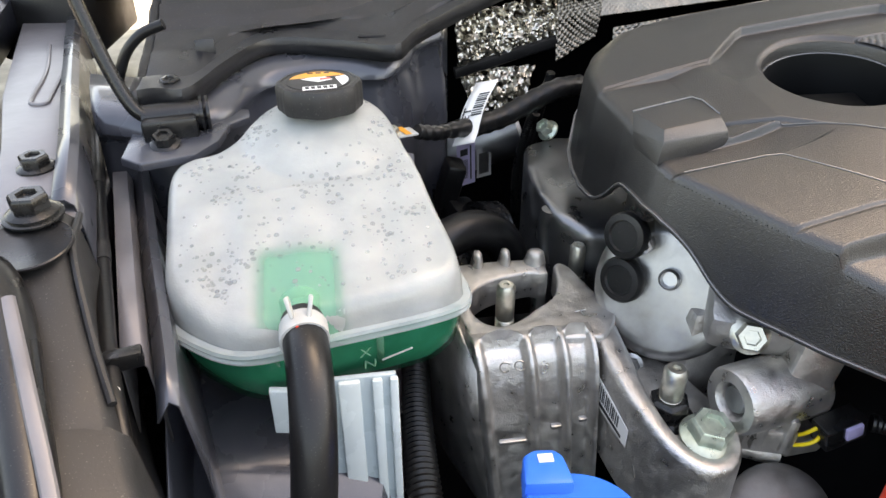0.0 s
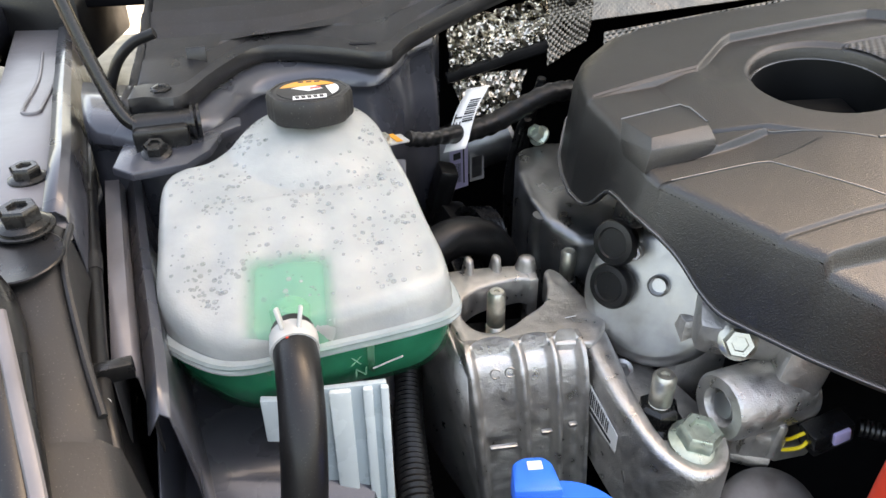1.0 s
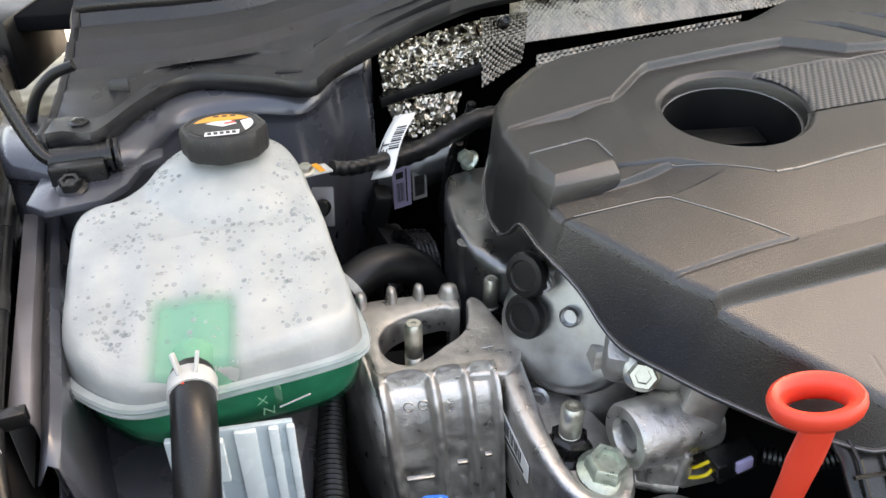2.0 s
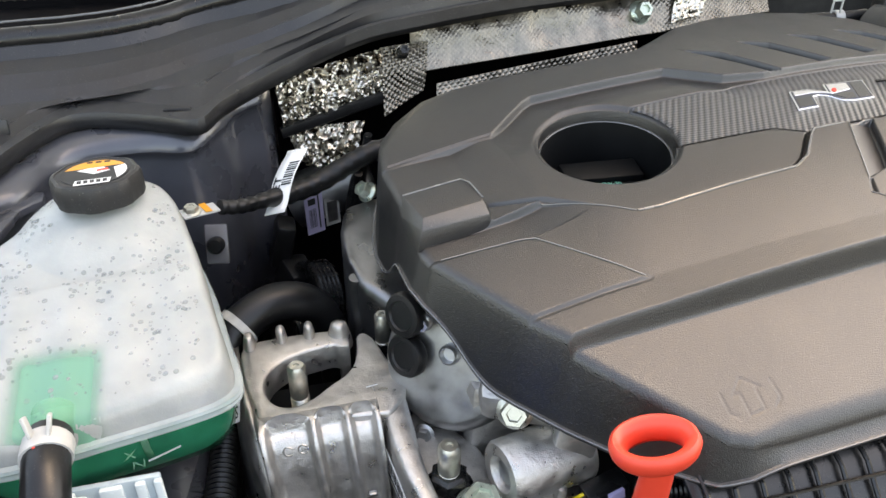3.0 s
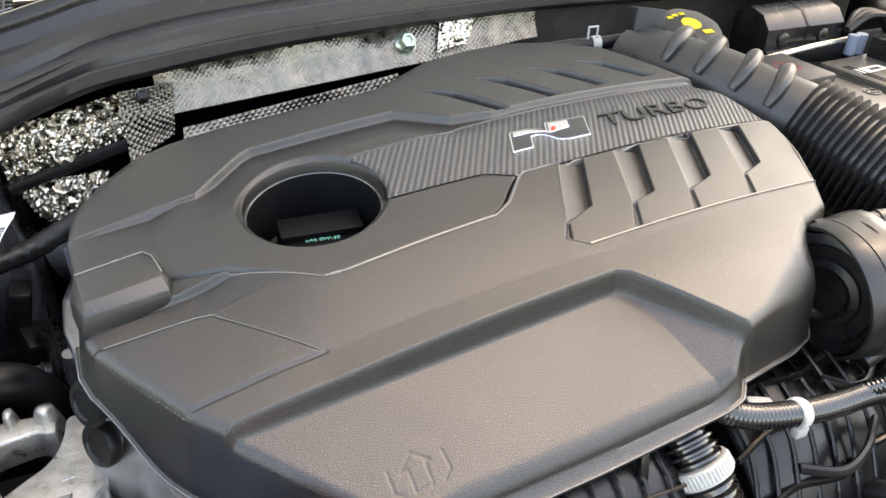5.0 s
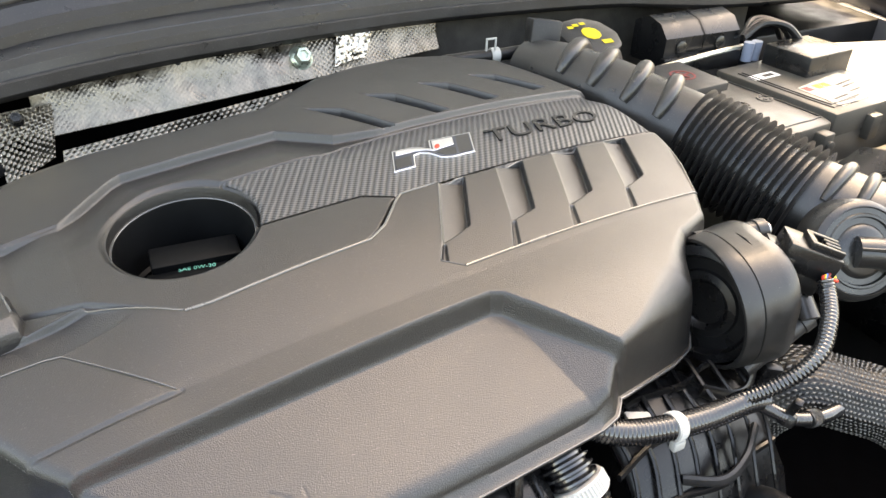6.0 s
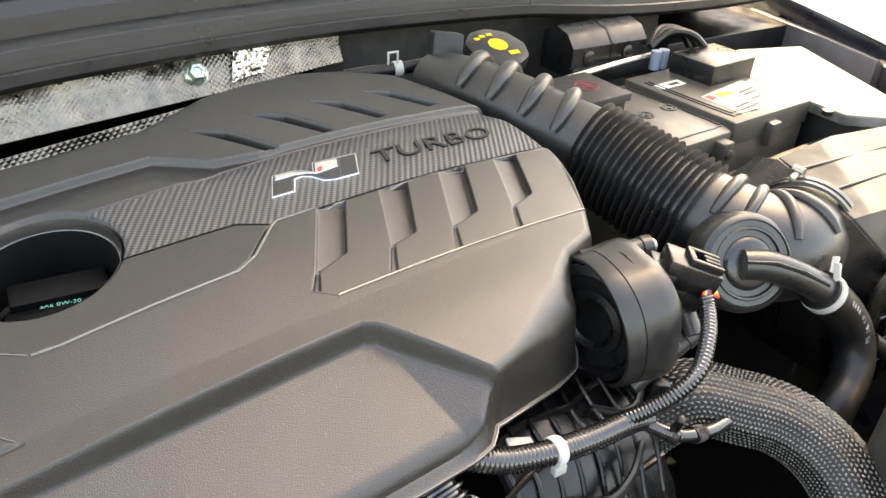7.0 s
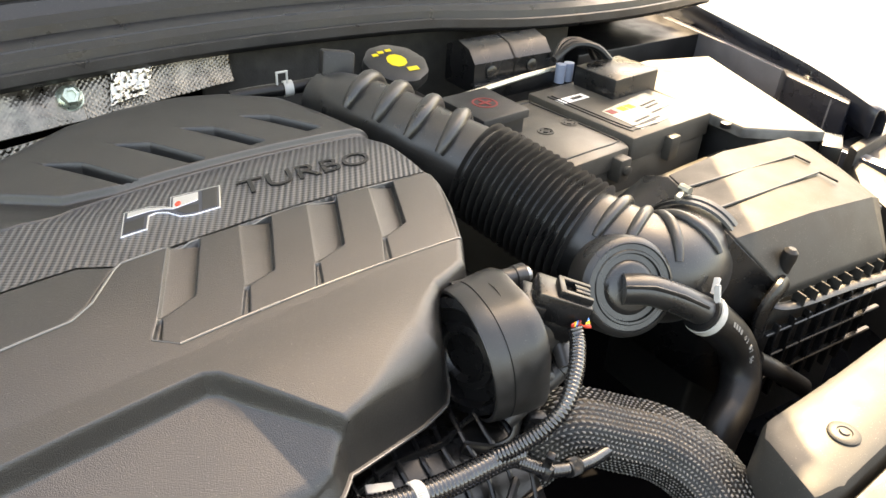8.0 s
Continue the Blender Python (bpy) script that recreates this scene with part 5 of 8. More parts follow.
# arm out to the cylinder head: a wall with a broad rounded top that curls round its end bolt, and a sunk floor
bm = bmesh.new()
rim_out = spline([(0.166, 0.372, 0.930), (0.167, 0.346, 0.926), (0.171, 0.320, 0.921), (0.178, 0.292, 0.916), (0.187, 0.271, 0.912), (0.201, 0.2575, 0.909), (0.217, 0.2575, 0.908), (0.229, 0.267, 0.908), (0.236, 0.284, 0.908)], 6)
rim_in = spline([(0.186, 0.376, 0.930), (0.1865, 0.350, 0.926), (0.187, 0.324, 0.921), (0.190, 0.302, 0.916), (0.195, 0.285, 0.912), (0.203, 0.2735, 0.909), (0.213, 0.2690, 0.908), (0.221, 0.2735, 0.908), (0.226, 0.285, 0.908)], 6)
rings(bm, [[p.lerp(q, u) + Vector((0, 0, dz)) for u, dz in ((0.0, -0.080), (0.0, -0.006), (0.05, -0.002), (0.18, 0.0), (0.75, -0.0005), (0.95, -0.003), (1.0, -0.008), (1.0, -0.030))] for p, q in zip(rim_out, rim_in)])
part("arm", bm, CAST, mount, smooth=60)
bm = bmesh.new()
rounded_plate(bm, [(0.186, 0.376), (0.187, 0.324), (0.195, 0.285), (0.213, 0.269), (0.232, 0.282), (0.242, 0.312), (0.232, 0.345), (0.212, 0.372), (0.196, 0.392)], 0.880, lambda x, y: 0.897 + 0.20 * max(0.0, y - 0.345), 0.002)
part("arm_floor", bm, CAST, mount, "rough cast pocket floor")
bm = bmesh.new()
for k in range(5):
    sweep(bm, [Vector((0.1762 + 0.0050 * k - 0.0006, 0.2985 - 0.0085 * k, 0.872 - 0.003 * k)), Vector((0.1772 + 0.0050 * k - 0.0006, 0.2955 - 0.0085 * k, 0.864 - 0.003 * k))], 0.0005, 5)
part("casting_mark", bm, ALU, mount)
bm = bmesh.new()
sweep(bm, [Vector((0.1585, 0.3885, 0.9335)), Vector((0.1665, 0.3895, 0.9335))], 0.0005, 5)
sweep(bm, [Vector((0.1625, 0.3890, 0.9335)), Vector((0.1635, 0.3830, 0.9335))], 0.0005, 5)
part("casting_mark", bm, ALU, mount)


def sticker(name, corners, material, label, category, bars=(), bar_mat=None, thick=0.0004):
    """A flat sticker with its print as bars; corners: lower left, lower right, upper right, upper left."""
    c = [Vector(p) for p in corners]
    nrm = (c[1] - c[0]).cross(c[3] - c[0]).normalized()
    def quad(b, u0, v0, u1, v1, lift):
        at = lambda u, v: c[0].lerp(c[1], u).lerp(c[3].lerp(c[2], u), v)
        lo = [at(u, v) + nrm * (lift - thick) for u, v in ((u0, v0), (u1, v0), (u1, v1), (u0, v1))]
        rings(b, [lo, [p + nrm * thick for p in lo]])
    b = bmesh.new()
    quad(b, 0, 0, 1, 1, thick)
    ob = single(name, b, material, label, category, at=tuple(c[0]), smooth=0)
    for u0, v0, u1, v1 in bars:
        b = bmesh.new()
        quad(b, u0, v0, u1, v1, thick * 1.6)
        part("print_bar", b, bar_mat or INK, ob, smooth=0)
    return ob


barcode = lambda u0, u1, v0, v1, n: [(u0 + (u1 - u0) * k / n, v0, u0 + (u1 - u0) * (k + (0.35 + 0.3 * (k * 7 % 3) / 2)) / n, v1) for k in range(n)]
sticker("barcode_label", ((0.1652, 0.349, 0.884), (0.1726, 0.307, 0.880), (0.1726, 0.307, 0.896), (0.1652, 0.349, 0.908)), WHITE, "white paper barcode label on the bracket arm", "label",
        barcode(0.1, 0.75, 0.35, 0.9, 12) + [(0.08, 0.1, 0.85, 0.25)], INK)
lab_c = [Vector(p) for p in ((0.0540, 0.4000, 0.906), (0.0655, 0.3980, 0.912), (0.0685, 0.4000, 0.932), (0.0565, 0.4020, 0.925))]
slabel = sticker("code_label", lab_c, WHITE, "small white code label on the bracket wall", "label")
bm = letters("S02", 0.76, 0.55, 0.0003)
for w in bm.verts:
    u, v = 0.88 - w.co.x, 0.78 - w.co.y
    w.co = lab_c[0].lerp(lab_c[1], u).lerp(lab_c[3].lerp(lab_c[2], u), v) + Vector((0, -0.0008 - w.co.z, 0))
part("lettering", bm, INK, slabel, smooth=0)



def bolt_thing(name, at, axis, r, h, material, label, group="", washer=0.0, flange=1.45, spin=0):
    b = bmesh.new()
    hex_bolt(b, at, axis, r, h, flange, washer, spin)
    return single(name, b, material, label, "bolt", at=at, group=group)


def stud_thing(at, r, h, nut_r, nut_h, label):
    t = thing("mount_stud", at, label, "stud", "mount studs")
    b = bmesh.new()
    stud(b, at, (0, 0, 1), r, h, 0.42)
    part("threaded_pin", b, ZINC, t, "zinc threaded pin")
    if nut_r:
        b = bmesh.new()
        lathe(b, [(nut_r * 1.45, 0), (nut_r * 1.45, 0.002), (nut_r * 1.2, 0.0045)], axis_matrix(at, (0, 0, 1)), 24)
        lathe(b, [(nut_r * 1.12, 0.002), (nut_r * 1.12, nut_h * 0.85), (nut_r * 0.9, nut_h), (r * 1.1, nut_h)], axis_matrix(at, (0, 0, 1), 12), 6)
        part("flange_nut", b, BLACKSTEEL, t, "black flanged nut")
    return t


stud_thing((0.1105, 0.4020, 0.903), 0.0068, 0.050, 0, 0, "zinc-plated threaded stud in the bracket opening")
stud_thing((0.1825, 0.460, 0.897), 0.0062, 0.046, 0.0095, 0.018, "zinc stud with a black nut on the bracket")
stud_thing((0.2020, 0.3150, 0.897), 0.0078, 0.042, 0.0120, 0.017, "zinc stud with a black nut on the bracket arm")
bolt_thing("flange_bolt", (0.2170, 0.2880, 0.9020), (0.05, -0.1, 1), 0.0125, 0.015, GREENZINC, "pale green zinc flange bolt on the bracket arm", spin=10)
bolt_thing("flange_bolt", (0.2465, 0.3150, 0.9600), (-0.35, -0.75, 0.45), 0.0085, 0.012, ZINC, "yellowish zinc hexagon bolt in the cylinder head")
bolt_thing("cover_bolt", (0.1970, 0.6080, 0.9750), (-0.6, -0.3, 0.6), 0.0070, 0.012, GREENZINC, "pale green zinc bolt above the timing cover")
bolt_thing("cover_bolt", (0.1960, 0.3640, 0.9010), (-0.5, -0.8, 0.3), 0.0055, 0.007, ALU, "small steel bolt under the round cover")

# blue washer filler cap
bluecap = thing("washer_filler_cap", (0.113, 0.228, 0.90), "bright blue washer fluid filler cap with a raised tab", "filler cap")
bm = bmesh.new()
lathe(bm, [(0.0345, 0.0), (0.0355, 0.003), (0.0350, 0.012), (0.0310, 0.0175), (0.0005, 0.019)], pose(0.1120, 0.2230, 0.911, -8, 4, 0), 40)
part("cap_body", bm, BLUE, bluecap)
bm = bmesh.new()
prism(bm, [(0.0850, 0.2430), (0.1130, 0.2400), (0.1120, 0.2600), (0.1080, 0.2660), (0.0960, 0.2670), (0.0890, 0.2640)], 0.9180, 0.9355, 0.003)
part("tab", bm, BLUE, bluecap)
bm = bmesh.new()
box(bm, (0.0085, 0.006, 0.001), pose(0.1010, 0.2590, 0.9359, 0, 0, -4), 0.0003, 1)
part("print_patch", bm, WHITE, bluecap, smooth=0)

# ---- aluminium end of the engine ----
engine = thing("engine_block", (0.40, 0.45, 0.45), "aluminium engine under its plastic cover, block coloured near black for shade", "engine")
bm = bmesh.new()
# block blackened to stand for the shade beneath the cover
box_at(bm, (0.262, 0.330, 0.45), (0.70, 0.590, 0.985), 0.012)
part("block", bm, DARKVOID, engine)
bm = bmesh.new()
tc = [(0.172, 0.600), (0.163, 0.560), (0.164, 0.520), (0.170, 0.485), (0.190, 0.462), (0.262, 0.455), (0.262, 0.610), (0.200, 0.612)]
prism(bm, tc, 0.70, lambda x, y: 0.968 - 0.25 * max(0, 0.53 - y), 0.008, 3)
part("timing_cover", bm, TIMING, engine, "smooth grey aluminium timing cover", smooth=50)
bm = bmesh.new()
sweep(bm, spline([(0.168, 0.498, 0.955), (0.166, 0.500, 0.930), (0.170, 0.492, 0.890), (0.172, 0.488, 0.84)], 5), 0.006, 10)
part("cover_ridge", bm, TIMING, engine)
bm = bmesh.new()
M = axis_matrix((0.230, 0.392, 0.945), (-0.62, -0.70, 0.36))
lathe(bm, [(0.054, -0.030), (0.054, 0.002), (0.0535, 0.008), (0.0515, 0.0105), (0.0510, 0.0175), (0.0495, 0.0225), (0.0460, 0.0262), (0.0420, 0.0280), (0.0405, 0.0282), (0.0005, 0.0288)], M, 64)
part("round_cover", bm, surface("dull_cover_aluminium", (0.36, 0.36, 0.355), 0.40, metal=0.95, grain=0.00007, grain_size=0.0008, wear=0.16, wear_size=0.012), engine, "round grey aluminium cover")
bm = bmesh.new()
lathe(bm, [(0.0075, 0.026), (0.0075, 0.034), (0.0058, 0.036), (0.0050, 0.031), (0.0005, 0.031)], M @ Matrix.Translation((0.004, 0.012, 0)), 20)
part("threaded_boss", bm, ALU, engine)
for z, y in ((0.992, 0.3935), (0.958, 0.3905)):
    bm = bmesh.new()
    lathe(bm, [(0.0090, -0.020), (0.0090, 0.006)], axis_matrix((0.196, y, z), (-0.8, -0.55, 0.25)), 20)
    part("plug_socket", bm, ALU, engine)
    bm = bmesh.new()
    lathe(bm, [(0.0150, 0.004), (0.0165, 0.006), (0.0165, 0.011), (0.0150, 0.0135), (0.0110, 0.0140), (0.0100, 0.0125), (0.0005, 0.0125)], axis_matrix((0.196, y, z), (-0.8, -0.55, 0.25)), 28)
    part("rubber_plug", bm, RUBBER, engine, "black rubber plug")
bm = bmesh.new()
hex_bolt(bm, (0.2000, 0.3830, 0.9905), (-0.4, -0.9, 0.2), 0.0048, 0.008)
part("small_bolt", bm, ALU, engine)
bm = bmesh.new()
box(bm, (0.006, 0.012, 0.040), pose(0.1960, 0.402, 1.004, 0, 8, 20), 0.002)
box(bm, (0.012, 0.010, 0.014), pose(0.2000, 0.390, 1.012, 0, 8, 20), 0.002)
part("plug_bracket", bm, PLASTIC_SMOOTH, engine)
bm = bmesh.new()
box_at(bm, (0.225, 0.345, 0.80), (0.300, 0.420, 0.955), 0.010)
box(bm, (0.060, 0.05, 0.035), pose(0.262, 0.338, 0.960, 20, 0, -25), 0.008)
part("head_casting", bm, CAST, engine, "rough cast cylinder head end")
bm = bmesh.new()
M = axis_matrix((0.250, 0.3010, 0.9215), (-0.97, -0.22, 0.06))
lathe(bm, [(0.0235, -0.044), (0.0225, 0.016), (0.0205, 0.0185), (0.0130, 0.0185), (0.0115, 0.0165), (0.0115, 0.004), (0.0005, 0.004)], M, 32)
part("boss", bm, CAST, engine, "machined boss")
bm = bmesh.new()
lathe(bm, [(0.0090, 0.004), (0.0090, 0.0135), (0.0080, 0.0150), (0.0005, 0.0150)], M, 24)
part("boss_plug", bm, ALU, engine)
bm = bmesh.new()
box(bm, (0.030, 0.034, 0.056), pose(0.2850, 0.3080, 0.9400, 0, 8, -12), 0.004)
part("cast_block", bm, CAST, engine)
bm = bmesh.new()
sweep(bm, [Vector((0.236, 0.304, 0.882)), Vector((0.262, 0.294, 0.878)), Vector((0.272, 0.292, 0.876))], 0.0085, 14)
sweep(bm, [Vector((0.250, 0.306, 0.915)), Vector((0.252, 0.296, 0.896))], 0.0060, 10)
part("pipe_stub", bm, CAST, engine)
for x, y, z, sx, sy, sz, spin in ((0.262, 0.296, 0.893, 0.034, 0.022, 0.020, -14), (0.252, 0.290, 0.902, 0.008, 0.016, 0.026, -14), (0.271, 0.288, 0.900, 0.007, 0.016, 0.030, -14), (0.285, 0.300, 0.884, 0.030, 0.03, 0.014, 8)):
    bm = bmesh.new()
    box(bm, (sx, sy, sz), pose(x, y, z, 0, 6, spin), 0.0028)
    part("cast_lump", bm, CAST, engine)
bm = bmesh.new()
lathe(bm, [(0.030, 0.0), (0.032, 0.003), (0.032, 0.012), (0.026, 0.015), (0.0005, 0.016)], axis_matrix((0.262, 0.262, 0.850), (-0.2, -0.5, 0.85)), 36)
part("lower_housing", bm, DARKALU, engine, "dull grey lower housing")
sticker("code_sticker", ((0.1985, 0.3760, 0.9115), (0.2120, 0.3610, 0.9080), (0.2125, 0.3610, 0.9175), (0.1990, 0.3765, 0.9210)), WHITE, "small silver code sticker on the round cover", "sticker",
        [(0.1, 0.2, 0.4, 0.35), (0.1, 0.6, 0.45, 0.75), (0.55, 0.3, 0.75, 0.7)], INK)

# wiring at the cylinder head
plug = thing("wire_connector", (0.30, 0.285, 0.885), "black wire connector with violet and yellow marks", "connector")
bm = bmesh.new()
box(bm, (0.030, 0.016, 0.018), pose(0.3010, 0.2800, 0.906, 0, -12, 8), 0.002)
part("housing", bm, PLASTIC_SMOOTH, plug)
bm = bmesh.new()
box(bm, (0.012, 0.003, 0.010), pose(0.3050, 0.2715, 0.910, 0, -12, 8), 0.001)
part("violet_clip", bm, VIOLET, plug, "violet locking clip")
bm = bmesh.new()
sweep(bm, spline([(0.290, 0.281, 0.908), (0.284, 0.280, 0.907), (0.279, 0.284, 0.899), (0.276, 0.292, 0.892)], 6), 0.0013, 8)
sweep(bm, spline([(0.290, 0.279, 0.904), (0.283, 0.276, 0.900), (0.277, 0.281, 0.893), (0.272, 0.290, 0.886)], 6), 0.0013, 8)
part("yellow_wire", bm, YELLOW, plug, "yellow wire end")
bm = bmesh.new()
line = resample(spline([(0.322, 0.279, 0.908), (0.345, 0.268, 0.908), (0.370, 0.262, 0.915), (0.40, 0.262, 0.93)], 8), 0.0016)
sweep(bm, line, lambda i, t: 0.0062 if i % 2 else 0.0054, 12)
part("corrugated_sleeve", bm, PLASTIC_SMOOTH, plug)

# dipstick
dip = thing("oil_dipstick", (0.290, 0.214, 0.93), "red plastic ring handle of the oil dipstick", "dipstick")
bm = bmesh.new()
c = Vector((0.2810, 0.2110, 1.0270))
u, v = Vector((0.95, -0.22, 0.20)).normalized(), Vector((0.20, 0.97, 0.02)).normalized()
ringpts = [c + u * (0.0185 * math.cos(a)) + v * (0.0125 * math.sin(a)) for a in [2 * math.pi * k / 40 for k in range(40)]]
sweep(bm, ringpts, 0.0042, 12, 1.9, closed=True)
part("ring_handle", bm, RED, dip)
bm = bmesh.new()
loops = []
for z, w, d in ((1.022, 0.0090, 0.005), (1.010, 0.0095, 0.006), (0.994, 0.0100, 0.006), (0.980, 0.0090, 0.006), (0.950, 0.0080, 0.006), (0.90, 0.0060, 0.005)):
    loops.append([Vector((0.2810 + w * math.cos(a), 0.2040 + (1.02 - z) * 0.06 + d * math.sin(a), z)) for a in [2 * math.pi * k / 16 for k in range(16)]])
rings(bm, loops)
part("handle_stem", bm, RED, dip)

# ---- earth cable and its tag ----
earth = thing("earth_cable", (0.06, 0.54, 0.98), "black taped earth cable bolted to the body", "earth cable")
bm = bmesh.new()
line = spline([(0.066, 0.546, 1.010), (0.082, 0.555, 1.004), (0.100, 0.570, 0.999), (0.125, 0.588, 0.994), (0.150, 0.600, 0.995), (0.178, 0.610, 1.004), (0.205, 0.618, 1.012), (0.230, 0.63, 1.010)], 8)
sweep(bm, line, lambda i, t: 0.0062 + 0.0032 * min(1, max(0, (t - 0.25) * 6)) + 0.0006 * math.sin(i * 1.7), 14)
part("taped_cable", bm, RUBBER, earth)
bm = bmesh.new()
box(bm, (0.030, 0.016, 0.002), pose(0.0500, 0.5400, 1.0120, 0, 4, 24), 0.0008)
lug = part("ring_terminal", bm, CLAMPWHITE, earth, "pale tinned ring terminal")
bm = bmesh.new()
box(bm, (0.0055, 0.0165, 0.0006), pose(0.0550, 0.5425, 1.0133, 0, 4, 24), 0.0002, 1)
part("paint_mark", bm, ORANGE, lug, smooth=0)
bolt_thing("earth_bolt", (0.0445, 0.5365, 1.0135), (0, -0.1, 1), 0.0052, 0.006, ZINC, "small zinc bolt through the ring terminal")
tagcard = thing("cable_tag", (0.118, 0.58, 0.99), "white folded paper tag taped round the cable", "tag")
bm = bmesh.new()
bl, br, tr, tl = (Vector(p) for p in ((0.1036, 0.5780, 0.9890), (0.1213, 0.5684, 0.9960), (0.1447, 0.6001, 1.0313), (0.1270, 0.6100, 1.0250)))
face = (br - bl).cross(tl - bl).normalized()
face = face if face.y < 0 else -face
on_tag = lambda u, v: bl.lerp(br, u).lerp(tl.lerp(tr, u), v) + face * (0.004 * math.sin(math.pi * min(1.0, v * 1.1)) + 0.012 * max(0.0, -v))
rings(bm, [[on_tag(u, v) for u in (0, 0.33, 0.67, 1)] for v in [-0.18, -0.10, -0.04] + [k / 10 for k in range(11)]], closed=False)
tg = part("paper", bm, WHITE, tagcard)
mod = tg.modifiers.new("thickness", "SOLIDIFY")
mod.thickness = 0.0004
for k in range(10):
    bm = bmesh.new()
    v0, v1 = 0.30 + 0.045 * k, 0.30 + 0.045 * k + (0.016 if k % 3 else 0.028)
    quad = [on_tag(u, v) + face * 0.0004 for u, v in ((0.48, v0), (0.95, v0), (0.95, v1), (0.48, v1))]
    rings(bm, [quad, [p + face * 0.0003 for p in quad]])
    part("print_bar", bm, INK, tagcard, smooth=0)
bm = letters("AET", 0.42, 0.34, 0.0004)
for w in bm.verts:
    w.co = on_tag(0.44 - w.co.y, 0.04 + w.co.x) + face * (0.0006 + w.co.z)
part("lettering", bm, INK, tagcard, "bold black letters", smooth=0)
# square clip with its nut beside the tank
clip = thing("square_clip", (0.056, 0.572, 0.945), "grey square clip with a black stud on the strut tower", "clip")
bm = bmesh.new()
M = axis_matrix((0.0560, 0.572, 0.960), (-0.15, -0.9, 0.35))
box(bm, (0.020, 0.036, 0.003), M, 0.002)
part("plate", bm, PAINT_PALE, clip)
bm = bmesh.new()
lathe(bm, [(0.0075, 0.001), (0.0075, 0.010), (0.0060, 0.012), (0.0005, 0.012)], M, 12)
part("stud_head", bm, RUBBER, clip)
# rubber hose behind the bracket
bhose = thing("heater_hose", (0.09, 0.49, 0.90), "black rubber hose with a pale clamp behind the bracket", "hose")
bm = bmesh.new()
sweep(bm, spline([(0.052, 0.470, 0.920), (0.072, 0.485, 0.934), (0.100, 0.500, 0.940), (0.130, 0.508, 0.925), (0.145, 0.515, 0.88), (0.15, 0.52, 0.80)], 8), 0.0165, 18)
part("hose", bm, RUBBER, bhose)
bm = bmesh.new()
sweep(bm, [Vector((0.066, 0.481, 0.931)), Vector((0.071, 0.4845, 0.9335))], 0.0185, 20)
part("clamp", bm, CLAMPWHITE, bhose, "pale steel clamp")
# actuator with labels, deep behind
act = thing("actuator_can", (0.15, 0.80, 0.82), "metal actuator can with white printed labels", "actuator")
bm = bmesh.new()
lathe(bm, [(0.034, -0.05), (0.034, 0.05), (0.030, 0.054), (0.0005, 0.054)], axis_matrix((0.178, 0.835, 0.866), (0.9, -0.1, 0.35)), 32)
part("can", bm, ALU, act)
sticker("barcode_sticker", ((0.1440, 0.7960, 0.822), (0.1660, 0.7960, 0.828), (0.1660, 0.8030, 0.882), (0.1430, 0.8030, 0.876)), surface("lilac_label_paper", (0.55, 0.50, 0.68), 0.5, wear=0.05), "pale lilac barcode sticker on the actuator", "sticker", barcode(0.2, 0.62, 0.15, 0.6, 8) + [(0.2, 0.7, 0.6, 0.85), (0.72, 0.1, 0.80, 0.9)], INK)
sticker("data_sticker", ((0.1680, 0.7970, 0.832), (0.1860, 0.7970, 0.836), (0.1860, 0.8020, 0.872), (0.1680, 0.8020, 0.868)), CLAMPWHITE, "grey data sticker on the actuator", "sticker", [(0.15, 0.12, 0.85, 0.85)], DARKALU)
pul = thing("accessory_pulley", (0.13, 0.60, 0.85), "dark accessory drive pulley deep in the bay", "pulley")
bm = bmesh.new()
prof = [(0.012, -0.014), (0.040, -0.013), (0.042, -0.011)] + [(0.042 - 0.0025 * (k % 2), -0.010 + 0.0022 * k) for k in range(10)] + [(0.042, 0.013), (0.036, 0.013), (0.034, 0.006), (0.014, 0.006), (0.012, 0.012), (0.0005, 0.012)]
lathe(bm, prof, axis_matrix((0.138, 0.600, 0.862), (-0.9, -0.25, 0.2)), 36)
part("wheel", bm, BLACKSTEEL, pul)
bm = bmesh.new()
hex_bolt(bm, (0.1265, 0.597, 0.8645), (-0.9, -0.25, 0.2), 0.008, 0.010)
part("centre_bolt", bm, ALU, pul)
# dark bits in the gap
for k, (x, y, z, sx, sy, sz) in enumerate(((0.112, 0.66, 0.90, 0.02, 0.03, 0.05), (0.118, 0.64, 0.86, 0.03, 0.04, 0.05))):
    bm = bmesh.new()
    box(bm, (sx, sy, sz), pose(x, y, z, 10 * k, 15, 20 * k), 0.004)
    single("loom_connector", bm, RUBBER, "black wiring connector deep in the bay", "connector", group="deep connectors")
for k in range(3):
    bm = bmesh.new()
    line = resample(spline([(0.205 - 0.006 * k, 0.640, 1.02 - 0.02 * k), (0.196 - 0.004 * k, 0.650, 0.96), (0.192 - 0.006 * k, 0.655, 0.90), (0.188, 0.66, 0.80)], 8), 0.0016)
    sweep(bm, line, lambda i, t: 0.0048 if i % 2 else 0.0042, 10)
    single("loom_sleeve", bm, PLASTIC_SMOOTH, "thin black corrugated wiring sleeve", "wiring", group="deep wiring")

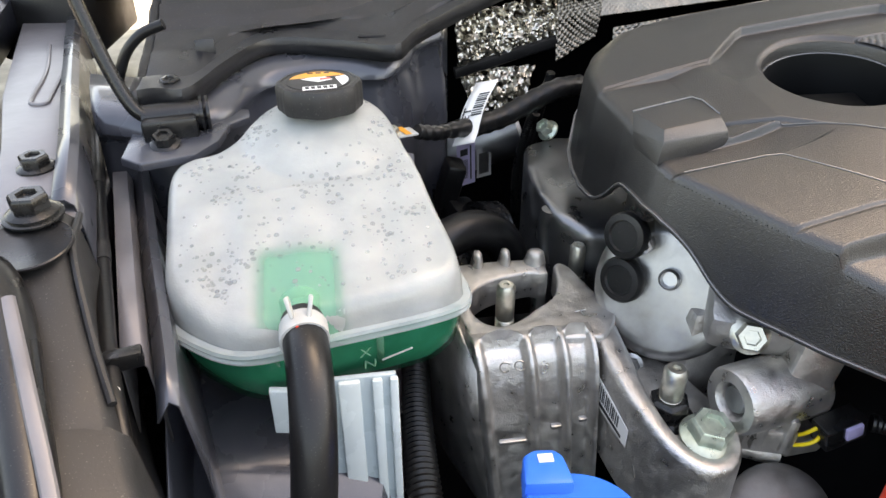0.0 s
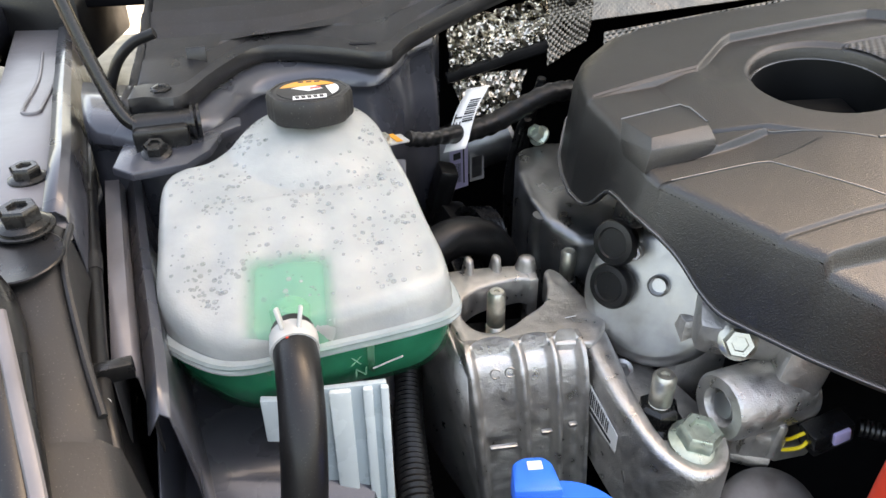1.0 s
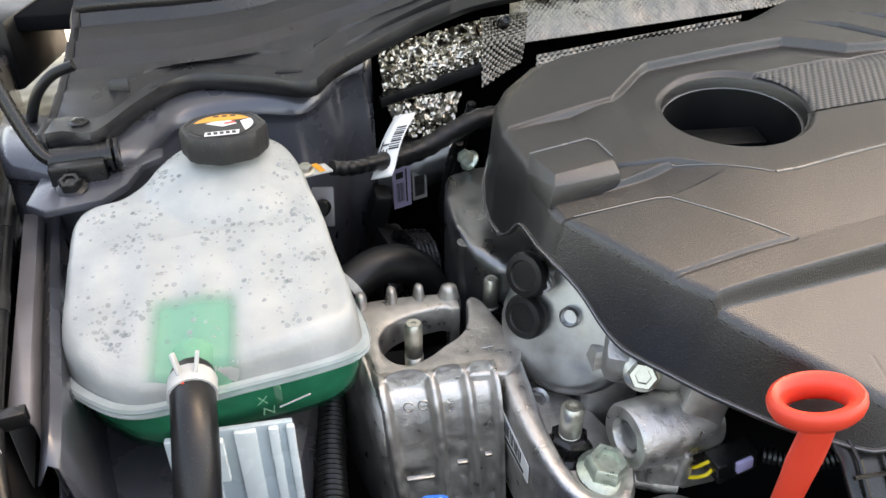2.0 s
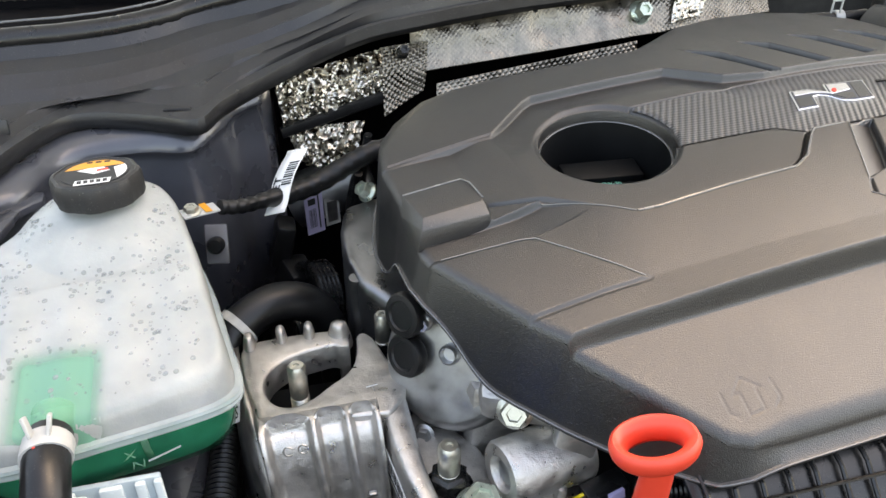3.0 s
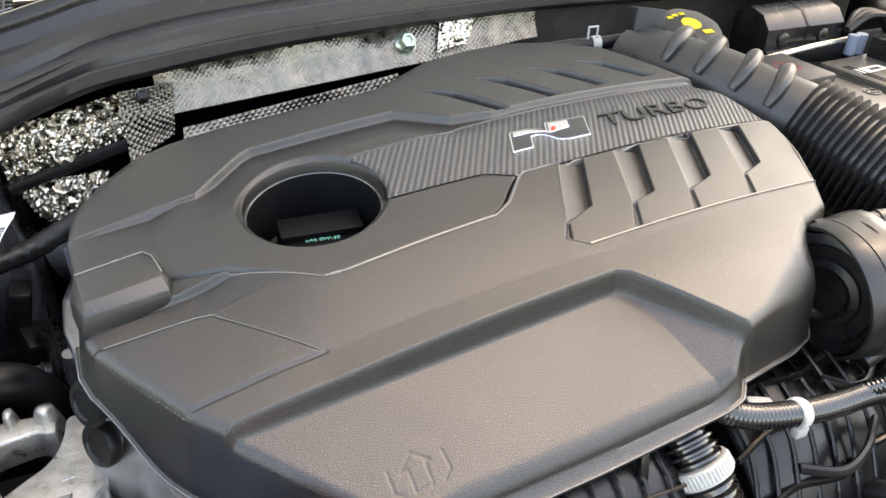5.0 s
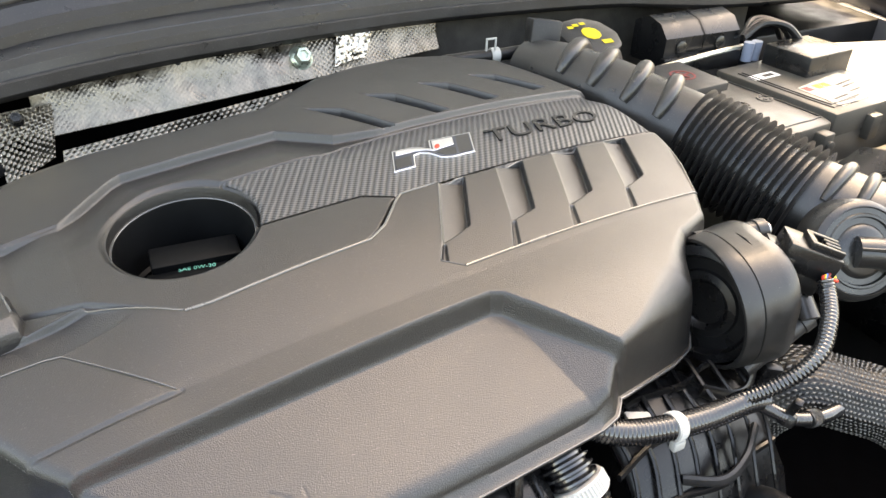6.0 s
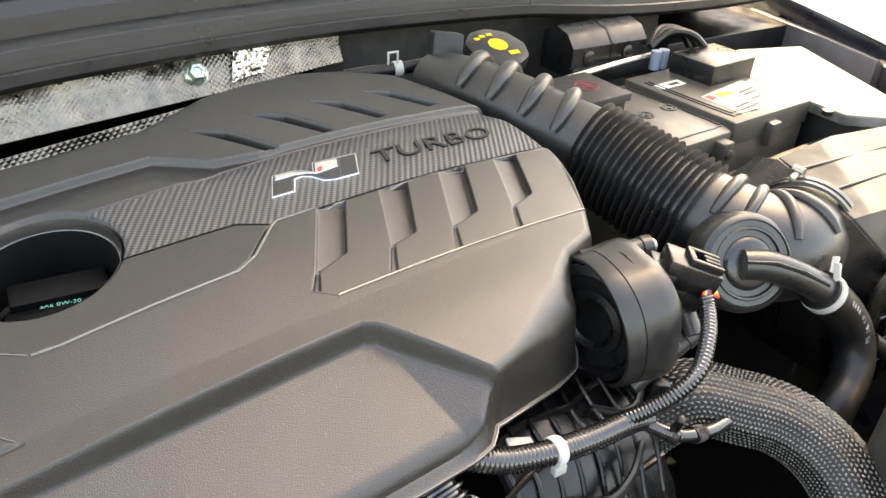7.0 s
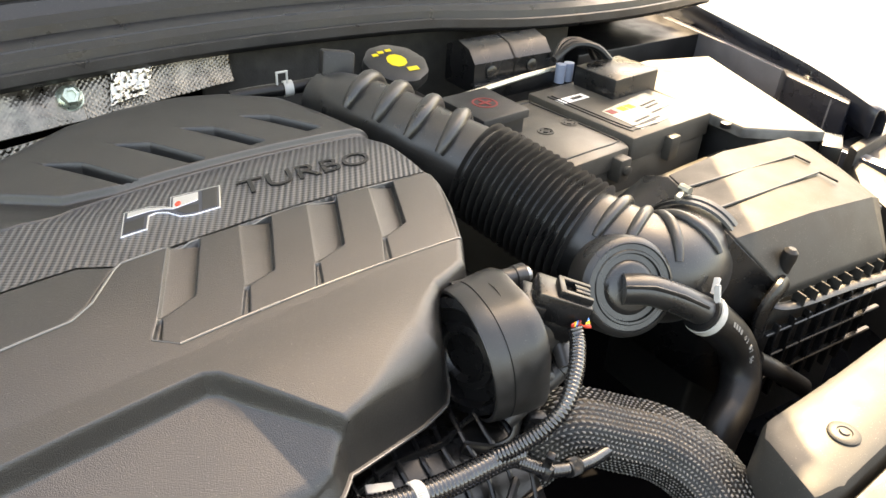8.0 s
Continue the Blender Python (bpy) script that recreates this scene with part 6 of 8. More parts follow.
# ---- heat shields ----
def crumple(name, corners, nu, nv, amp, size, seed, material, label, bulge=0.0, owner=None):
    """A crumpled sheet over four corners."""
    c = [Vector(p) for p in corners]
    nrm = (c[1] - c[0]).cross(c[3] - c[0]).normalized()
    loops = []
    for j in range(nv + 1):
        v = j / nv
        row = []
        for i in range(nu + 1):
            u = i / nu
            p = c[0].lerp(c[1], u).lerp(c[3].lerp(c[2], u), v)
            h = noise.noise(p / size + Vector((seed, 0, 0))) + 0.5 * noise.noise(p / size * 2.3 + Vector((0, seed, 0)))
            row.append(p + nrm * (amp * abs(h) * 1.4 - amp * 0.4 + bulge * math.sin(math.pi * v)))
        loops.append(row)
    b = bmesh.new()
    rings(b, loops, closed=False)
    ob = part(name, b, material, owner, label, smooth=30) if owner else single(name, b, material, label, "heat shield", smooth=30)
    md = ob.modifiers.new("thickness", "SOLIDIFY")
    md.thickness = 0.001
    return ob


tshield = thing("turbo_heat_shield", (0.18, 0.72, 1.03), "crumpled bright foil heat shield with dimpled bracket", "heat shield")
crumple("foil_sheet", ((0.1270, 0.716, 1.000), (0.2360, 0.738, 1.022), (0.2370, 0.750, 1.066), (0.1230, 0.710, 1.056)), 90, 44, 0.0075, 0.0095, 1.0, FOIL, "crumpled bright foil", 0.010, tshield)
bm = bmesh.new()
sweep(bm, [Vector((0.1255, 0.7135, 0.9985)), Vector((0.160, 0.7195, 1.0050)), Vector((0.200, 0.7275, 1.0130)), Vector((0.2370, 0.7350, 1.0195))], 0.0042, 8, 1.6)
part("shield_rim", bm, RUBBER, tshield, "dark folded rim")
crumple("lower_foil", ((0.148, 0.724, 0.952), (0.196, 0.724, 0.952), (0.214, 0.728, 0.998), (0.130, 0.722, 0.996)), 60, 34, 0.0075, 0.0100, 5.0, FOIL, "crumpled dark foil", 0.006, tshield)


def dimpled(name, corners, nu, nv, pitch, label, amp=0.0012, bow=0.0, owner=None):
    """A sheet pressed with small round dimples."""
    c = [Vector(p) for p in corners]
    nrm = (c[1] - c[0]).cross(c[3] - c[0]).normalized()
    w, h = (c[1] - c[0]).length, (c[3] - c[0]).length
    loops = []
    for j in range(nv + 1):
        row = []
        for i in range(nu + 1):
            u, v = i / nu, j / nv
            p = c[0].lerp(c[1], u).lerp(c[3].lerp(c[2], u), v)
            d = math.cos(2 * math.pi * u * w / pitch) * math.cos(2 * math.pi * v * h / pitch)
            row.append(p + nrm * (amp * max(0.0, d) + 0.004 * noise.noise(p / 0.03) + bow * math.sin(math.pi * u)))
        loops.append(row)
    b = bmesh.new()
    rings(b, loops, closed=False)
    ob = part(name, b, SHIELD, owner, label, smooth=50) if owner else single(name, b, SHIELD, label, "heat shield", smooth=50)
    md = ob.modifiers.new("thickness", "SOLIDIFY")
    md.thickness = 0.001
    return ob


dimpled("shield_bracket", ((0.2350, 0.728, 1.000), (0.2820, 0.742, 1.020), (0.2900, 0.750, 1.072), (0.2370, 0.744, 1.070)), 70, 60, 0.0075, "dimpled aluminium bracket", 0.0018, 0.0, tshield)
bolt_thing("shield_bolt", (0.2580, 0.7350, 1.0660), (0.05, -0.8, 0.5), 0.0048, 0.014, BLACKSTEEL, "dark bolt in the shield bracket")
fshield = thing("firewall_shield", (0.50, 0.77, 1.04), "bright embossed aluminium heat shield along the firewall", "heat shield")
dimpled("embossed_panel", ((0.272, 0.748, 1.038), (0.560, 0.766, 1.056), (0.560, 0.800, 1.108), (0.272, 0.772, 1.097)), 300, 60, 0.0055, "bright embossed panel", 0.0004, -0.003, fshield)
dimpled("dimpled_panel", ((0.560, 0.766, 1.056), (0.730, 0.788, 1.066), (0.730, 0.806, 1.106), (0.560, 0.800, 1.108)), 180, 50, 0.0060, "dimpled panel", 0.0016, 0.0, fshield)
dimpled("lower_strip", ((0.285, 0.700, 1.000), (0.520, 0.712, 1.020), (0.520, 0.722, 1.064), (0.290, 0.712, 1.038)), 200, 46, 0.0068, "dimpled lower strip", 0.0014, 0.0, fshield)
bolt_thing("shield_nut", (0.5490, 0.7800, 1.0770), (0.0, -0.85, 0.5), 0.0085, 0.016, GREENZINC, "green zinc nut on the firewall shield", washer=0.014)
crumple("foil_patch", ((0.585, 0.768, 1.066), (0.625, 0.772, 1.072), (0.640, 0.786, 1.098), (0.595, 0.784, 1.098)), 30, 20, 0.003, 0.006, 3.0, FOIL, "crumpled foil patch", 0.0, fshield)
bm = bmesh.new()
lathe(bm, [(0.0032, 0.0), (0.0032, 0.0012), (0.0005, 0.0012)], axis_matrix((0.414, 0.7650, 1.0930), (0, -0.9, 0.4)), 14)
single("shield_rivet", bm, RUBBER, "black rivet in the firewall shield", "rivet")

# ---- left wing area ----
bolt_thing("wing_bolt", (-0.1950, 0.4590, 1.0400), (0, 0, 1), 0.0085, 0.010, BLACKSTEEL, "dark flange bolt on the pale wing rail", "wing bolts")
bracket = thing("lamp_bracket", (-0.17, 0.36, 0.95), "dark grey plastic bracket bolted at the end of the wing rail", "bracket")
bm = bmesh.new()
loops = []
for x0, x1, y, z in ((-0.190, -0.155, 0.390, 1.038), (-0.191, -0.152, 0.384, 1.0465), (-0.193, -0.147, 0.350, 1.043), (-0.188, -0.130, 0.300, 1.022), (-0.180, -0.115, 0.262, 1.010), (-0.17, -0.108, 0.240, 1.000)):
    loops.append([Vector((x0, y, z - 0.10)), Vector((x0, y, z - 0.004)), Vector((x0 + 0.005, y, z)), Vector((x1 - 0.006, y, z)), Vector((x1, y, z - 0.005)), Vector((x1 + 0.012, y, z - 0.10))])
rings(bm, loops)
part("body", bm, PLASTIC_DULL, bracket, smooth=50)
bm = bmesh.new()
sweep(bm, spline([(-0.1500, 0.386, 1.0425), (-0.1450, 0.350, 1.0395), (-0.1290, 0.300, 1.0185), (-0.1140, 0.262, 1.0065)], 6), 0.0022, 8)
part("edge_rib", bm, PLASTIC_DULL, bracket, "rounded rib along the edge")
bm = bmesh.new()
lathe(bm, [(0.0240, -0.001), (0.0240, 0.0004), (0.0232, 0.0010), (0.0222, 0.0006), (0.0005, 0.0006)], pose(-0.1690, 0.3540, 1.0437, 5, 0, 0), 32)
part("scuffed_pad", bm, PLASTIC_SMOOTH, bracket, "scuffed round pad")
bolt_thing("wing_bolt", (-0.1715, 0.3790, 1.0475), (0, -0.02, 1), 0.0098, 0.013, BLACKSTEEL, "dark flange bolt with a broad washer on the plastic bracket", "wing bolts", washer=0.0165)
shroud = thing("lamp_shroud", (-0.12, 0.18, 0.90), "grey plastic headlamp shroud with a scuffed surface", "headlamp shroud")
bm = bmesh.new()
loops = []
for x0, x1, y, z in ((-0.175, -0.106, 0.250, 1.004), (-0.170, -0.098, 0.225, 0.998), (-0.160, -0.083, 0.190, 0.985), (-0.150, -0.070, 0.150, 0.965), (-0.14, -0.055, 0.09, 0.93)):
    loops.append([Vector((x0 - 0.08, y, z - 0.10)), Vector((x0 - 0.06, y, z)), Vector((x0, y, z + 0.003)), Vector((x1 - 0.008, y, z)), Vector((x1, y, z - 0.008)), Vector((x1 + 0.01, y, z - 0.10))])
rings(bm, loops)
part("body", bm, PLASTIC_DULL, shroud, smooth=50)
bm = bmesh.new()
line = spline([(-0.205, 0.335, 1.035), (-0.182, 0.325, 1.042), (-0.165, 0.298, 1.036), (-0.148, 0.250, 1.022), (-0.132, 0.200, 1.002), (-0.115, 0.140, 0.975)], 8)
sweep(bm, line, lambda i, t: 0.016 - 0.006 * t, 14)
part("grey_pillar", bm, PLASTIC_SMOOTH, shroud)
bm = bmesh.new()
line = spline([(-0.160, 0.298, 1.0475), (-0.140, 0.247, 1.033), (-0.122, 0.198, 1.012), (-0.104, 0.14, 0.984)], 8)
sweep(bm, line, 0.0036, 8, 0.6)
part("pale_edge", bm, PAINT_PALE, shroud, "pale worn edge")

propbr = thing("bonnet_stay_bracket", (-0.125, 0.52, 1.02), "black bonnet stay pivot clamped to a slate bracket", "stay bracket")
bm = bmesh.new()
prism(bm, [(-0.152, 0.492), (-0.137, 0.480), (-0.100, 0.490), (-0.086, 0.512), (-0.080, 0.545), (-0.066, 0.556), (-0.068, 0.572), (-0.095, 0.575), (-0.125, 0.580), (-0.152, 0.585)], 1.0225, 1.0285, 0.0015)
part("plate", bm, PAINT, propbr, "slate painted bracket plate")
bm = bmesh.new()
sweep(bm, [Vector((-0.1415, 0.534, 1.040)), Vector((-0.100, 0.540, 1.040))], 0.0105, 18)
box(bm, (0.040, 0.018, 0.020), pose(-0.1210, 0.527, 1.034, 0, 0, 8), 0.003)
part("pivot", bm, PLASTIC_SMOOTH, propbr)
for x in (-0.1000, -0.0955):
    bm = bmesh.new()
    sweep(bm, [Vector((x, 0.540, 1.040)), Vector((x + 0.002, 0.5403, 1.040))], 0.0135, 18)
    part("pivot_disc", bm, PLASTIC_SMOOTH, propbr)
bolt_thing("stay_bolt", (-0.1230, 0.5080, 1.0300), (0, -0.3, 1), 0.0075, 0.009, BLACKSTEEL, "black bolt in the stay bracket")
bm = bmesh.new()
sweep(bm, spline([(-0.136, 0.530, 1.042), (-0.146, 0.532, 1.050), (-0.158, 0.540, 1.075), (-0.172, 0.552, 1.120), (-0.186, 0.566, 1.18), (-0.215, 0.60, 1.33), (-0.24, 0.64, 1.50), (-0.18, 0.66, 1.66)], 6), 0.0052, 12)
single("bonnet_stay", bm, BLACKSTEEL, "black steel bonnet stay rod standing in its pivot", "stay rod")
bm = bmesh.new()
sweep(bm, spline([(-0.128, 0.606, 1.090), (-0.146, 0.606, 1.083), (-0.160, 0.606, 1.070), (-0.170, 0.609, 1.052), (-0.180, 0.620, 1.030), (-0.200, 0.645, 1.006), (-0.198, 0.60, 1.000), (-0.184, 0.54, 1.000), (-0.165, 0.46, 1.000), (-0.145, 0.38, 1.000), (-0.126, 0.305, 1.000), (-0.112, 0.255, 0.985), (-0.105, 0.22, 0.94)], 8), 0.0044, 12)
loom = thing("loom_tube", (-0.16, 0.45, 1.00), "black loom tube clipped along the inner wing", "wiring loom")
part("tube", bm, RUBBER, loom)
for at, nxt in (((-0.1800, 0.520, 1.000), (-0.1770, 0.508, 1.000)), ((-0.1550, 0.420, 1.000), (-0.1500, 0.400, 1.000))):
    bm = bmesh.new()
    sweep(bm, [Vector(at), Vector(at).lerp(Vector(nxt), 0.5), Vector(nxt)], 0.0050, 12)
    part("tape_wrap", bm, PLASTIC_DULL, loom, "black tape wrap")
bm = bmesh.new()
lathe(bm, [(0.0030, -0.001), (0.0026, 0.0006), (0.0005, 0.0009)], axis_matrix((-0.1185, 0.2800, 0.9985), (0.1, -0.5, 0.85)), 12)
part("paint_dot", bm, WHITE, loom, "white paint dot")
bm = bmesh.new()
box(bm, (0.024, 0.008, 0.010), pose(-0.1200, 0.3000, 1.002, 0, 0, 12), 0.001)
single("loom_clip", bm, PLASTIC_SMOOTH, "black plastic clip round the loom tube", "clip")
bm = bmesh.new()
rings(bm, [[Vector((-0.200, 0.650, z)), Vector((-0.176, 0.54, z)), Vector((-0.150, 0.42, z)), Vector((-0.122, 0.305, z))] for z in ()] or
      [[Vector((x + dx, y, 0.994 + dz)) for x, y in ((-0.198, 0.655), (-0.172, 0.54), (-0.145, 0.42), (-0.119, 0.305))] for dx, dz in ((-0.004, -0.05), (-0.003, 0.0), (0.008, 0.002), (0.011, -0.003), (0.013, -0.06))], closed=False)
strip = single("sealing_strip", bm, PAINT_PALE, "pale weathered seam strip along the inner wing", "seam strip", kind="structure")
mod = strip.modifiers.new("thickness", "SOLIDIFY")
mod.thickness = 0.001
bm = bmesh.new()
rings(bm, [[Vector((x + dx, y, 0.998 + dz)) for x, y in ((-0.172, 0.62), (-0.150, 0.52), (-0.125, 0.41), (-0.100, 0.305), (-0.092, 0.265))] for dx, dz in ((-0.006, -0.01), (0.002, 0.004), (0.007, 0.0), (0.012, -0.05), (0.016, -0.14))], closed=False)
fl = single("inner_wing_flange", bm, PAINT, "slate painted inner wing flange beside the tank", "flange", kind="structure")
mod = fl.modifiers.new("thickness", "SOLIDIFY")
mod.thickness = 0.0012
# cowl end details
bm = bmesh.new()
box(bm, (0.016, 0.005, 0.014), pose(-0.101, 0.618, 1.066, -12, 0, 8), 0.001)
single("cowl_clip", bm, PLASTIC_GREY, "black plastic clip on the cowl end", "clip")
bolt_thing("cowl_screw", (-0.122, 0.560, 1.0575), (0, -0.1, 1), 0.007, 0.004, BLACKSTEEL, "black screw holding the cowl end")


# ---- intake manifold and the bits in front of the cover ----
mani = thing("intake_manifold", (0.46, 0.20, 0.80), "black plastic intake manifold with a grid of ribs", "intake manifold")
bm = bmesh.new()
loops = []
for y, z in ((0.262, 0.985), (0.240, 0.984), (0.215, 0.975), (0.192, 0.955), (0.176, 0.925), (0.168, 0.88), (0.165, 0.80)):
    loops.append([Vector((x, y, z)) for x in [0.315 + 0.205 * k / 24 for k in range(25)]])
rings(bm, loops, closed=False)
body = part("runner_body", bm, PLASTIC_SMOOTH, mani)
mod = body.modifiers.new("thickness", "SOLIDIFY")
mod.thickness = 0.004
for k in range(12):
    x = 0.322 + 0.0172 * k
    bm = bmesh.new()
    line = [Vector((x, y, z)) for y, z in ((0.250, 0.988), (0.234, 0.986), (0.212, 0.977), (0.190, 0.956), (0.174, 0.925), (0.166, 0.88), (0.163, 0.80))]
    sweep(bm, line, 0.0013, 6, 1.2, up=(1, 0, 0))
    part("rib", bm, PLASTIC_SMOOTH, mani, smooth=0)
for y, z in ((0.232, 0.985), (0.205, 0.972), (0.186, 0.950), (0.172, 0.915), (0.165, 0.87)):
    bm = bmesh.new()
    sweep(bm, [Vector((0.316, y, z)), Vector((0.520, y, z))], 0.0012, 6)
    part("cross_rib", bm, RUBBER, mani, smooth=0)
# right-hand ribbed part
bm = bmesh.new()
loops = []
for y, z in ((0.300, 0.955), (0.262, 0.950), (0.235, 0.935), (0.205, 0.905), (0.185, 0.86), (0.175, 0.78)):
    loops.append([Vector((x, y, z + 0.01 * math.sin((x - 0.6) * 30))) for x in [0.600 + 0.145 * k / 16 for k in range(17)]])
rings(bm, loops, closed=False)
body = part("side_body", bm, PLASTIC_SMOOTH, mani)
mod = body.modifiers.new("thickness", "SOLIDIFY")
mod.thickness = 0.004
for k in range(8):
    x = 0.606 + 0.0185 * k
    bm = bmesh.new()
    line = spline([(x, 0.292, 0.966), (x - 0.006, 0.258, 0.960), (x - 0.002, 0.230, 0.940), (x - 0.010, 0.200, 0.905), (x - 0.004, 0.180, 0.85)], 4)
    sweep(bm, line, 0.0013, 6, 1.6, up=(1, 0, 0))
    part("rib", bm, PLASTIC_SMOOTH, mani, smooth=0)
for k, (y, z) in enumerate(((0.268, 0.960), (0.238, 0.945), (0.208, 0.915), (0.190, 0.880))):
    bm = bmesh.new()
    sweep(bm, spline([(0.588, y - 0.012, z - 0.004), (0.630, y, z), (0.672, y - 0.006, z + 0.004), (0.705, y + 0.008, z - 0.002), (0.742, y + 0.012, z)], 5), 0.0022, 6, 1.8)
    part("wavy_rib", bm, PLASTIC_SMOOTH, mani)
bm = bmesh.new()
sweep(bm, spline([(0.640, 0.215, 0.925), (0.665, 0.200, 0.928), (0.690, 0.205, 0.935), (0.715, 0.222, 0.94)], 6), 0.0030, 8, 1.6)
part("flat_cable", bm, PLASTIC_DULL, mani)

# small connector hanging below the cover edge
pc = thing("hanging_connector", (0.492, 0.205, 0.93), "black sensor plug with a green lock and white edge", "connector")
bm = bmesh.new()
box(bm, (0.007, 0.006, 0.036), pose(0.4955, 0.2180, 0.978, -20, 8, 0), 0.002)
part("strap", bm, PLASTIC_SMOOTH, pc)
bm = bmesh.new()
box(bm, (0.014, 0.012, 0.022), pose(0.4920, 0.2060, 0.956, -25, 6, 0), 0.002)
part("housing", bm, PLASTIC_SMOOTH, pc)
bm = bmesh.new()
box(bm, (0.005, 0.003, 0.005), pose(0.4955, 0.2035, 0.9655, -25, 6, 0), 0.001)
part("green_lock", bm, surface("bright_green_plastic", (0.10, 0.62, 0.12), 0.4), pc, "bright green lock")
bm = bmesh.new()
box(bm, (0.003, 0.005, 0.010), pose(0.4840, 0.2030, 0.9620, -25, 6, 0), 0.0008)
part("white_edge", bm, CLAMPWHITE, pc, "white clip edge")
bm = bmesh.new()
box(bm, (0.010, 0.002, 0.008), pose(0.4920, 0.1985, 0.9510, -25, 6, 0), 0.0005)
part("violet_patch", bm, VIOLET, pc, "violet patch")


def sleeve(name, points, radius, pitch, material, label, category, group="", seg=16, low=0.88):
    """A corrugated tube: rings at an even pitch."""
    line = resample(spline(points, 10), pitch / 4)
    b = bmesh.new()
    sweep(b, line, lambda i, t: radius * (1.0 if i % 4 in (0, 1) else low), seg)
    return single(name, b, material, label, category, group=group, smooth=60)


def band(name, at, axis, r, w, material, parent=None, label="pale ribbed cable band"):
    b = bmesh.new()
    m = axis_matrix(at, axis)
    n = 144
    loops = []
    for rr, ridge, z in ((0.9, 0, -0.5), (1.05, 0, -0.5), (1.06, 0, -0.36), (1.06, 0.06, -0.34), (1.06, 0.06, 0.34), (1.06, 0, 0.36), (1.05, 0, 0.5), (0.9, 0, 0.5)):
        loops.append([m @ Vector((r * (rr + ridge * (k % 3 == 0)) * math.cos(2 * math.pi * k / n), r * (rr + ridge * (k % 3 == 0)) * math.sin(2 * math.pi * k / n), w * z)) for k in range(n)])
    rings(b, loops, closed=True)
    if parent:
        return part(name, b, material, parent, label)
    return single(name, b, material, label, "cable band", at=at, group="cable bands")


CONDUIT = surface("glossy_corrugated_plastic", (0.010, 0.010, 0.011), 0.20, wear=0.1, spec=1.0, coat=0.6)
down = sleeve("breather_hose", [(0.530, 0.290, 0.998), (0.532, 0.266, 0.996), (0.5345, 0.240, 0.988), (0.5385, 0.2165, 0.972), (0.545, 0.195, 0.947), (0.552, 0.175, 0.905), (0.556, 0.165, 0.85)], 0.0175, 0.0055, CONDUIT, "thick black corrugated hose below the cover edge", "corrugated hose", seg=22, low=0.80)
band("cable_band", (0.5393, 0.2135, 0.9690), (-0.22, 0.58, 0.62), 0.0186, 0.011, CLAMPWHITE)
sleeve("wiring_conduit", [(0.548, 0.242, 1.000), (0.568, 0.232, 0.992), (0.590, 0.226, 0.985), (0.625, 0.222, 0.979), (0.660, 0.222, 0.974), (0.695, 0.223, 0.972), (0.715, 0.224, 0.966)], 0.0092, 0.0034, CONDUIT, "black corrugated wiring conduit along the manifold", "wiring conduit", group="conduits")
band("cable_band", (0.6250, 0.2220, 0.9790), (1, 0, -0.12), 0.0094, 0.0085, CLAMPWHITE)
bm = bmesh.new()
box(bm, (0.020, 0.008, 0.004), pose(0.6080, 0.2400, 0.9790, 0, 10, -15), 0.0015)
box(bm, (0.010, 0.006, 0.008), pose(0.6250, 0.2160, 0.9675, 0, 0, 0), 0.001)
single("conduit_clip", bm, CLAMPWHITE, "pale plastic clip holding the wiring conduit", "clip")
sleeve("wiring_conduit", [(0.690, 0.224, 0.976), (0.705, 0.216, 0.986), (0.722, 0.208, 1.002), (0.738, 0.208, 1.016), (0.756, 0.220, 1.028), (0.768, 0.232, 1.034), (0.774, 0.240, 1.038), (0.775, 0.245, 1.044)], 0.0062, 0.0030, CONDUIT, "black corrugated conduit rising to the motor plug", "wiring conduit", group="conduits")
bm = bmesh.new()
box(bm, (0.010, 0.012, 0.012), pose(0.7300, 0.2090, 0.953, 10, 20, 30), 0.003)
box(bm, (0.006, 0.006, 0.018), pose(0.7290, 0.2060, 0.968, 10, -20, 30), 0.001)
single("branch_clip", bm, PLASTIC_SMOOTH, "black branch clip on the wiring conduit", "clip")
sleeve("wiring_conduit", [(0.700, 0.224, 0.972), (0.716, 0.217, 0.962), (0.732, 0.209, 0.953), (0.752, 0.205, 0.947), (0.775, 0.206, 0.940), (0.80, 0.212, 0.930), (0.83, 0.22, 0.915)], 0.0056, 0.0026, CONDUIT, "thin black corrugated conduit branch", "wiring conduit", group="conduits")
band("wrap_tape", (0.755, 0.2050, 0.9462), (1, 0, -0.2), 0.0062, 0.012, RUBBER, None, "black tape wound round the conduit")
# pale pipe, lower down
pipe = thing("pale_pipe", (0.70, 0.14, 0.84), "pale blue-grey pipe end with a dark hose", "pipe")
bm = bmesh.new()
sweep(bm, spline([(0.640, 0.160, 0.885), (0.660, 0.150, 0.892), (0.682, 0.150, 0.895), (0.700, 0.158, 0.895)], 6), 0.0085, 12)
part("pipe", bm, surface("pale_blue_grey", (0.45, 0.48, 0.58), 0.4), pipe)
bm = bmesh.new()
sweep(bm, spline([(0.696, 0.157, 0.895), (0.706, 0.164, 0.900), (0.710, 0.180, 0.900), (0.704, 0.200, 0.890), (0.695, 0.22, 0.86)], 6), 0.0090, 14)
part("hose", bm, RUBBER, pipe)
for col, dz, nm in ((YELLOW, 0.0, "yellow_wire"), (RUBBER, 0.004, "black_wire"), (BLUE, -0.004, "blue_wire")):
    bm = bmesh.new()
    sweep(bm, spline([(0.615, 0.170, 0.890 + dz), (0.628, 0.172, 0.900 + dz), (0.640, 0.160, 0.893 + dz)], 6), 0.0013, 6)
    part(nm, bm, col, pipe)

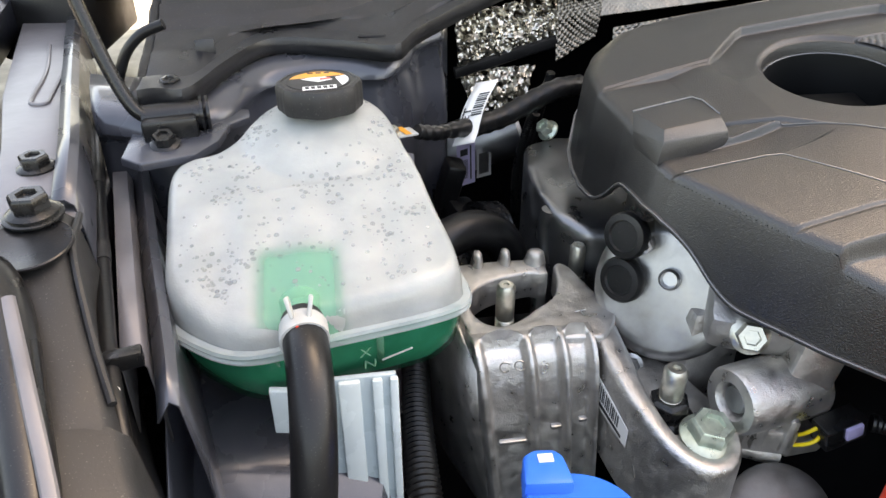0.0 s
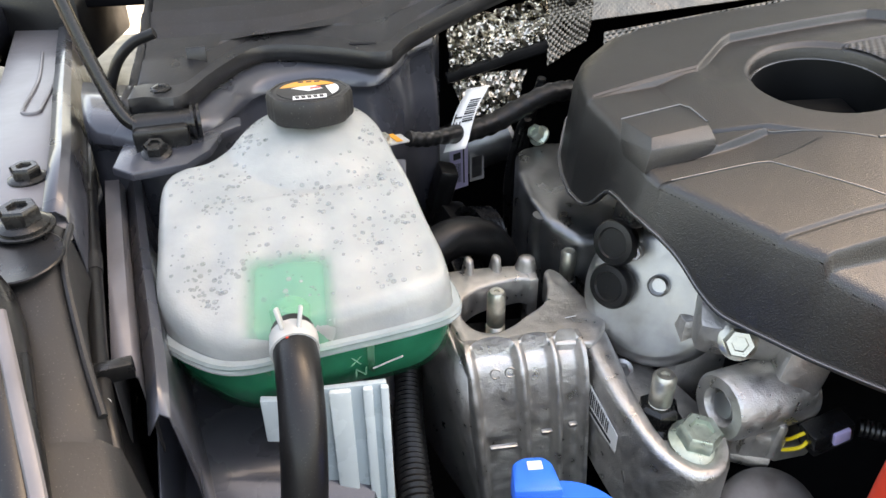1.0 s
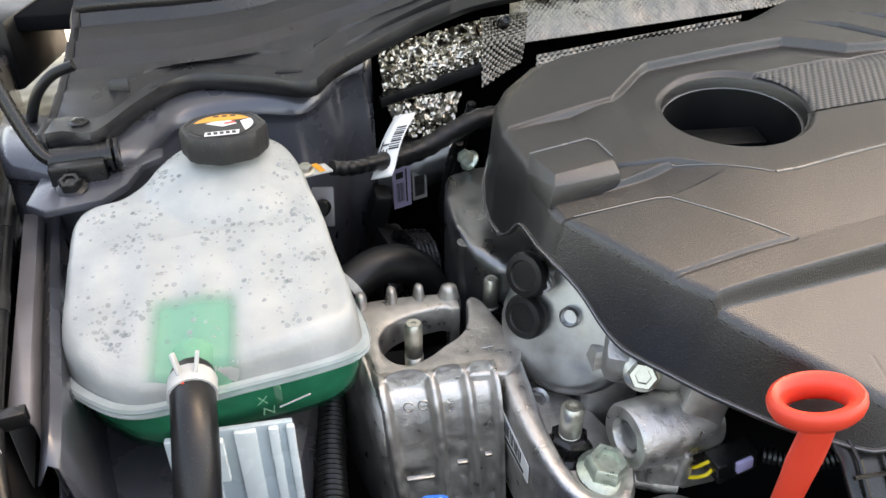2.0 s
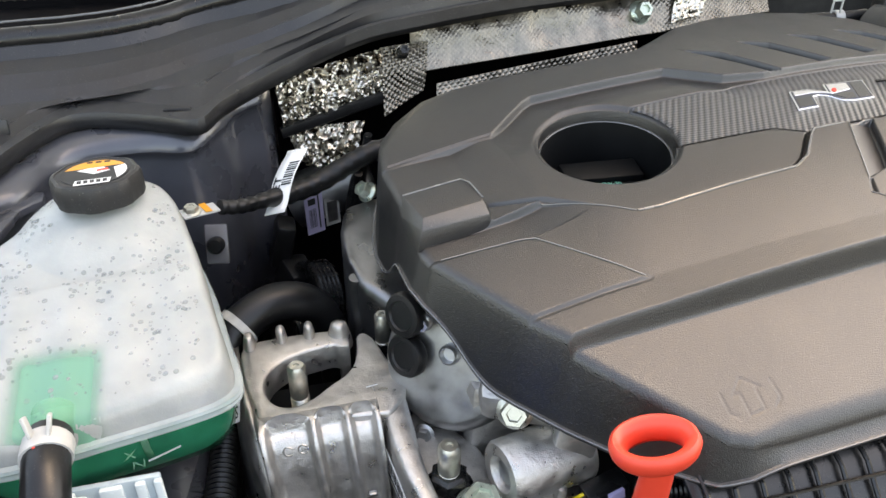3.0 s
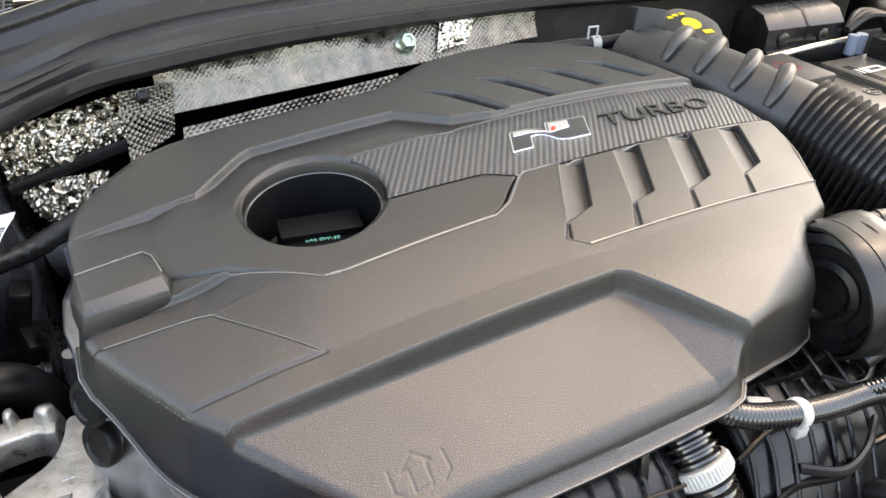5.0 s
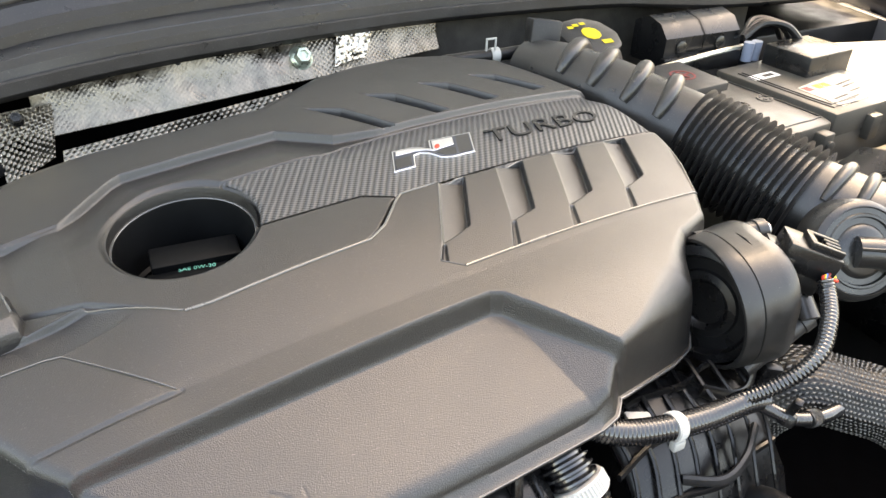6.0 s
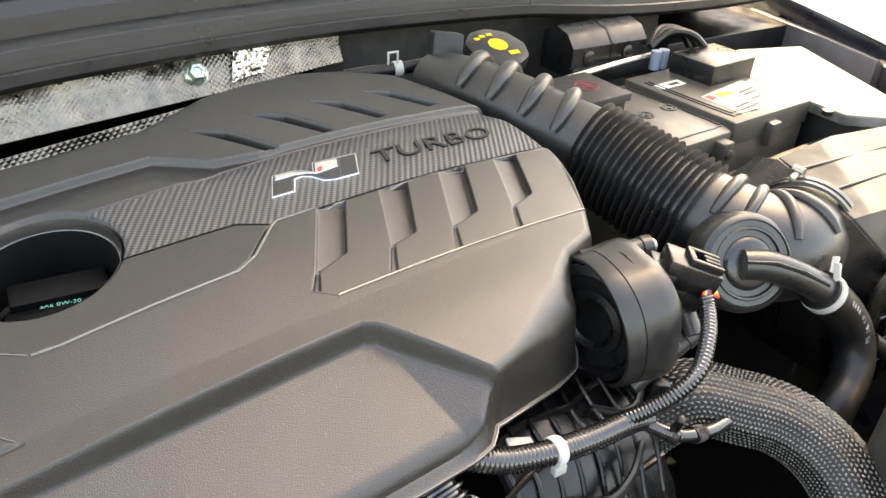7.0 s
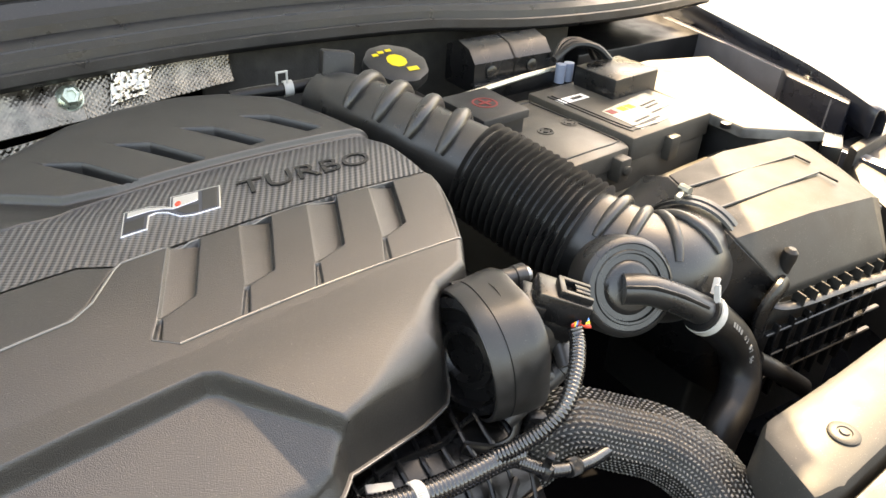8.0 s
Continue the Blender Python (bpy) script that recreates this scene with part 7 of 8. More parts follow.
# ---- actuator motor beside the cover ----
MOTORSKIN = surface("satin_black_plastic", (0.020, 0.0195, 0.019), 0.38, grain=0.00006, grain_size=0.0012, wear=0.15, wear_size=0.01, dust=0.15, spec=0.7)
motor = thing("throttle_motor", (0.75, 0.29, 0.94), "black plastic throttle motor housing with screw bosses", "throttle motor")
M = axis_matrix((0.7140, 0.2960, 1.006), (-0.955, -0.27, 0.08)) @ Matrix.Diagonal((0.94, 0.94, 1.0, 1))
bm = bmesh.new()
drum_c, tail_c = Vector((0.7140, 0.2960, 1.006)), Vector((0.7820, 0.2860, 1.0140))
ax0, up0 = (drum_c - tail_c).normalized(), Vector((0, 0, 1))
side0 = ax0.cross(up0).normalized()
up0 = side0.cross(ax0)
loops = []
for t, r, tall, wide in ((0.0, 0.0500, 1, 1), (0.0, 0.0525, 1, 1), (0.02, 0.0535, 1, 1), (0.20, 0.0535, 1, 1), (0.205, 0.0522, 1, 1), (0.22, 0.0522, 1, 1), (0.225, 0.0532, 1, 1), (0.50, 0.0528, 1, 1), (0.64, 0.0520, 1, 0.98),
                         (0.68, 0.0505, 1, 0.97), (0.695, 0.0470, 1, 0.95), (0.70, 0.0350, 1, 0.95), (0.80, 0.0330, 1, 0.93), (0.97, 0.0320, 1, 0.90), (1.0, 0.0300, 1, 0.88), (1.02, 0.0200, 0.95, 0.8)):
    c = drum_c.lerp(tail_c, t)
    loop = []
    for k in range(60):
        q = 2 * math.pi * k / 60
        # the tail squares off towards its screw bosses
        sq = 1 + 0.13 * min(1, t * 1.4) * abs(math.sin(2 * q)) ** 1.5
        loop.append(c + side0 * (r * wide * sq * math.cos(q)) + up0 * (r * tall * sq * math.sin(q)))
    loops.append(loop)
rings(bm, loops, False, True)
part("housing", bm, MOTORSKIN, motor, "satin black barrel")
bm = bmesh.new()
lathe(bm, [(0.0515, -0.002), (0.0515, 0.003), (0.0440, 0.0045), (0.0415, 0.001), (0.0405, -0.012), (0.0330, -0.013), (0.0315, -0.004), (0.0290, 0.0005), (0.0230, 0.002), (0.0190, -0.001), (0.0150, -0.006), (0.0060, -0.007), (0.0005, -0.007)], M, 56)
part("drum", bm, PLASTIC_SMOOTH, motor, "dished black end cap")
for nm, a, b in (("upper_screw_boss", (0.722, 0.326, 1.044), (0.784, 0.314, 1.047)), ("lower_screw_boss", (0.728, 0.256, 0.966), (0.784, 0.253, 1.001))):
    bm = bmesh.new()
    a, b = Vector(a), Vector(b)
    sweep(bm, [a, a.lerp(b, 0.85), a.lerp(b, 0.86), b], lambda i, t: (0.0085, 0.0085, 0.0098, 0.0098)[i], 16)
    bs = part(nm, bm, MOTORSKIN, motor)
    bm = bmesh.new()
    lathe(bm, [(0.0062, 0.0), (0.0062, 0.004), (0.0048, 0.0055), (0.0005, 0.0055)], axis_matrix(b, b - a), 18)
    part("screw_head", bm, ALU, bs, "bright screw head")
bm = bmesh.new()
sweep(bm, spline([(0.776, 0.245, 1.006), (0.780, 0.262, 1.018), (0.786, 0.275, 1.020)], 5), 0.0085, 10, 0.7)
part("web", bm, MOTORSKIN, motor)
# plates that carry the bosses at the end of the barrel, and the mould line over it
for a, b, w in (((0.748, 0.300, 1.046), (0.762, 0.322, 1.042), 0.016), ((0.752, 0.262, 1.000), (0.772, 0.254, 0.992), 0.018)):
    bm = bmesh.new()
    sweep(bm, spline([a, Vector(a).lerp(Vector(b), 0.5) + Vector((0, 0, 0.002)), b], 5), w * 0.5, 12, 0.7)
    part("boss_plate", bm, MOTORSKIN, motor)
bm = bmesh.new()
mc = drum_c.lerp(tail_c, 0.34)
sweep(bm, [mc + ax0 * 0.006 * math.sin(3 * q) + side0 * (0.0531 * math.cos(q)) + up0 * (0.0531 * math.sin(q)) for q in [radians(20 + 85 * k / 24) for k in range(25)]], 0.0007, 6)
part("mould_line", bm, RUBBER, motor, "dark joint line across the barrel")
bm = bmesh.new()
sweep(bm, spline([(0.690, 0.258, 0.955), (0.715, 0.246, 0.950), (0.735, 0.250, 0.955), (0.748, 0.266, 0.985), (0.752, 0.280, 1.015)], 8), 0.0030, 8, 2.4)
part("bent_flange", bm, PLASTIC_SMOOTH, motor)
bm = bmesh.new()
box(bm, (0.016, 0.010, 0.045), pose(0.752, 0.252, 0.945, 10, 10, -25), 0.003)
part("leg", bm, PLASTIC_SMOOTH, motor)
mplug = thing("motor_plug", (0.785, 0.27, 1.04), "black electrical plug with red, blue and yellow wires", "connector")
bm = bmesh.new()
R = Matrix.Rotation(radians(-38), 4, "Z") @ Matrix.Rotation(radians(16), 4, "Y") @ Matrix.Rotation(radians(-3), 4, "X")
M = Matrix.Translation((0.7800, 0.2690, 1.0480)) @ R
box(bm, (0.042, 0.031, 0.022), M @ Matrix.Translation((0.0, 0.0, 0.002)), 0.0018)
box(bm, (0.026, 0.027, 0.018), M @ Matrix.Translation((0.004, 0.0, -0.0150)), 0.0025)
part("housing", bm, PLASTIC_SMOOTH, mplug)
bm = bmesh.new()
for dx, dy, sx, sy in ((0.007, 0.0095, 0.026, 0.004), (0.007, -0.0095, 0.026, 0.004), (-0.004, 0.0, 0.005, 0.020), (0.012, 0.0, 0.012, 0.010)):
    box(bm, (sx, sy, 0.006), M @ Matrix.Translation((dx, dy, 0.0150)), 0.0008)
lat = part("latch", bm, PLASTIC_SMOOTH, mplug)
bm = bmesh.new()
box(bm, (0.012, 0.003, 0.001), M @ Matrix.Translation((0.012, 0.0, 0.0183)), 0.0004, 1)
part("latch_slot", bm, PLASTIC_DULL, lat, "grey edge of the latch slot", smooth=0)
bm = bmesh.new()
box(bm, (0.018, 0.034, 0.016), M @ Matrix.Translation((-0.020, 0.0, -0.006)), 0.002)
part("collar", bm, PLASTIC_SMOOTH, mplug)
for k, (col, nm) in enumerate(((RED, "red_wire"), (YELLOW, "yellow_wire"), (surface("blue_wire_skin", (0.03, 0.18, 0.60), 0.4), "blue_wire"), (REDPAINT, "dark_red_wire"))):
    bm = bmesh.new()
    p0 = M @ Vector((0.019, -0.008 + 0.005 * k, -0.003))
    sweep(bm, spline([p0, p0 + Vector((0.004, -0.006, -0.004)), Vector((0.776 + 0.002 * k, 0.247, 1.045)), Vector((0.775, 0.2445, 1.040))], 5), 0.0013, 6)
    part(nm, bm, col, mplug)

# ---- big sleeved hose ----
def braid():
    m, nt, b = shader("woven_sleeve")
    n, l = nt.nodes, nt.links
    b.inputs["Base Color"].default_value = (0.035, 0.035, 0.037, 1)
    b.inputs["Roughness"].default_value = 0.40
    b.inputs["Specular IOR Level"].default_value = 0.45
    co = n.new("ShaderNodeTexCoord")
    no = n.new("ShaderNodeTexNoise")
    no.inputs["Scale"].default_value = 160
    l.new(co.outputs["Object"], no.inputs["Vector"])
    rp = n.new("ShaderNodeValToRGB")
    rp.color_ramp.elements[0].color = (0.002, 0.002, 0.0021, 1)
    rp.color_ramp.elements[1].color = (0.006, 0.006, 0.0058, 1)
    l.new(no.outputs[0], rp.inputs[0])
    l.new(rp.outputs[0], b.inputs["Base Color"])
    return m


def woven(name, points, radius, flat, material, label):
    """A woven sleeve: strands stand proud in raised rows along the tube, broken up along the run."""
    line = resample(spline(points, 12), 0.0010)
    b = bmesh.new()
    seg, n = 192, len(line)
    side, loops = None, []
    for i, p in enumerate(line):
        t = (line[min(i + 1, n - 1)] - line[max(i - 1, 0)]).normalized()
        if side is None:
            side = t.cross(Vector((0, 0, 1))).normalized()
        else:
            side = (side - t * side.dot(t)).normalized()
        top = side.cross(t)
        row = []
        for k in range(seg):
            a = 2 * math.pi * k / seg
            lane, u = divmod(k, 4)
            slant = 0.22 * u * (1 if lane % 2 else -1)
            knit = 0.5 + 0.5 * math.sin(2 * math.pi * (i / 3.2 + slant))
            r = radius + 0.0012 * (0.1, 0.9, 1.0, 0.9)[u] * knit + 0.0008 * math.sin(9 * a)
            row.append(p + side * (r * math.cos(a)) + top * (r * flat * math.sin(a)))
        loops.append(row)
    rings(b, loops)
    ob = thing(name, line[0], label, "sleeved hose")
    part("woven_sleeve", b, material, ob, smooth=80)
    b = bmesh.new()
    sweep(b, line[::8], radius * 0.86, 20, flat)
    part("hose", b, RUBBER, ob)
    # pale threads: short slanted stitches on the back of each raised row
    verts, faces = [], []
    for lane in range(48):
        for i in range(2 + (lane % 2) * 2, n - 4, 4):
            k0 = 4 * lane + 1
            quad = [loops[i][k0], loops[i + 2][k0], loops[i + 3][k0 + 2], loops[i + 1][k0 + 2]]
            if lane % 2:
                quad = [loops[i + 1][k0], loops[i + 3][k0], loops[i + 2][k0 + 2], loops[i][k0 + 2]]
            mid = sum(quad, Vector()) / 4
            out = (mid - line[i + 1]).normalized()
            base = len(verts)
            verts += [q + out * 0.0002 for q in quad] + [mid + out * 0.0011]
            faces += [(base + e, base + (e + 1) % 4, base + 4) for e in range(4)]
    me = bpy.data.meshes.new("threads")
    me.from_pydata([v - ORIGIN[ob] for v in verts], [], faces)
    me.materials.append(surface("grey_thread", (0.17, 0.165, 0.155), 0.5, wear=0.4, wear_size=0.01))
    th = new("threads", me)
    th.parent = ob
    tagged(th, "pale grey stitched threads", kind="stuff")


woven("sleeved_hose", [(0.762, 0.268, 0.895), (0.780, 0.260, 0.916), (0.800, 0.250, 0.928), (0.830, 0.228, 0.922), (0.856, 0.203, 0.917), (0.872, 0.172, 0.906), (0.875, 0.138, 0.888), (0.866, 0.100, 0.856), (0.850, 0.066, 0.810)], 0.0325, 0.85, braid(), "thick black woven-sleeved hose curving to the radiator")

# ---- intake duct ----
DUCT = surface("duct_plastic", (0.012, 0.012, 0.0118), 0.34, grain=0.00012, grain_size=0.0014, wear=0.15, dust=0.25, sheen=0.05, spec=0.8)
duct = thing("intake_duct", (0.88, 0.45, 0.96), "black plastic air intake duct with bellows and moulded ribs", "intake duct")
path = [(0.802, 0.690, 1.060), (0.812, 0.640, 1.066), (0.832, 0.580, 1.062), (0.852, 0.530, 1.052), (0.872, 0.485, 1.043), (0.896, 0.420, 1.026), (0.915, 0.365, 1.012), (0.935, 0.320, 1.003), (0.965, 0.305, 1.000), (1.005, 0.318, 1.000)]
line = resample(spline(path, 12), 0.0016)
cum = len(line)
cut = lambda a, b: line[int(a * (cum - 1)):int(b * (cum - 1)) + 1]
bm = bmesh.new()
rear = cut(0.0, 0.46)
sweep(bm, rear, lambda i, t: 0.036 + 0.008 * t, 40)
part("rear_pipe", bm, DUCT, duct)
for k, s in enumerate((0.14, 0.22, 0.30, 0.38)):
    q = line[int(s * (cum - 1))]
    tan = (line[int(s * (cum - 1)) + 2] - q).normalized()
    sd = tan.cross(Vector((0, 0, 1))).normalized()
    up = sd.cross(tan)
    r = 0.036 + 0.008 * s / 0.46 + 0.0015
    arcp = [q + sd * (r * math.cos(a)) + up * (r * math.sin(a)) + tan * 0.006 * math.sin(a * 2) for a in [radians(28 + 124 * i / 14) for i in range(15)]]
    bm = bmesh.new()
    sweep(bm, arcp, lambda i, t: 0.0088 * math.sin(math.pi * (0.10 + 0.80 * t)) ** 0.5, 14)
    part("moulded_rib", bm, DUCT, duct)
bm = bmesh.new()
bel = resample(cut(0.45, 0.72), 0.0010)
sweep(bm, bel, lambda i, t: 0.0400 + 0.004 * t + 0.0122 * max(0.0, math.cos(2 * math.pi * i / 8.0)) ** 0.55, 56)
part("bellows", bm, DUCT, duct, "ribbed rubber bellows", smooth=70)
bm = bmesh.new()
front = cut(0.71, 1.0)
sweep(bm, front, lambda i, t: 0.047 + 0.004 * math.sin(math.pi * t), 44)
part("elbow", bm, DUCT, duct)
for s in (0.76, 0.81, 0.87, 0.92):
    q = line[int(s * (cum - 1))]
    tan = (line[int(s * (cum - 1)) + 2] - q).normalized()
    sd = tan.cross(Vector((0, 0, 1))).normalized()
    up = sd.cross(tan)
    arcp = [q + sd * (0.0505 * math.cos(a)) + up * (0.0505 * math.sin(a)) for a in [radians(40 + 95 * i / 14) for i in range(15)]]
    bm = bmesh.new()
    sweep(bm, arcp, lambda i, t: 0.0062 * math.sin(math.pi * (0.12 + 0.76 * t)) ** 0.5, 10)
    part("moulded_rib", bm, DUCT, duct)
bm = bmesh.new()
lathe(bm, [(0.0515, -0.006), (0.054, -0.005), (0.054, 0.0), (0.0525, 0.001), (0.0525, 0.004), (0.054, 0.005), (0.054, 0.012), (0.050, 0.013)], axis_matrix((1.002, 0.317, 1.000), (0.95, 0.30, 0.0)), 48, False)
part("clamp_ring", bm, PLASTIC_SMOOTH, duct)
bm = bmesh.new()
box(bm, (0.020, 0.006, 0.006), pose(1.000, 0.338, 1.052, 0, 0, 20), 0.0015)
lathe(bm, [(0.004, -0.006), (0.004, 0.006)], pose(1.008, 0.340, 1.056, 90, 0, 0), 8)
part("clamp_screw", bm, ZINC, duct, "small steel clamp screw")
# branch disc and spout
bm = bmesh.new()
M = axis_matrix((0.882, 0.286, 1.017), (-0.30, -0.80, 0.45))
lathe(bm, [(0.043, -0.030), (0.0450, -0.028), (0.0450, -0.006), (0.0435, -0.003), (0.0435, 0.000), (0.0400, 0.004), (0.0385, 0.0045), (0.0375, 0.0030), (0.0330, 0.0030), (0.0320, 0.0042), (0.0300, 0.0042), (0.0290, 0.0018), (0.0240, 0.0018), (0.0225, 0.0040), (0.0190, 0.006), (0.0005, 0.006)], M, 56)
part("branch_disc", bm, DUCT, duct)
bm = bmesh.new()
sweep(bm, spline([(0.872, 0.284, 1.020), (0.890, 0.272, 1.020), (0.912, 0.258, 1.012), (0.940, 0.242, 0.996)], 6), 0.0135, 18)
part("branch_spout", bm, DUCT, duct)
bm = bmesh.new()
sweep(bm, [Vector((0.866, 0.276, 1.028)), Vector((0.886, 0.262, 1.029)), Vector((0.908, 0.248, 1.021)), Vector((0.930, 0.236, 1.008))], 0.0012, 6, 2)
part("spout_rib", bm, DUCT, duct)
bm = bmesh.new()
sweep(bm, [Vector((0.868, 0.325, 1.036)), Vector((0.905, 0.310, 1.043))], 0.0016, 6)
part("mould_line", bm, DUCT, duct)
# breather hose at its end
vent = thing("breather_elbow", (0.96, 0.21, 0.90), "black rubber breather elbow with pale printed code and clamp", "hose")
bm = bmesh.new()
hp = spline([(0.9340, 0.2450, 0.9980), (0.9500, 0.2400, 0.9850), (0.9690, 0.2340, 0.9670), (0.9830, 0.2270, 0.9460), (0.9830, 0.2160, 0.9230), (0.9660, 0.2060, 0.9060), (0.9420, 0.1980, 0.8900), (0.920, 0.190, 0.850)], 8)
sweep(bm, hp, 0.0182, 22)
part("hose", bm, RUBBER, vent)
bm = bmesh.new()
sweep(bm, [Vector((0.9370, 0.2440, 0.9960)), Vector((0.9425, 0.2422, 0.9915))], 0.0195, 24)
cl = part("spring_clamp", bm, CLAMPWHITE, vent, "pale steel spring clamp")
for d in (-0.004, 0.005):
    bm = bmesh.new()
    box(bm, (0.003, 0.006, 0.017), Matrix.Translation((0.948 + d, 0.2440 + d, 1.0150)) @ pose(0, 0, 0, -25, 30 + d * 3000, 0), 0.0008, 1)
    part("clamp_ear", bm, CLAMPWHITE, cl)
PRINT = surface("faded_print", (0.20, 0.20, 0.195), 0.55)
for k, ch in enumerate("---- 02 17 56"):
    if ch == " ":
        continue
    i = 9 + 1.35 * k
    q, q2 = hp[int(i)].lerp(hp[int(i) + 1], i % 1), hp[int(i) + 2]
    ex = (q2 - q).normalized()
    out = Vector((-0.3, -0.6, 0.7))
    out = (out - ex * out.dot(ex)).normalized()
    ey = out.cross(ex)
    bm = letters(ch, 0.0027, 0.0046, 0.0003)
    bmesh.ops.transform(bm, matrix=Matrix.Translation(q + out * 0.0181 - ey * 0.003) @ Matrix(((ex.x, ey.x, out.x, 0), (ex.y, ey.y, out.y, 0), (ex.z, ey.z, out.z, 0), (0, 0, 0, 1))), verts=bm.verts)
    part("printed_digit", bm, PRINT, vent, smooth=0)

# ---- air filter box ----
AIRBOX = surface("airbox_plastic", (0.020, 0.0195, 0.018), 0.50, spec=0.35, grain=0.0001, grain_size=0.0012, wear=0.12, dust=0.3)
airbox = thing("air_filter_box", (1.12, 0.30, 0.86), "black plastic air filter box with grooved lid in the sun", "air filter box")
bm = bmesh.new()
top = [Vector(p) for p in ((1.0355, 0.381, 1.0455), (1.0375, 0.382, 1.046), (1.130, 0.388, 1.050), (1.250, 0.384, 1.044), (1.262, 0.372, 1.040))]
crs = [Vector(p) for p in ((1.000, 0.271, 1.038), (1.003, 0.271, 1.0385), (1.115, 0.266, 1.037), (1.215, 0.258, 1.032), (1.228, 0.256, 1.028))]
frt = [Vector(p) for p in ((1.038, 0.233, 0.992), (1.042, 0.233, 0.9925), (1.120, 0.228, 0.992), (1.200, 0.222, 0.990), (1.212, 0.224, 0.988))]
low = [p + Vector((0, -0.004, -0.008)) for p in frt]
back = [p + Vector((0, 0.006, -0.06)) for p in top]
rings(bm, [back, [p + Vector((0, 0.004, -0.006)) for p in top], top, [a.lerp(b, 0.5) + Vector((0, 0, 0.002)) for a, b in zip(top, crs)], [a.lerp(b, 0.97) for a, b in zip(top, crs)], crs, [a.lerp(b, 0.06) for a, b in zip(crs, frt)], frt, low], closed=False)
lid = part("lid", bm, AIRBOX, airbox, "grooved lid", smooth=35)
mod = lid.modifiers.new("thickness", "SOLIDIFY")
mod.thickness = 0.003
# raised black strips stand in for the shade in the lid's grooves
for run in ([(1.029, 0.3526, 1.0435), (1.2059, 0.3479, 1.0418), (1.2075, 0.3288, 1.0404)], [(1.0188, 0.311, 1.0407), (1.1958, 0.3108, 1.0393), (1.1963, 0.2882, 1.0377)]):
    bm = bmesh.new()
    sweep(bm, [Vector(p) + Vector((0, 0, 0.0034)) for p in run], 0.0016, 6, 0.8)
    part("lid_groove_shade", bm, RUBBER, lid)
bm = bmesh.new()
loops = []
for p0, p1 in zip([Vector((1.018, 0.397, 1.0440)), Vector((1.0350, 0.3805, 1.0453)), Vector((1.0245, 0.3480, 1.0435)), Vector((0.9995, 0.2715, 1.0378)), Vector((1.0380, 0.233, 0.9915))], [Vector((0.962, 0.405, 1.010)), Vector((0.965, 0.380, 1.008)), Vector((0.966, 0.345, 1.004)), Vector((0.978, 0.270, 0.995)), Vector((1.030, 0.232, 0.962))]):
    loops.append([p0, p0.lerp(p1, 0.03), p1, p1 + Vector((0.01, 0, -0.12))])
rings(bm, loops, closed=False)
sidew = part("side_wall", bm, PLASTIC_SMOOTH, airbox, smooth=35)
mod = sidew.modifiers.new("thickness", "SOLIDIFY")
mod.thickness = 0.003
bm = bmesh.new()
prism(bm, [(1.000, 0.386), (0.998, 0.272), (1.040, 0.238), (1.200, 0.226), (1.222, 0.256), (1.256, 0.376)], 0.80, 0.972, 0.004)
part("lower_body", bm, PLASTIC, airbox)
bm = bmesh.new()
sweep(bm, spline([(1.030, 0.240, 0.975), (1.050, 0.226, 0.973), (1.130, 0.216, 0.972), (1.215, 0.208, 0.970), (1.235, 0.235, 0.972), (1.262, 0.36, 0.975)], 6), 0.0060, 8, 0.5)
part("rim_flange", bm, PLASTIC, airbox)
for k in range(9):
    bm = bmesh.new()
    x = 1.060 + 0.0185 * k
    y = 0.2285 - 0.006 * k / 8
    box(bm, (0.0022, 0.014, 0.012), pose(x, y - 0.004, 0.979, 0, 0, -8), 0.0005, 1)
    part("rim_rib", bm, AIRBOX, airbox, smooth=0)
for k in range(8):
    bm = bmesh.new()
    x = 1.040 + 0.024 * k
    box(bm, (0.003, 0.008, 0.10), pose(x, 0.226 - 0.006 * k / 8, 0.905, 0, 0, -8), 0.001, 1)
    part("body_rib", bm, PLASTIC_SMOOTH, airbox, smooth=0)
for k in range(3):
    bm = bmesh.new()
    box(bm, (0.20, 0.006, 0.004), pose(1.125, 0.221, 0.945 - 0.03 * k, 0, 0, -4), 0.001, 1)
    part("body_rib", bm, PLASTIC_SMOOTH, airbox, smooth=0)
bm = bmesh.new()
lathe(bm, [(0.012, -0.05), (0.010, 0.0), (0.009, 0.012), (0.0095, 0.020), (0.0105, 0.026), (0.0095, 0.033), (0.005, 0.036), (0.0005, 0.036)], pose(1.052, 0.246, 0.990, 4, 4, 0) @ Matrix.Diagonal((0.72, 0.72, 1.0, 1)), 20)
single("filler_neck", bm, RUBBER, "black rubber capped neck in front of the air box", "filler neck")
bm = bmesh.new()
sweep(bm, spline([(1.018, 0.232, 0.945), (1.016, 0.232, 0.975), (1.028, 0.232, 0.992), (1.044, 0.236, 0.995)], 6), 0.0060, 10, 1.6)
single("neck_bracket", bm, PLASTIC_SMOOTH, "curved black bracket beside the filler neck", "bracket")
bm = bmesh.new()
sweep(bm, spline([(0.996, 0.215, 0.938), (1.006, 0.211, 0.931), (1.027, 0.203, 0.917), (1.068, 0.195, 0.886)], 5), 0.0095, 16)
single("coolant_stub", bm, RUBBER, "black coolant hose stub below the air box", "hose")

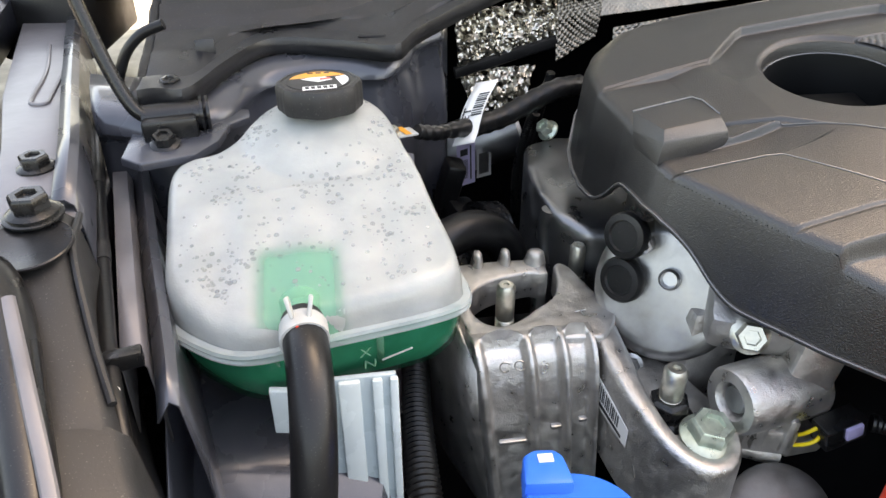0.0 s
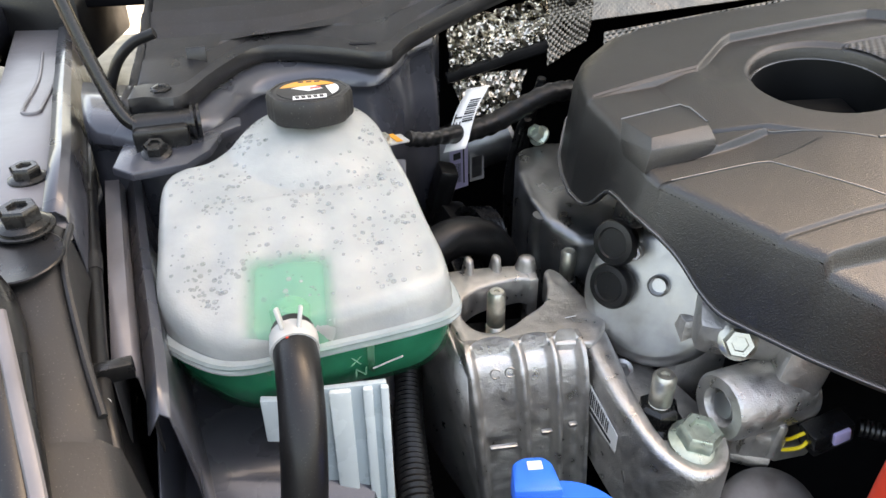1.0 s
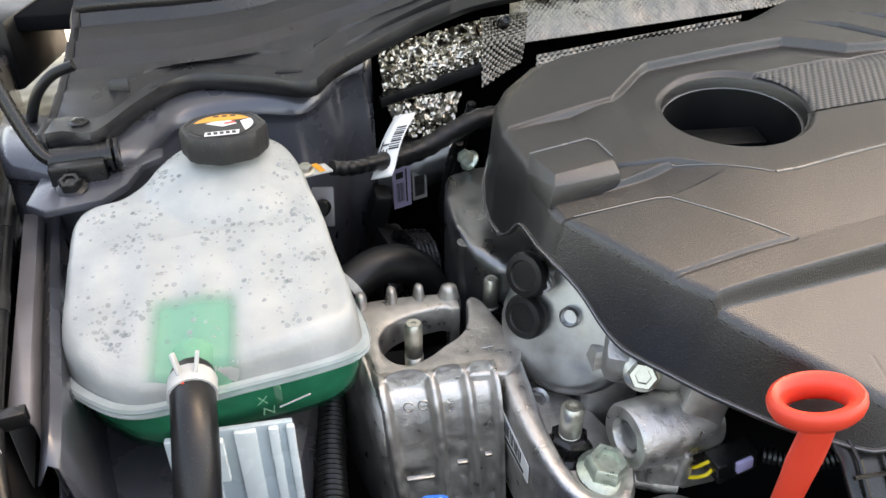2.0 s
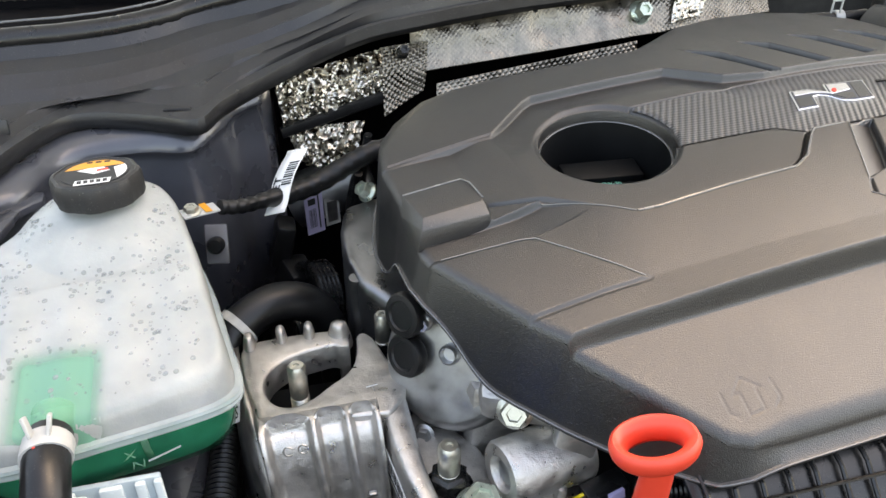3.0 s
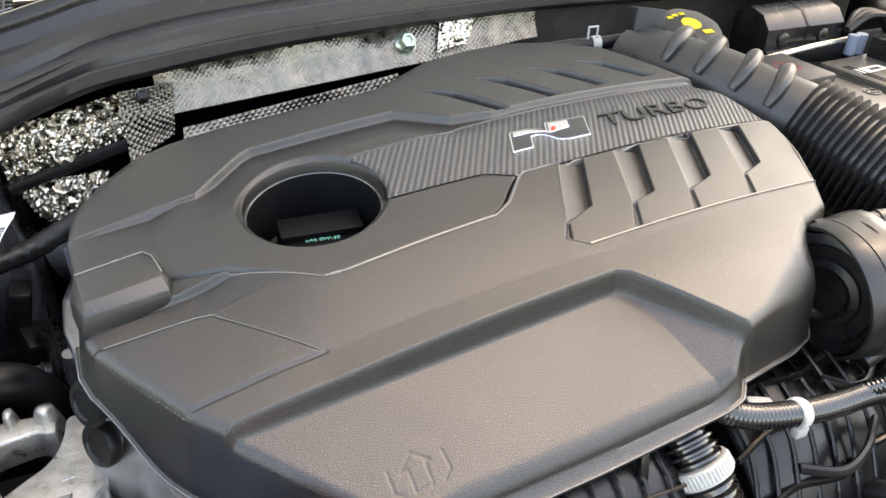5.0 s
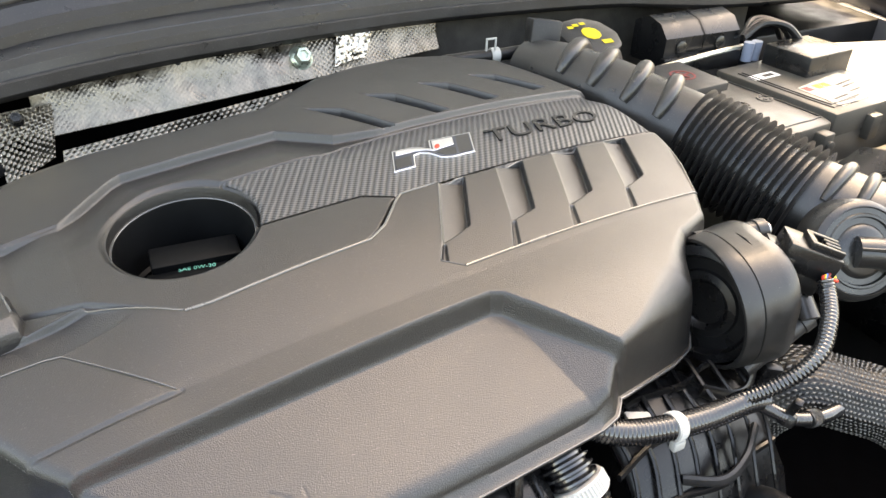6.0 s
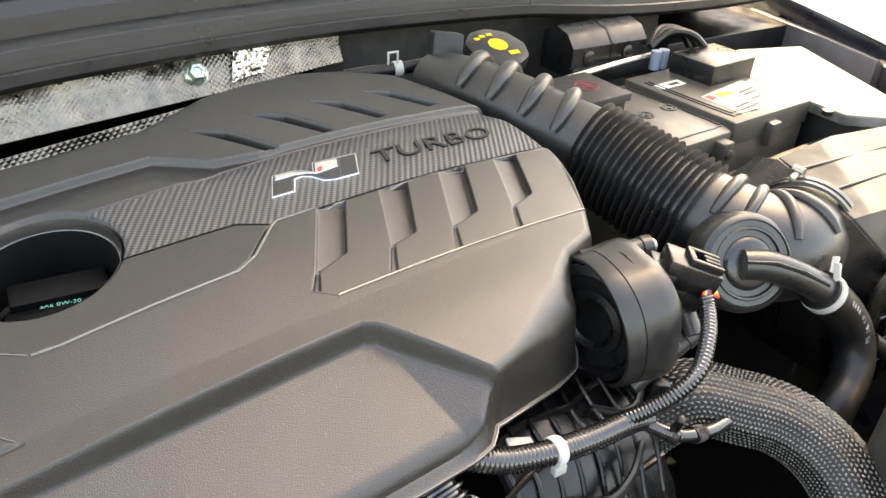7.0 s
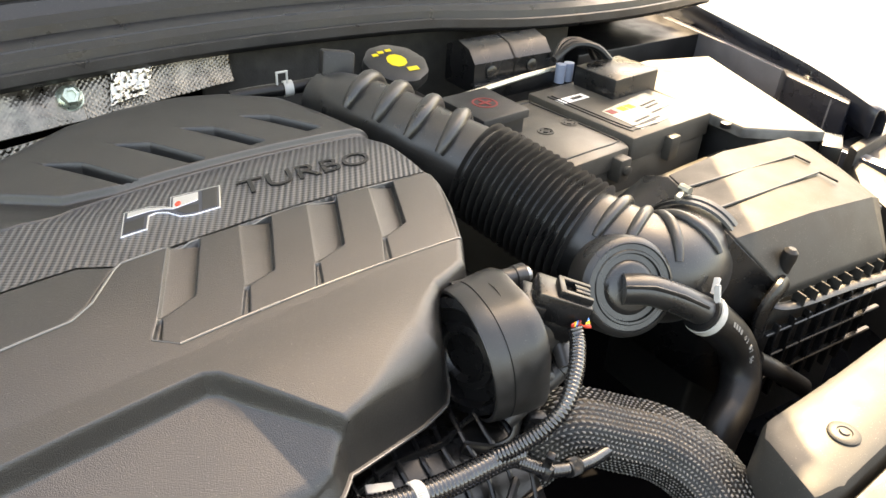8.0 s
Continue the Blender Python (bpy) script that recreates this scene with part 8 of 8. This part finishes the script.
# ---- battery and its neighbours ----
BATT = surface("battery_case", (0.070, 0.063, 0.052), 0.42, grain=0.00008, grain_size=0.0014, wear=0.15, dust=0.35)
bat = thing("battery", (1.10, 0.57, 0.84), "dark brown-black car battery with round vent plugs", "battery")
bm = bmesh.new()
prism(bm, [(0.955, 0.475), (1.258, 0.500), (1.242, 0.676), (0.940, 0.650)], 0.84, 1.004, 0.006)
part("case", bm, BATT, bat)
bm = bmesh.new()
prism(bm, [(0.952, 0.472), (1.092, 0.484), (1.098, 0.500), (1.084, 0.664), (0.937, 0.652)], 1.003, 1.026, 0.004)
part("lid", bm, BATT, bat)
bm = bmesh.new()
prism(bm, [(1.100, 0.487), (1.262, 0.500), (1.247, 0.680), (1.086, 0.666)], 1.003, 1.033, 0.004)
raised = part("raised_lid", bm, BATT, bat)
# black beads round the lids paint the shade of their grooves
for run, z in (([(0.945, 0.640), (1.070, 0.650), (1.0770, 0.640), (1.0905, 0.515), (1.083, 0.500), (1.040, 0.4965), (0.958, 0.489)], 1.0262), ([(1.099, 0.640), (1.112, 0.516), (1.122, 0.506), (1.162, 0.507)], 1.0332), ([(1.106, 0.640), (1.118, 0.524), (1.128, 0.514), (1.170, 0.516)], 1.0332)):
    bm = bmesh.new()
    sweep(bm, [Vector((x, y, z)) for x, y, q in spline([(x, y, 0) for x, y in run], 5)], 0.0013, 6)
    part("lid_groove_shade", bm, RUBBER, bat)
for x, y in ((0.9891, 0.5570), (1.0312, 0.5655), (1.0760, 0.5720)):
    bm = bmesh.new()
    lathe(bm, [(0.0105, 0.0), (0.0105, 0.0012), (0.0085, 0.0012), (0.0080, 0.0004), (0.0005, 0.0004)], pose(x, y, 1.026), 24)
    vp = part("vent_plug", bm, BATT, bat)
    bm = bmesh.new()
    for a in range(4):
        box(bm, (0.0055, 0.0012, 0.0012), pose(x + 0.0060 * math.cos(radians(45 + 90 * a)), y + 0.0060 * math.sin(radians(45 + 90 * a)), 1.0274, 0, 0, 135 + 90 * a))
    part("vent_cross", bm, RUBBER, vp, smooth=0)
bm = bmesh.new()
box_at(bm, (1.062, 0.468, 0.990), (1.082, 0.486, 1.020), 0.003, 5)
lathe(bm, [(0.006, 0), (0.006, 0.004), (0.004, 0.005)], axis_matrix((1.073, 0.468, 1.006), (0, -1, 0)), 16)
part("corner_lug", bm, BATT, bat)
bm = bmesh.new()
box_at(bm, (1.165, 0.482, 0.990), (1.185, 0.497, 1.022), 0.003, 5)
part("corner_lug", bm, BATT, bat)
lab = sticker("battery_label", ((1.1295, 0.5020, 1.0332), (1.2400, 0.5213, 1.0332), (1.2319, 0.5920, 1.0332), (1.1279, 0.5688, 1.0332)), surface("sunned_label", (0.50, 0.46, 0.37), 0.5, wear=0.35, wear_size=0.012), "white printed battery label with small warnings", "label",
              [(0.55, 0.62, 0.9, 0.68), (0.55, 0.5, 0.85, 0.56), (0.5, 0.3, 0.9, 0.36), (0.1, 0.12, 0.5, 0.18), (0.1, 0.25, 0.4, 0.31)], INK)
for u, col in ((0.12, REDPAINT), (0.32, YELLOW), (0.46, YELLOW)):
    bm = bmesh.new()
    box(bm, (0.013, 0.013, 0.0004), pose(1.125 + 0.105 * u, 0.560 + 0.008 * u, 1.0336, 0, 0, 5), 0.0001, 1)
    part("warning_square", bm, col, lab, smooth=0)
sticker("battery_code", ((1.100, 0.610, 1.0332), (1.150, 0.614, 1.0332), (1.149, 0.630, 1.0332), (1.099, 0.626, 1.0332)), WHITE, "small white printed code strip on the battery", "label", [(0.45, 0.25, 0.85, 0.7)], INK)
bm = bmesh.new()
prism(bm, [(1.172, 0.592), (1.264, 0.600), (1.258, 0.672), (1.166, 0.664)], 1.030, 1.060, 0.003)
single("terminal_cover", bm, PLASTIC_SMOOTH, "black box cover over the battery terminal", "terminal cover")
plusbox = thing("plus_terminal_cover", (0.975, 0.61, 1.024), "black hinged terminal cover with a red plus mark", "terminal cover")
bm = bmesh.new()
prism(bm, [(0.940, 0.572), (1.006, 0.578), (1.004, 0.655), (0.936, 0.650)], 1.024, 1.048, 0.003)
part("base", bm, PLASTIC_SMOOTH, plusbox)
bm = bmesh.new()
prism(bm, [(0.936, 0.568), (1.010, 0.574), (1.008, 0.660), (0.932, 0.654)], 1.046, 1.056, 0.003)
part("lid", bm, PLASTIC_DULL, plusbox)
bm = bmesh.new()
lathe(bm, [(0.0160, 0.0), (0.0160, 0.0005), (0.0135, 0.0005), (0.0135, 0.0)], pose(0.972, 0.614, 1.0560), 32, False)
part("red_ring", bm, REDPAINT, plusbox, "dull red ring")
for a in (0, 90):
    bm = bmesh.new()
    box(bm, (0.020, 0.0035, 0.0006), pose(0.972, 0.614, 1.0563 + 0.0003 * (a > 0), 0, 0, 8 + a))
    part("red_bar", bm, REDPAINT, plusbox, smooth=0)
bm = bmesh.new()
prism(bm, [(0.950, 0.440), (1.285, 0.468), (1.283, 0.482), (0.948, 0.454)], 0.95, 0.985, 0.004)
prism(bm, [(0.950, 0.425), (1.300, 0.455), (1.300, 0.466), (0.950, 0.438)], 0.94, 0.965, 0.004)
single("battery_tray", bm, BATT, "black plastic battery tray rails", "battery tray")
bm = bmesh.new()
sweep(bm, [Vector((0.945, 0.672, 1.040)), Vector((1.10, 0.690, 1.046)), Vector((1.18, 0.700, 1.046))], 0.0040, 8)
single("hold_down_rod", bm, ZINC, "grey steel hold-down rod behind the battery", "rod")
fuse = thing("fuse_box", (1.36, 0.56, 0.90), "black fuse box with a flat lid bright in the sun", "fuse box")
bm = bmesh.new()
prism(bm, [(1.280, 0.440), (1.355, 0.392), (1.480, 0.660), (1.350, 0.700), (1.275, 0.690)], 0.90, 1.018, 0.004)
part("case", bm, PLASTIC_DULL, fuse)
bm = bmesh.new()
prism(bm, [(1.258, 0.448), (1.345, 0.388), (1.470, 0.670), (1.355, 0.700), (1.262, 0.690)], 1.017, 1.031, 0.004)
part("lid", bm, surface("dusty_grey_lid", (0.12, 0.117, 0.108), 0.5, wear=0.5, wear_size=0.03, grain=0.0001, grain_size=0.002), fuse, "dusty grey lid")
bm = bmesh.new()
lathe(bm, [(0.007, 0), (0.007, 0.006), (0.003, 0.007), (0.0005, 0.007)], pose(1.248, 0.468, 1.026), 16)
part("screw_post", bm, RUBBER, fuse)
bm = bmesh.new()
box_at(bm, (1.330, 0.370, 0.995), (1.380, 0.395, 1.020), 0.002, 30)
part("latch_frame", bm, PLASTIC_SMOOTH, fuse)

relay = thing("relay_housing", (1.08, 0.72, 1.02), "glossy black sloped relay housing behind the battery", "relay box")
bm = bmesh.new()
rings(bm, [[Vector((x, y, z)) for y, z in ((0.700, 1.030), (0.700, 1.070), (0.715, 1.086), (0.740, 1.092), (0.765, 1.080), (0.765, 1.030))] for x in (1.020, 1.026, 1.085, 1.088, 1.092, 1.145, 1.152)])
part("shell", bm, PLASTIC_SMOOTH, relay)
bm = bmesh.new()
rings(bm, [[Vector((1.0885 + dx, y, z)) for dx in (-0.0015, 0.0015)] for y, z in ((0.699, 1.032), (0.699, 1.071), (0.7145, 1.0875), (0.740, 1.0935), (0.766, 1.081))], closed=False)
part("joint", bm, RUBBER, relay)
bm = bmesh.new()
box_at(bm, (1.015, 0.690, 1.022), (1.155, 0.702, 1.046), 0.003)
part("base", bm, PLASTIC_SMOOTH, relay)
for x in (1.048, 1.118):
    bm = bmesh.new()
    lathe(bm, [(0.009, 0), (0.009, 0.003), (0.006, 0.004), (0.0005, 0.004)], axis_matrix((x, 0.701, 1.056), (0, -1, 0.1)), 20)
    part("hinge_boss", bm, PLASTIC_SMOOTH, relay)
for k in range(3):
    bm = bmesh.new()
    sweep(bm, spline([(1.150, 0.690, 1.062), (1.185, 0.690 + 0.01 * k, 1.078), (1.215, 0.675 + 0.012 * k, 1.075), (1.240, 0.660 + 0.02 * k, 1.050)], 6), 0.0050, 8)
    single("battery_cable", bm, RUBBER, "black battery cable behind the terminal cover", "cable", group="battery cables")
for x in (1.16, 1.175):
    bm = bmesh.new()
    lathe(bm, [(0.0075, 0), (0.0075, 0.026)], pose(x, 0.685, 1.030), 12)
    single("grey_terminal", bm, surface("slate_plastic", (0.20, 0.24, 0.32), 0.4), "blue-grey plastic cable terminal", "terminal", group="cable terminals")

resv = thing("brake_reservoir", (0.92, 0.745, 1.02), "black brake fluid reservoir with yellow printed cap", "brake reservoir")
CAPM = pose(0.923, 0.742, 1.058, 16, 0, 0)
bm = bmesh.new()
lathe(bm, [(0.030, -0.05), (0.030, 0.0), (0.040, 0.002), (0.042, 0.008), (0.041, 0.018), (0.036, 0.021), (0.0005, 0.0215)], CAPM, 64, lobes=9, lobe=0.03)
rc = part("cap", bm, PLASTIC_DULL, resv)
bm = bmesh.new()
lathe(bm, [(0.0135, 0.0213), (0.0135, 0.0221), (0.0005, 0.0221)], CAPM, 10)
part("yellow_disc", bm, YELLOW, rc, "yellow printed disc", smooth=0)
for x, y, w, h in ((0.012, -0.021, 0.015, 0.008), (-0.022, 0.017, 0.008, 0.005), (-0.012, 0.021, 0.008, 0.005), (0.000, 0.023, 0.008, 0.005)):
    bm = bmesh.new()
    box(bm, (w, h, 0.0006), CAPM @ Matrix.Translation((x, y, 0.0219)))
    part("yellow_print", bm, YELLOW, rc, "yellow print", smooth=0)
bm = bmesh.new()
box_at(bm, (0.885, 0.715, 0.96), (0.965, 0.775, 1.030), 0.006)
part("body", bm, PLASTIC_DULL, resv)
sensor = thing("intake_sensor", (0.81, 0.69, 1.06), "grey-black square sensor block on the duct end", "sensor")
bm = bmesh.new()
box(bm, (0.036, 0.030, 0.044), pose(0.814, 0.690, 1.096, -12, 6, -18), 0.003)
part("block", bm, PLASTIC_DULL, sensor)
bm = bmesh.new()
box(bm, (0.062, 0.040, 0.012), pose(0.820, 0.678, 1.072, -6, 6, -18), 0.003)
part("foot", bm, PLASTIC_DULL, sensor)
vac = thing("vacuum_hose", (0.76, 0.71, 1.05), "black vacuum hose with a white spring clip", "vacuum hose")
bm = bmesh.new()
sweep(bm, spline([(0.700, 0.722, 1.072), (0.735, 0.718, 1.074), (0.770, 0.713, 1.075), (0.800, 0.710, 1.077)], 6), 0.0075, 14)
part("hose", bm, RUBBER, vac)
bm = bmesh.new()
sweep(bm, [Vector((0.7600, 0.7145, 1.0748)), Vector((0.7700, 0.713, 1.0752))], 0.0092, 18)
cl = part("clip_band", bm, CLAMPWHITE, vac, "white clip band")
for dx in (-0.006, 0.006):
    bm = bmesh.new()
    box(bm, (0.0022, 0.002, 0.014), pose(0.7560 + dx, 0.7080, 1.0900, 0, 0, 0), 0.0005, 1)
    part("clip_leg", bm, CLAMPWHITE, cl, smooth=0)
bm = bmesh.new()
box(bm, (0.0145, 0.002, 0.0022), pose(0.7560, 0.7080, 1.0970, 0, 0, 0), 0.0005, 1)
part("clip_bridge", bm, CLAMPWHITE, cl, smooth=0)

# ---- right wing rail ----
railr = thing("rail_right", (1.52, 0.55, 0.98), "dark slate painted wing rail with a bolted tab", "wing rail", kind="structure")
bm = bmesh.new()
prism(bm, [(1.496, 0.468), (1.538, 0.553), (1.581, 0.705), (1.617, 0.895), (1.640, 0.890), (1.598, 0.705), (1.556, 0.550), (1.515, 0.462)], 0.97, 1.022, 0.003)
part("rail_plate", bm, PAINT_PALE, railr, "pale painted flange")
bm = bmesh.new()
prism(bm, [(1.490, 0.440), (1.560, 0.462), (1.575, 0.530), (1.552, 0.590), (1.520, 0.560)], 0.940, 1.0245, 0.004)
part("bolted_tab", bm, PAINT_DARK, railr)
lamp = thing("headlamp_housing", (1.47, 0.30, 0.80), "black plastic headlamp housing at the wing end", "headlamp housing")
bm = bmesh.new()
prism(bm, [(1.330, 0.180), (1.620, 0.180), (1.640, 0.430), (1.500, 0.440), (1.400, 0.350)], 0.80, lambda x, y: 0.955 + 0.12 * (y - 0.30), 0.010)
part("shell", bm, PLASTIC_DULL, lamp)
bm = bmesh.new()
prism(bm, [(1.440, 0.385), (1.620, 0.410), (1.610, 0.425), (1.450, 0.402)], 0.95, 0.985, 0.003)
part("top_flange", bm, PLASTIC_DULL, lamp)
bolt_thing("wing_bolt", (1.5470, 0.5340, 1.0245), (0, 0, 1), 0.0085, 0.010, BLACKSTEEL, "dark flange bolt on the wing rail tab", "wing bolts", washer=0.014)
bm = bmesh.new()
sweep(bm, spline([(1.30, 0.36, 0.95), (1.32, 0.34, 0.96), (1.34, 0.33, 0.955), (1.37, 0.325, 0.95)], 5), 0.006, 8)
sweep(bm, spline([(1.31, 0.335, 0.945), (1.345, 0.315, 0.955), (1.38, 0.31, 0.95)], 5), 0.005, 8)
single("lamp_loom", bm, PLASTIC_SMOOTH, "black headlamp wiring beside the wing rail", "wiring")
bm = bmesh.new()
box(bm, (0.022, 0.009, 0.007), pose(1.350, 0.322, 0.966, 0, 0, -30), 0.001)
single("yellow_tag", bm, YELLOW, "bright yellow tag on the headlamp wiring", "tag")

# ---- radiator top cover ----
RADC = surface("radiator_cover_plastic", (0.038, 0.037, 0.034), 0.5, grain=0.0001, grain_size=0.0012, wear=0.1, dust=0.3)
rad = thing("radiator_cover", (1.05, 0.10, 0.90), "black plastic radiator top cover bright in the sun", "radiator cover")
bm = bmesh.new()
prism(bm, [(0.866, 0.080), (0.888, 0.140), (0.906, 0.150), (1.00, 0.152), (1.12, 0.158), (1.30, 0.165), (1.30, 0.085), (1.00, 0.082), (0.90, 0.076)], 0.90, lambda x, y: 0.966, 0.010, 2)
part("panel", bm, RADC, rad)
bm = bmesh.new()
prism(bm, [(0.860, 0.068), (1.00, 0.0755), (1.30, 0.079), (1.30, -0.03), (0.84, -0.04)], 0.89, lambda x, y: 0.960 - 0.25 * (0.078 - y), 0.006, 2)
part("front_panel", bm, RADC, rad)
bm = bmesh.new()
lathe(bm, [(0.0125, 0.0), (0.0125, 0.0015), (0.0110, 0.0028), (0.0062, 0.0030), (0.0055, 0.0020), (0.0042, 0.0020), (0.0036, 0.0034), (0.0005, 0.0036)], pose(0.9430, 0.1055, 0.9662), 28)
single("push_rivet", bm, RADC, "black push rivet in the radiator cover", "rivet")
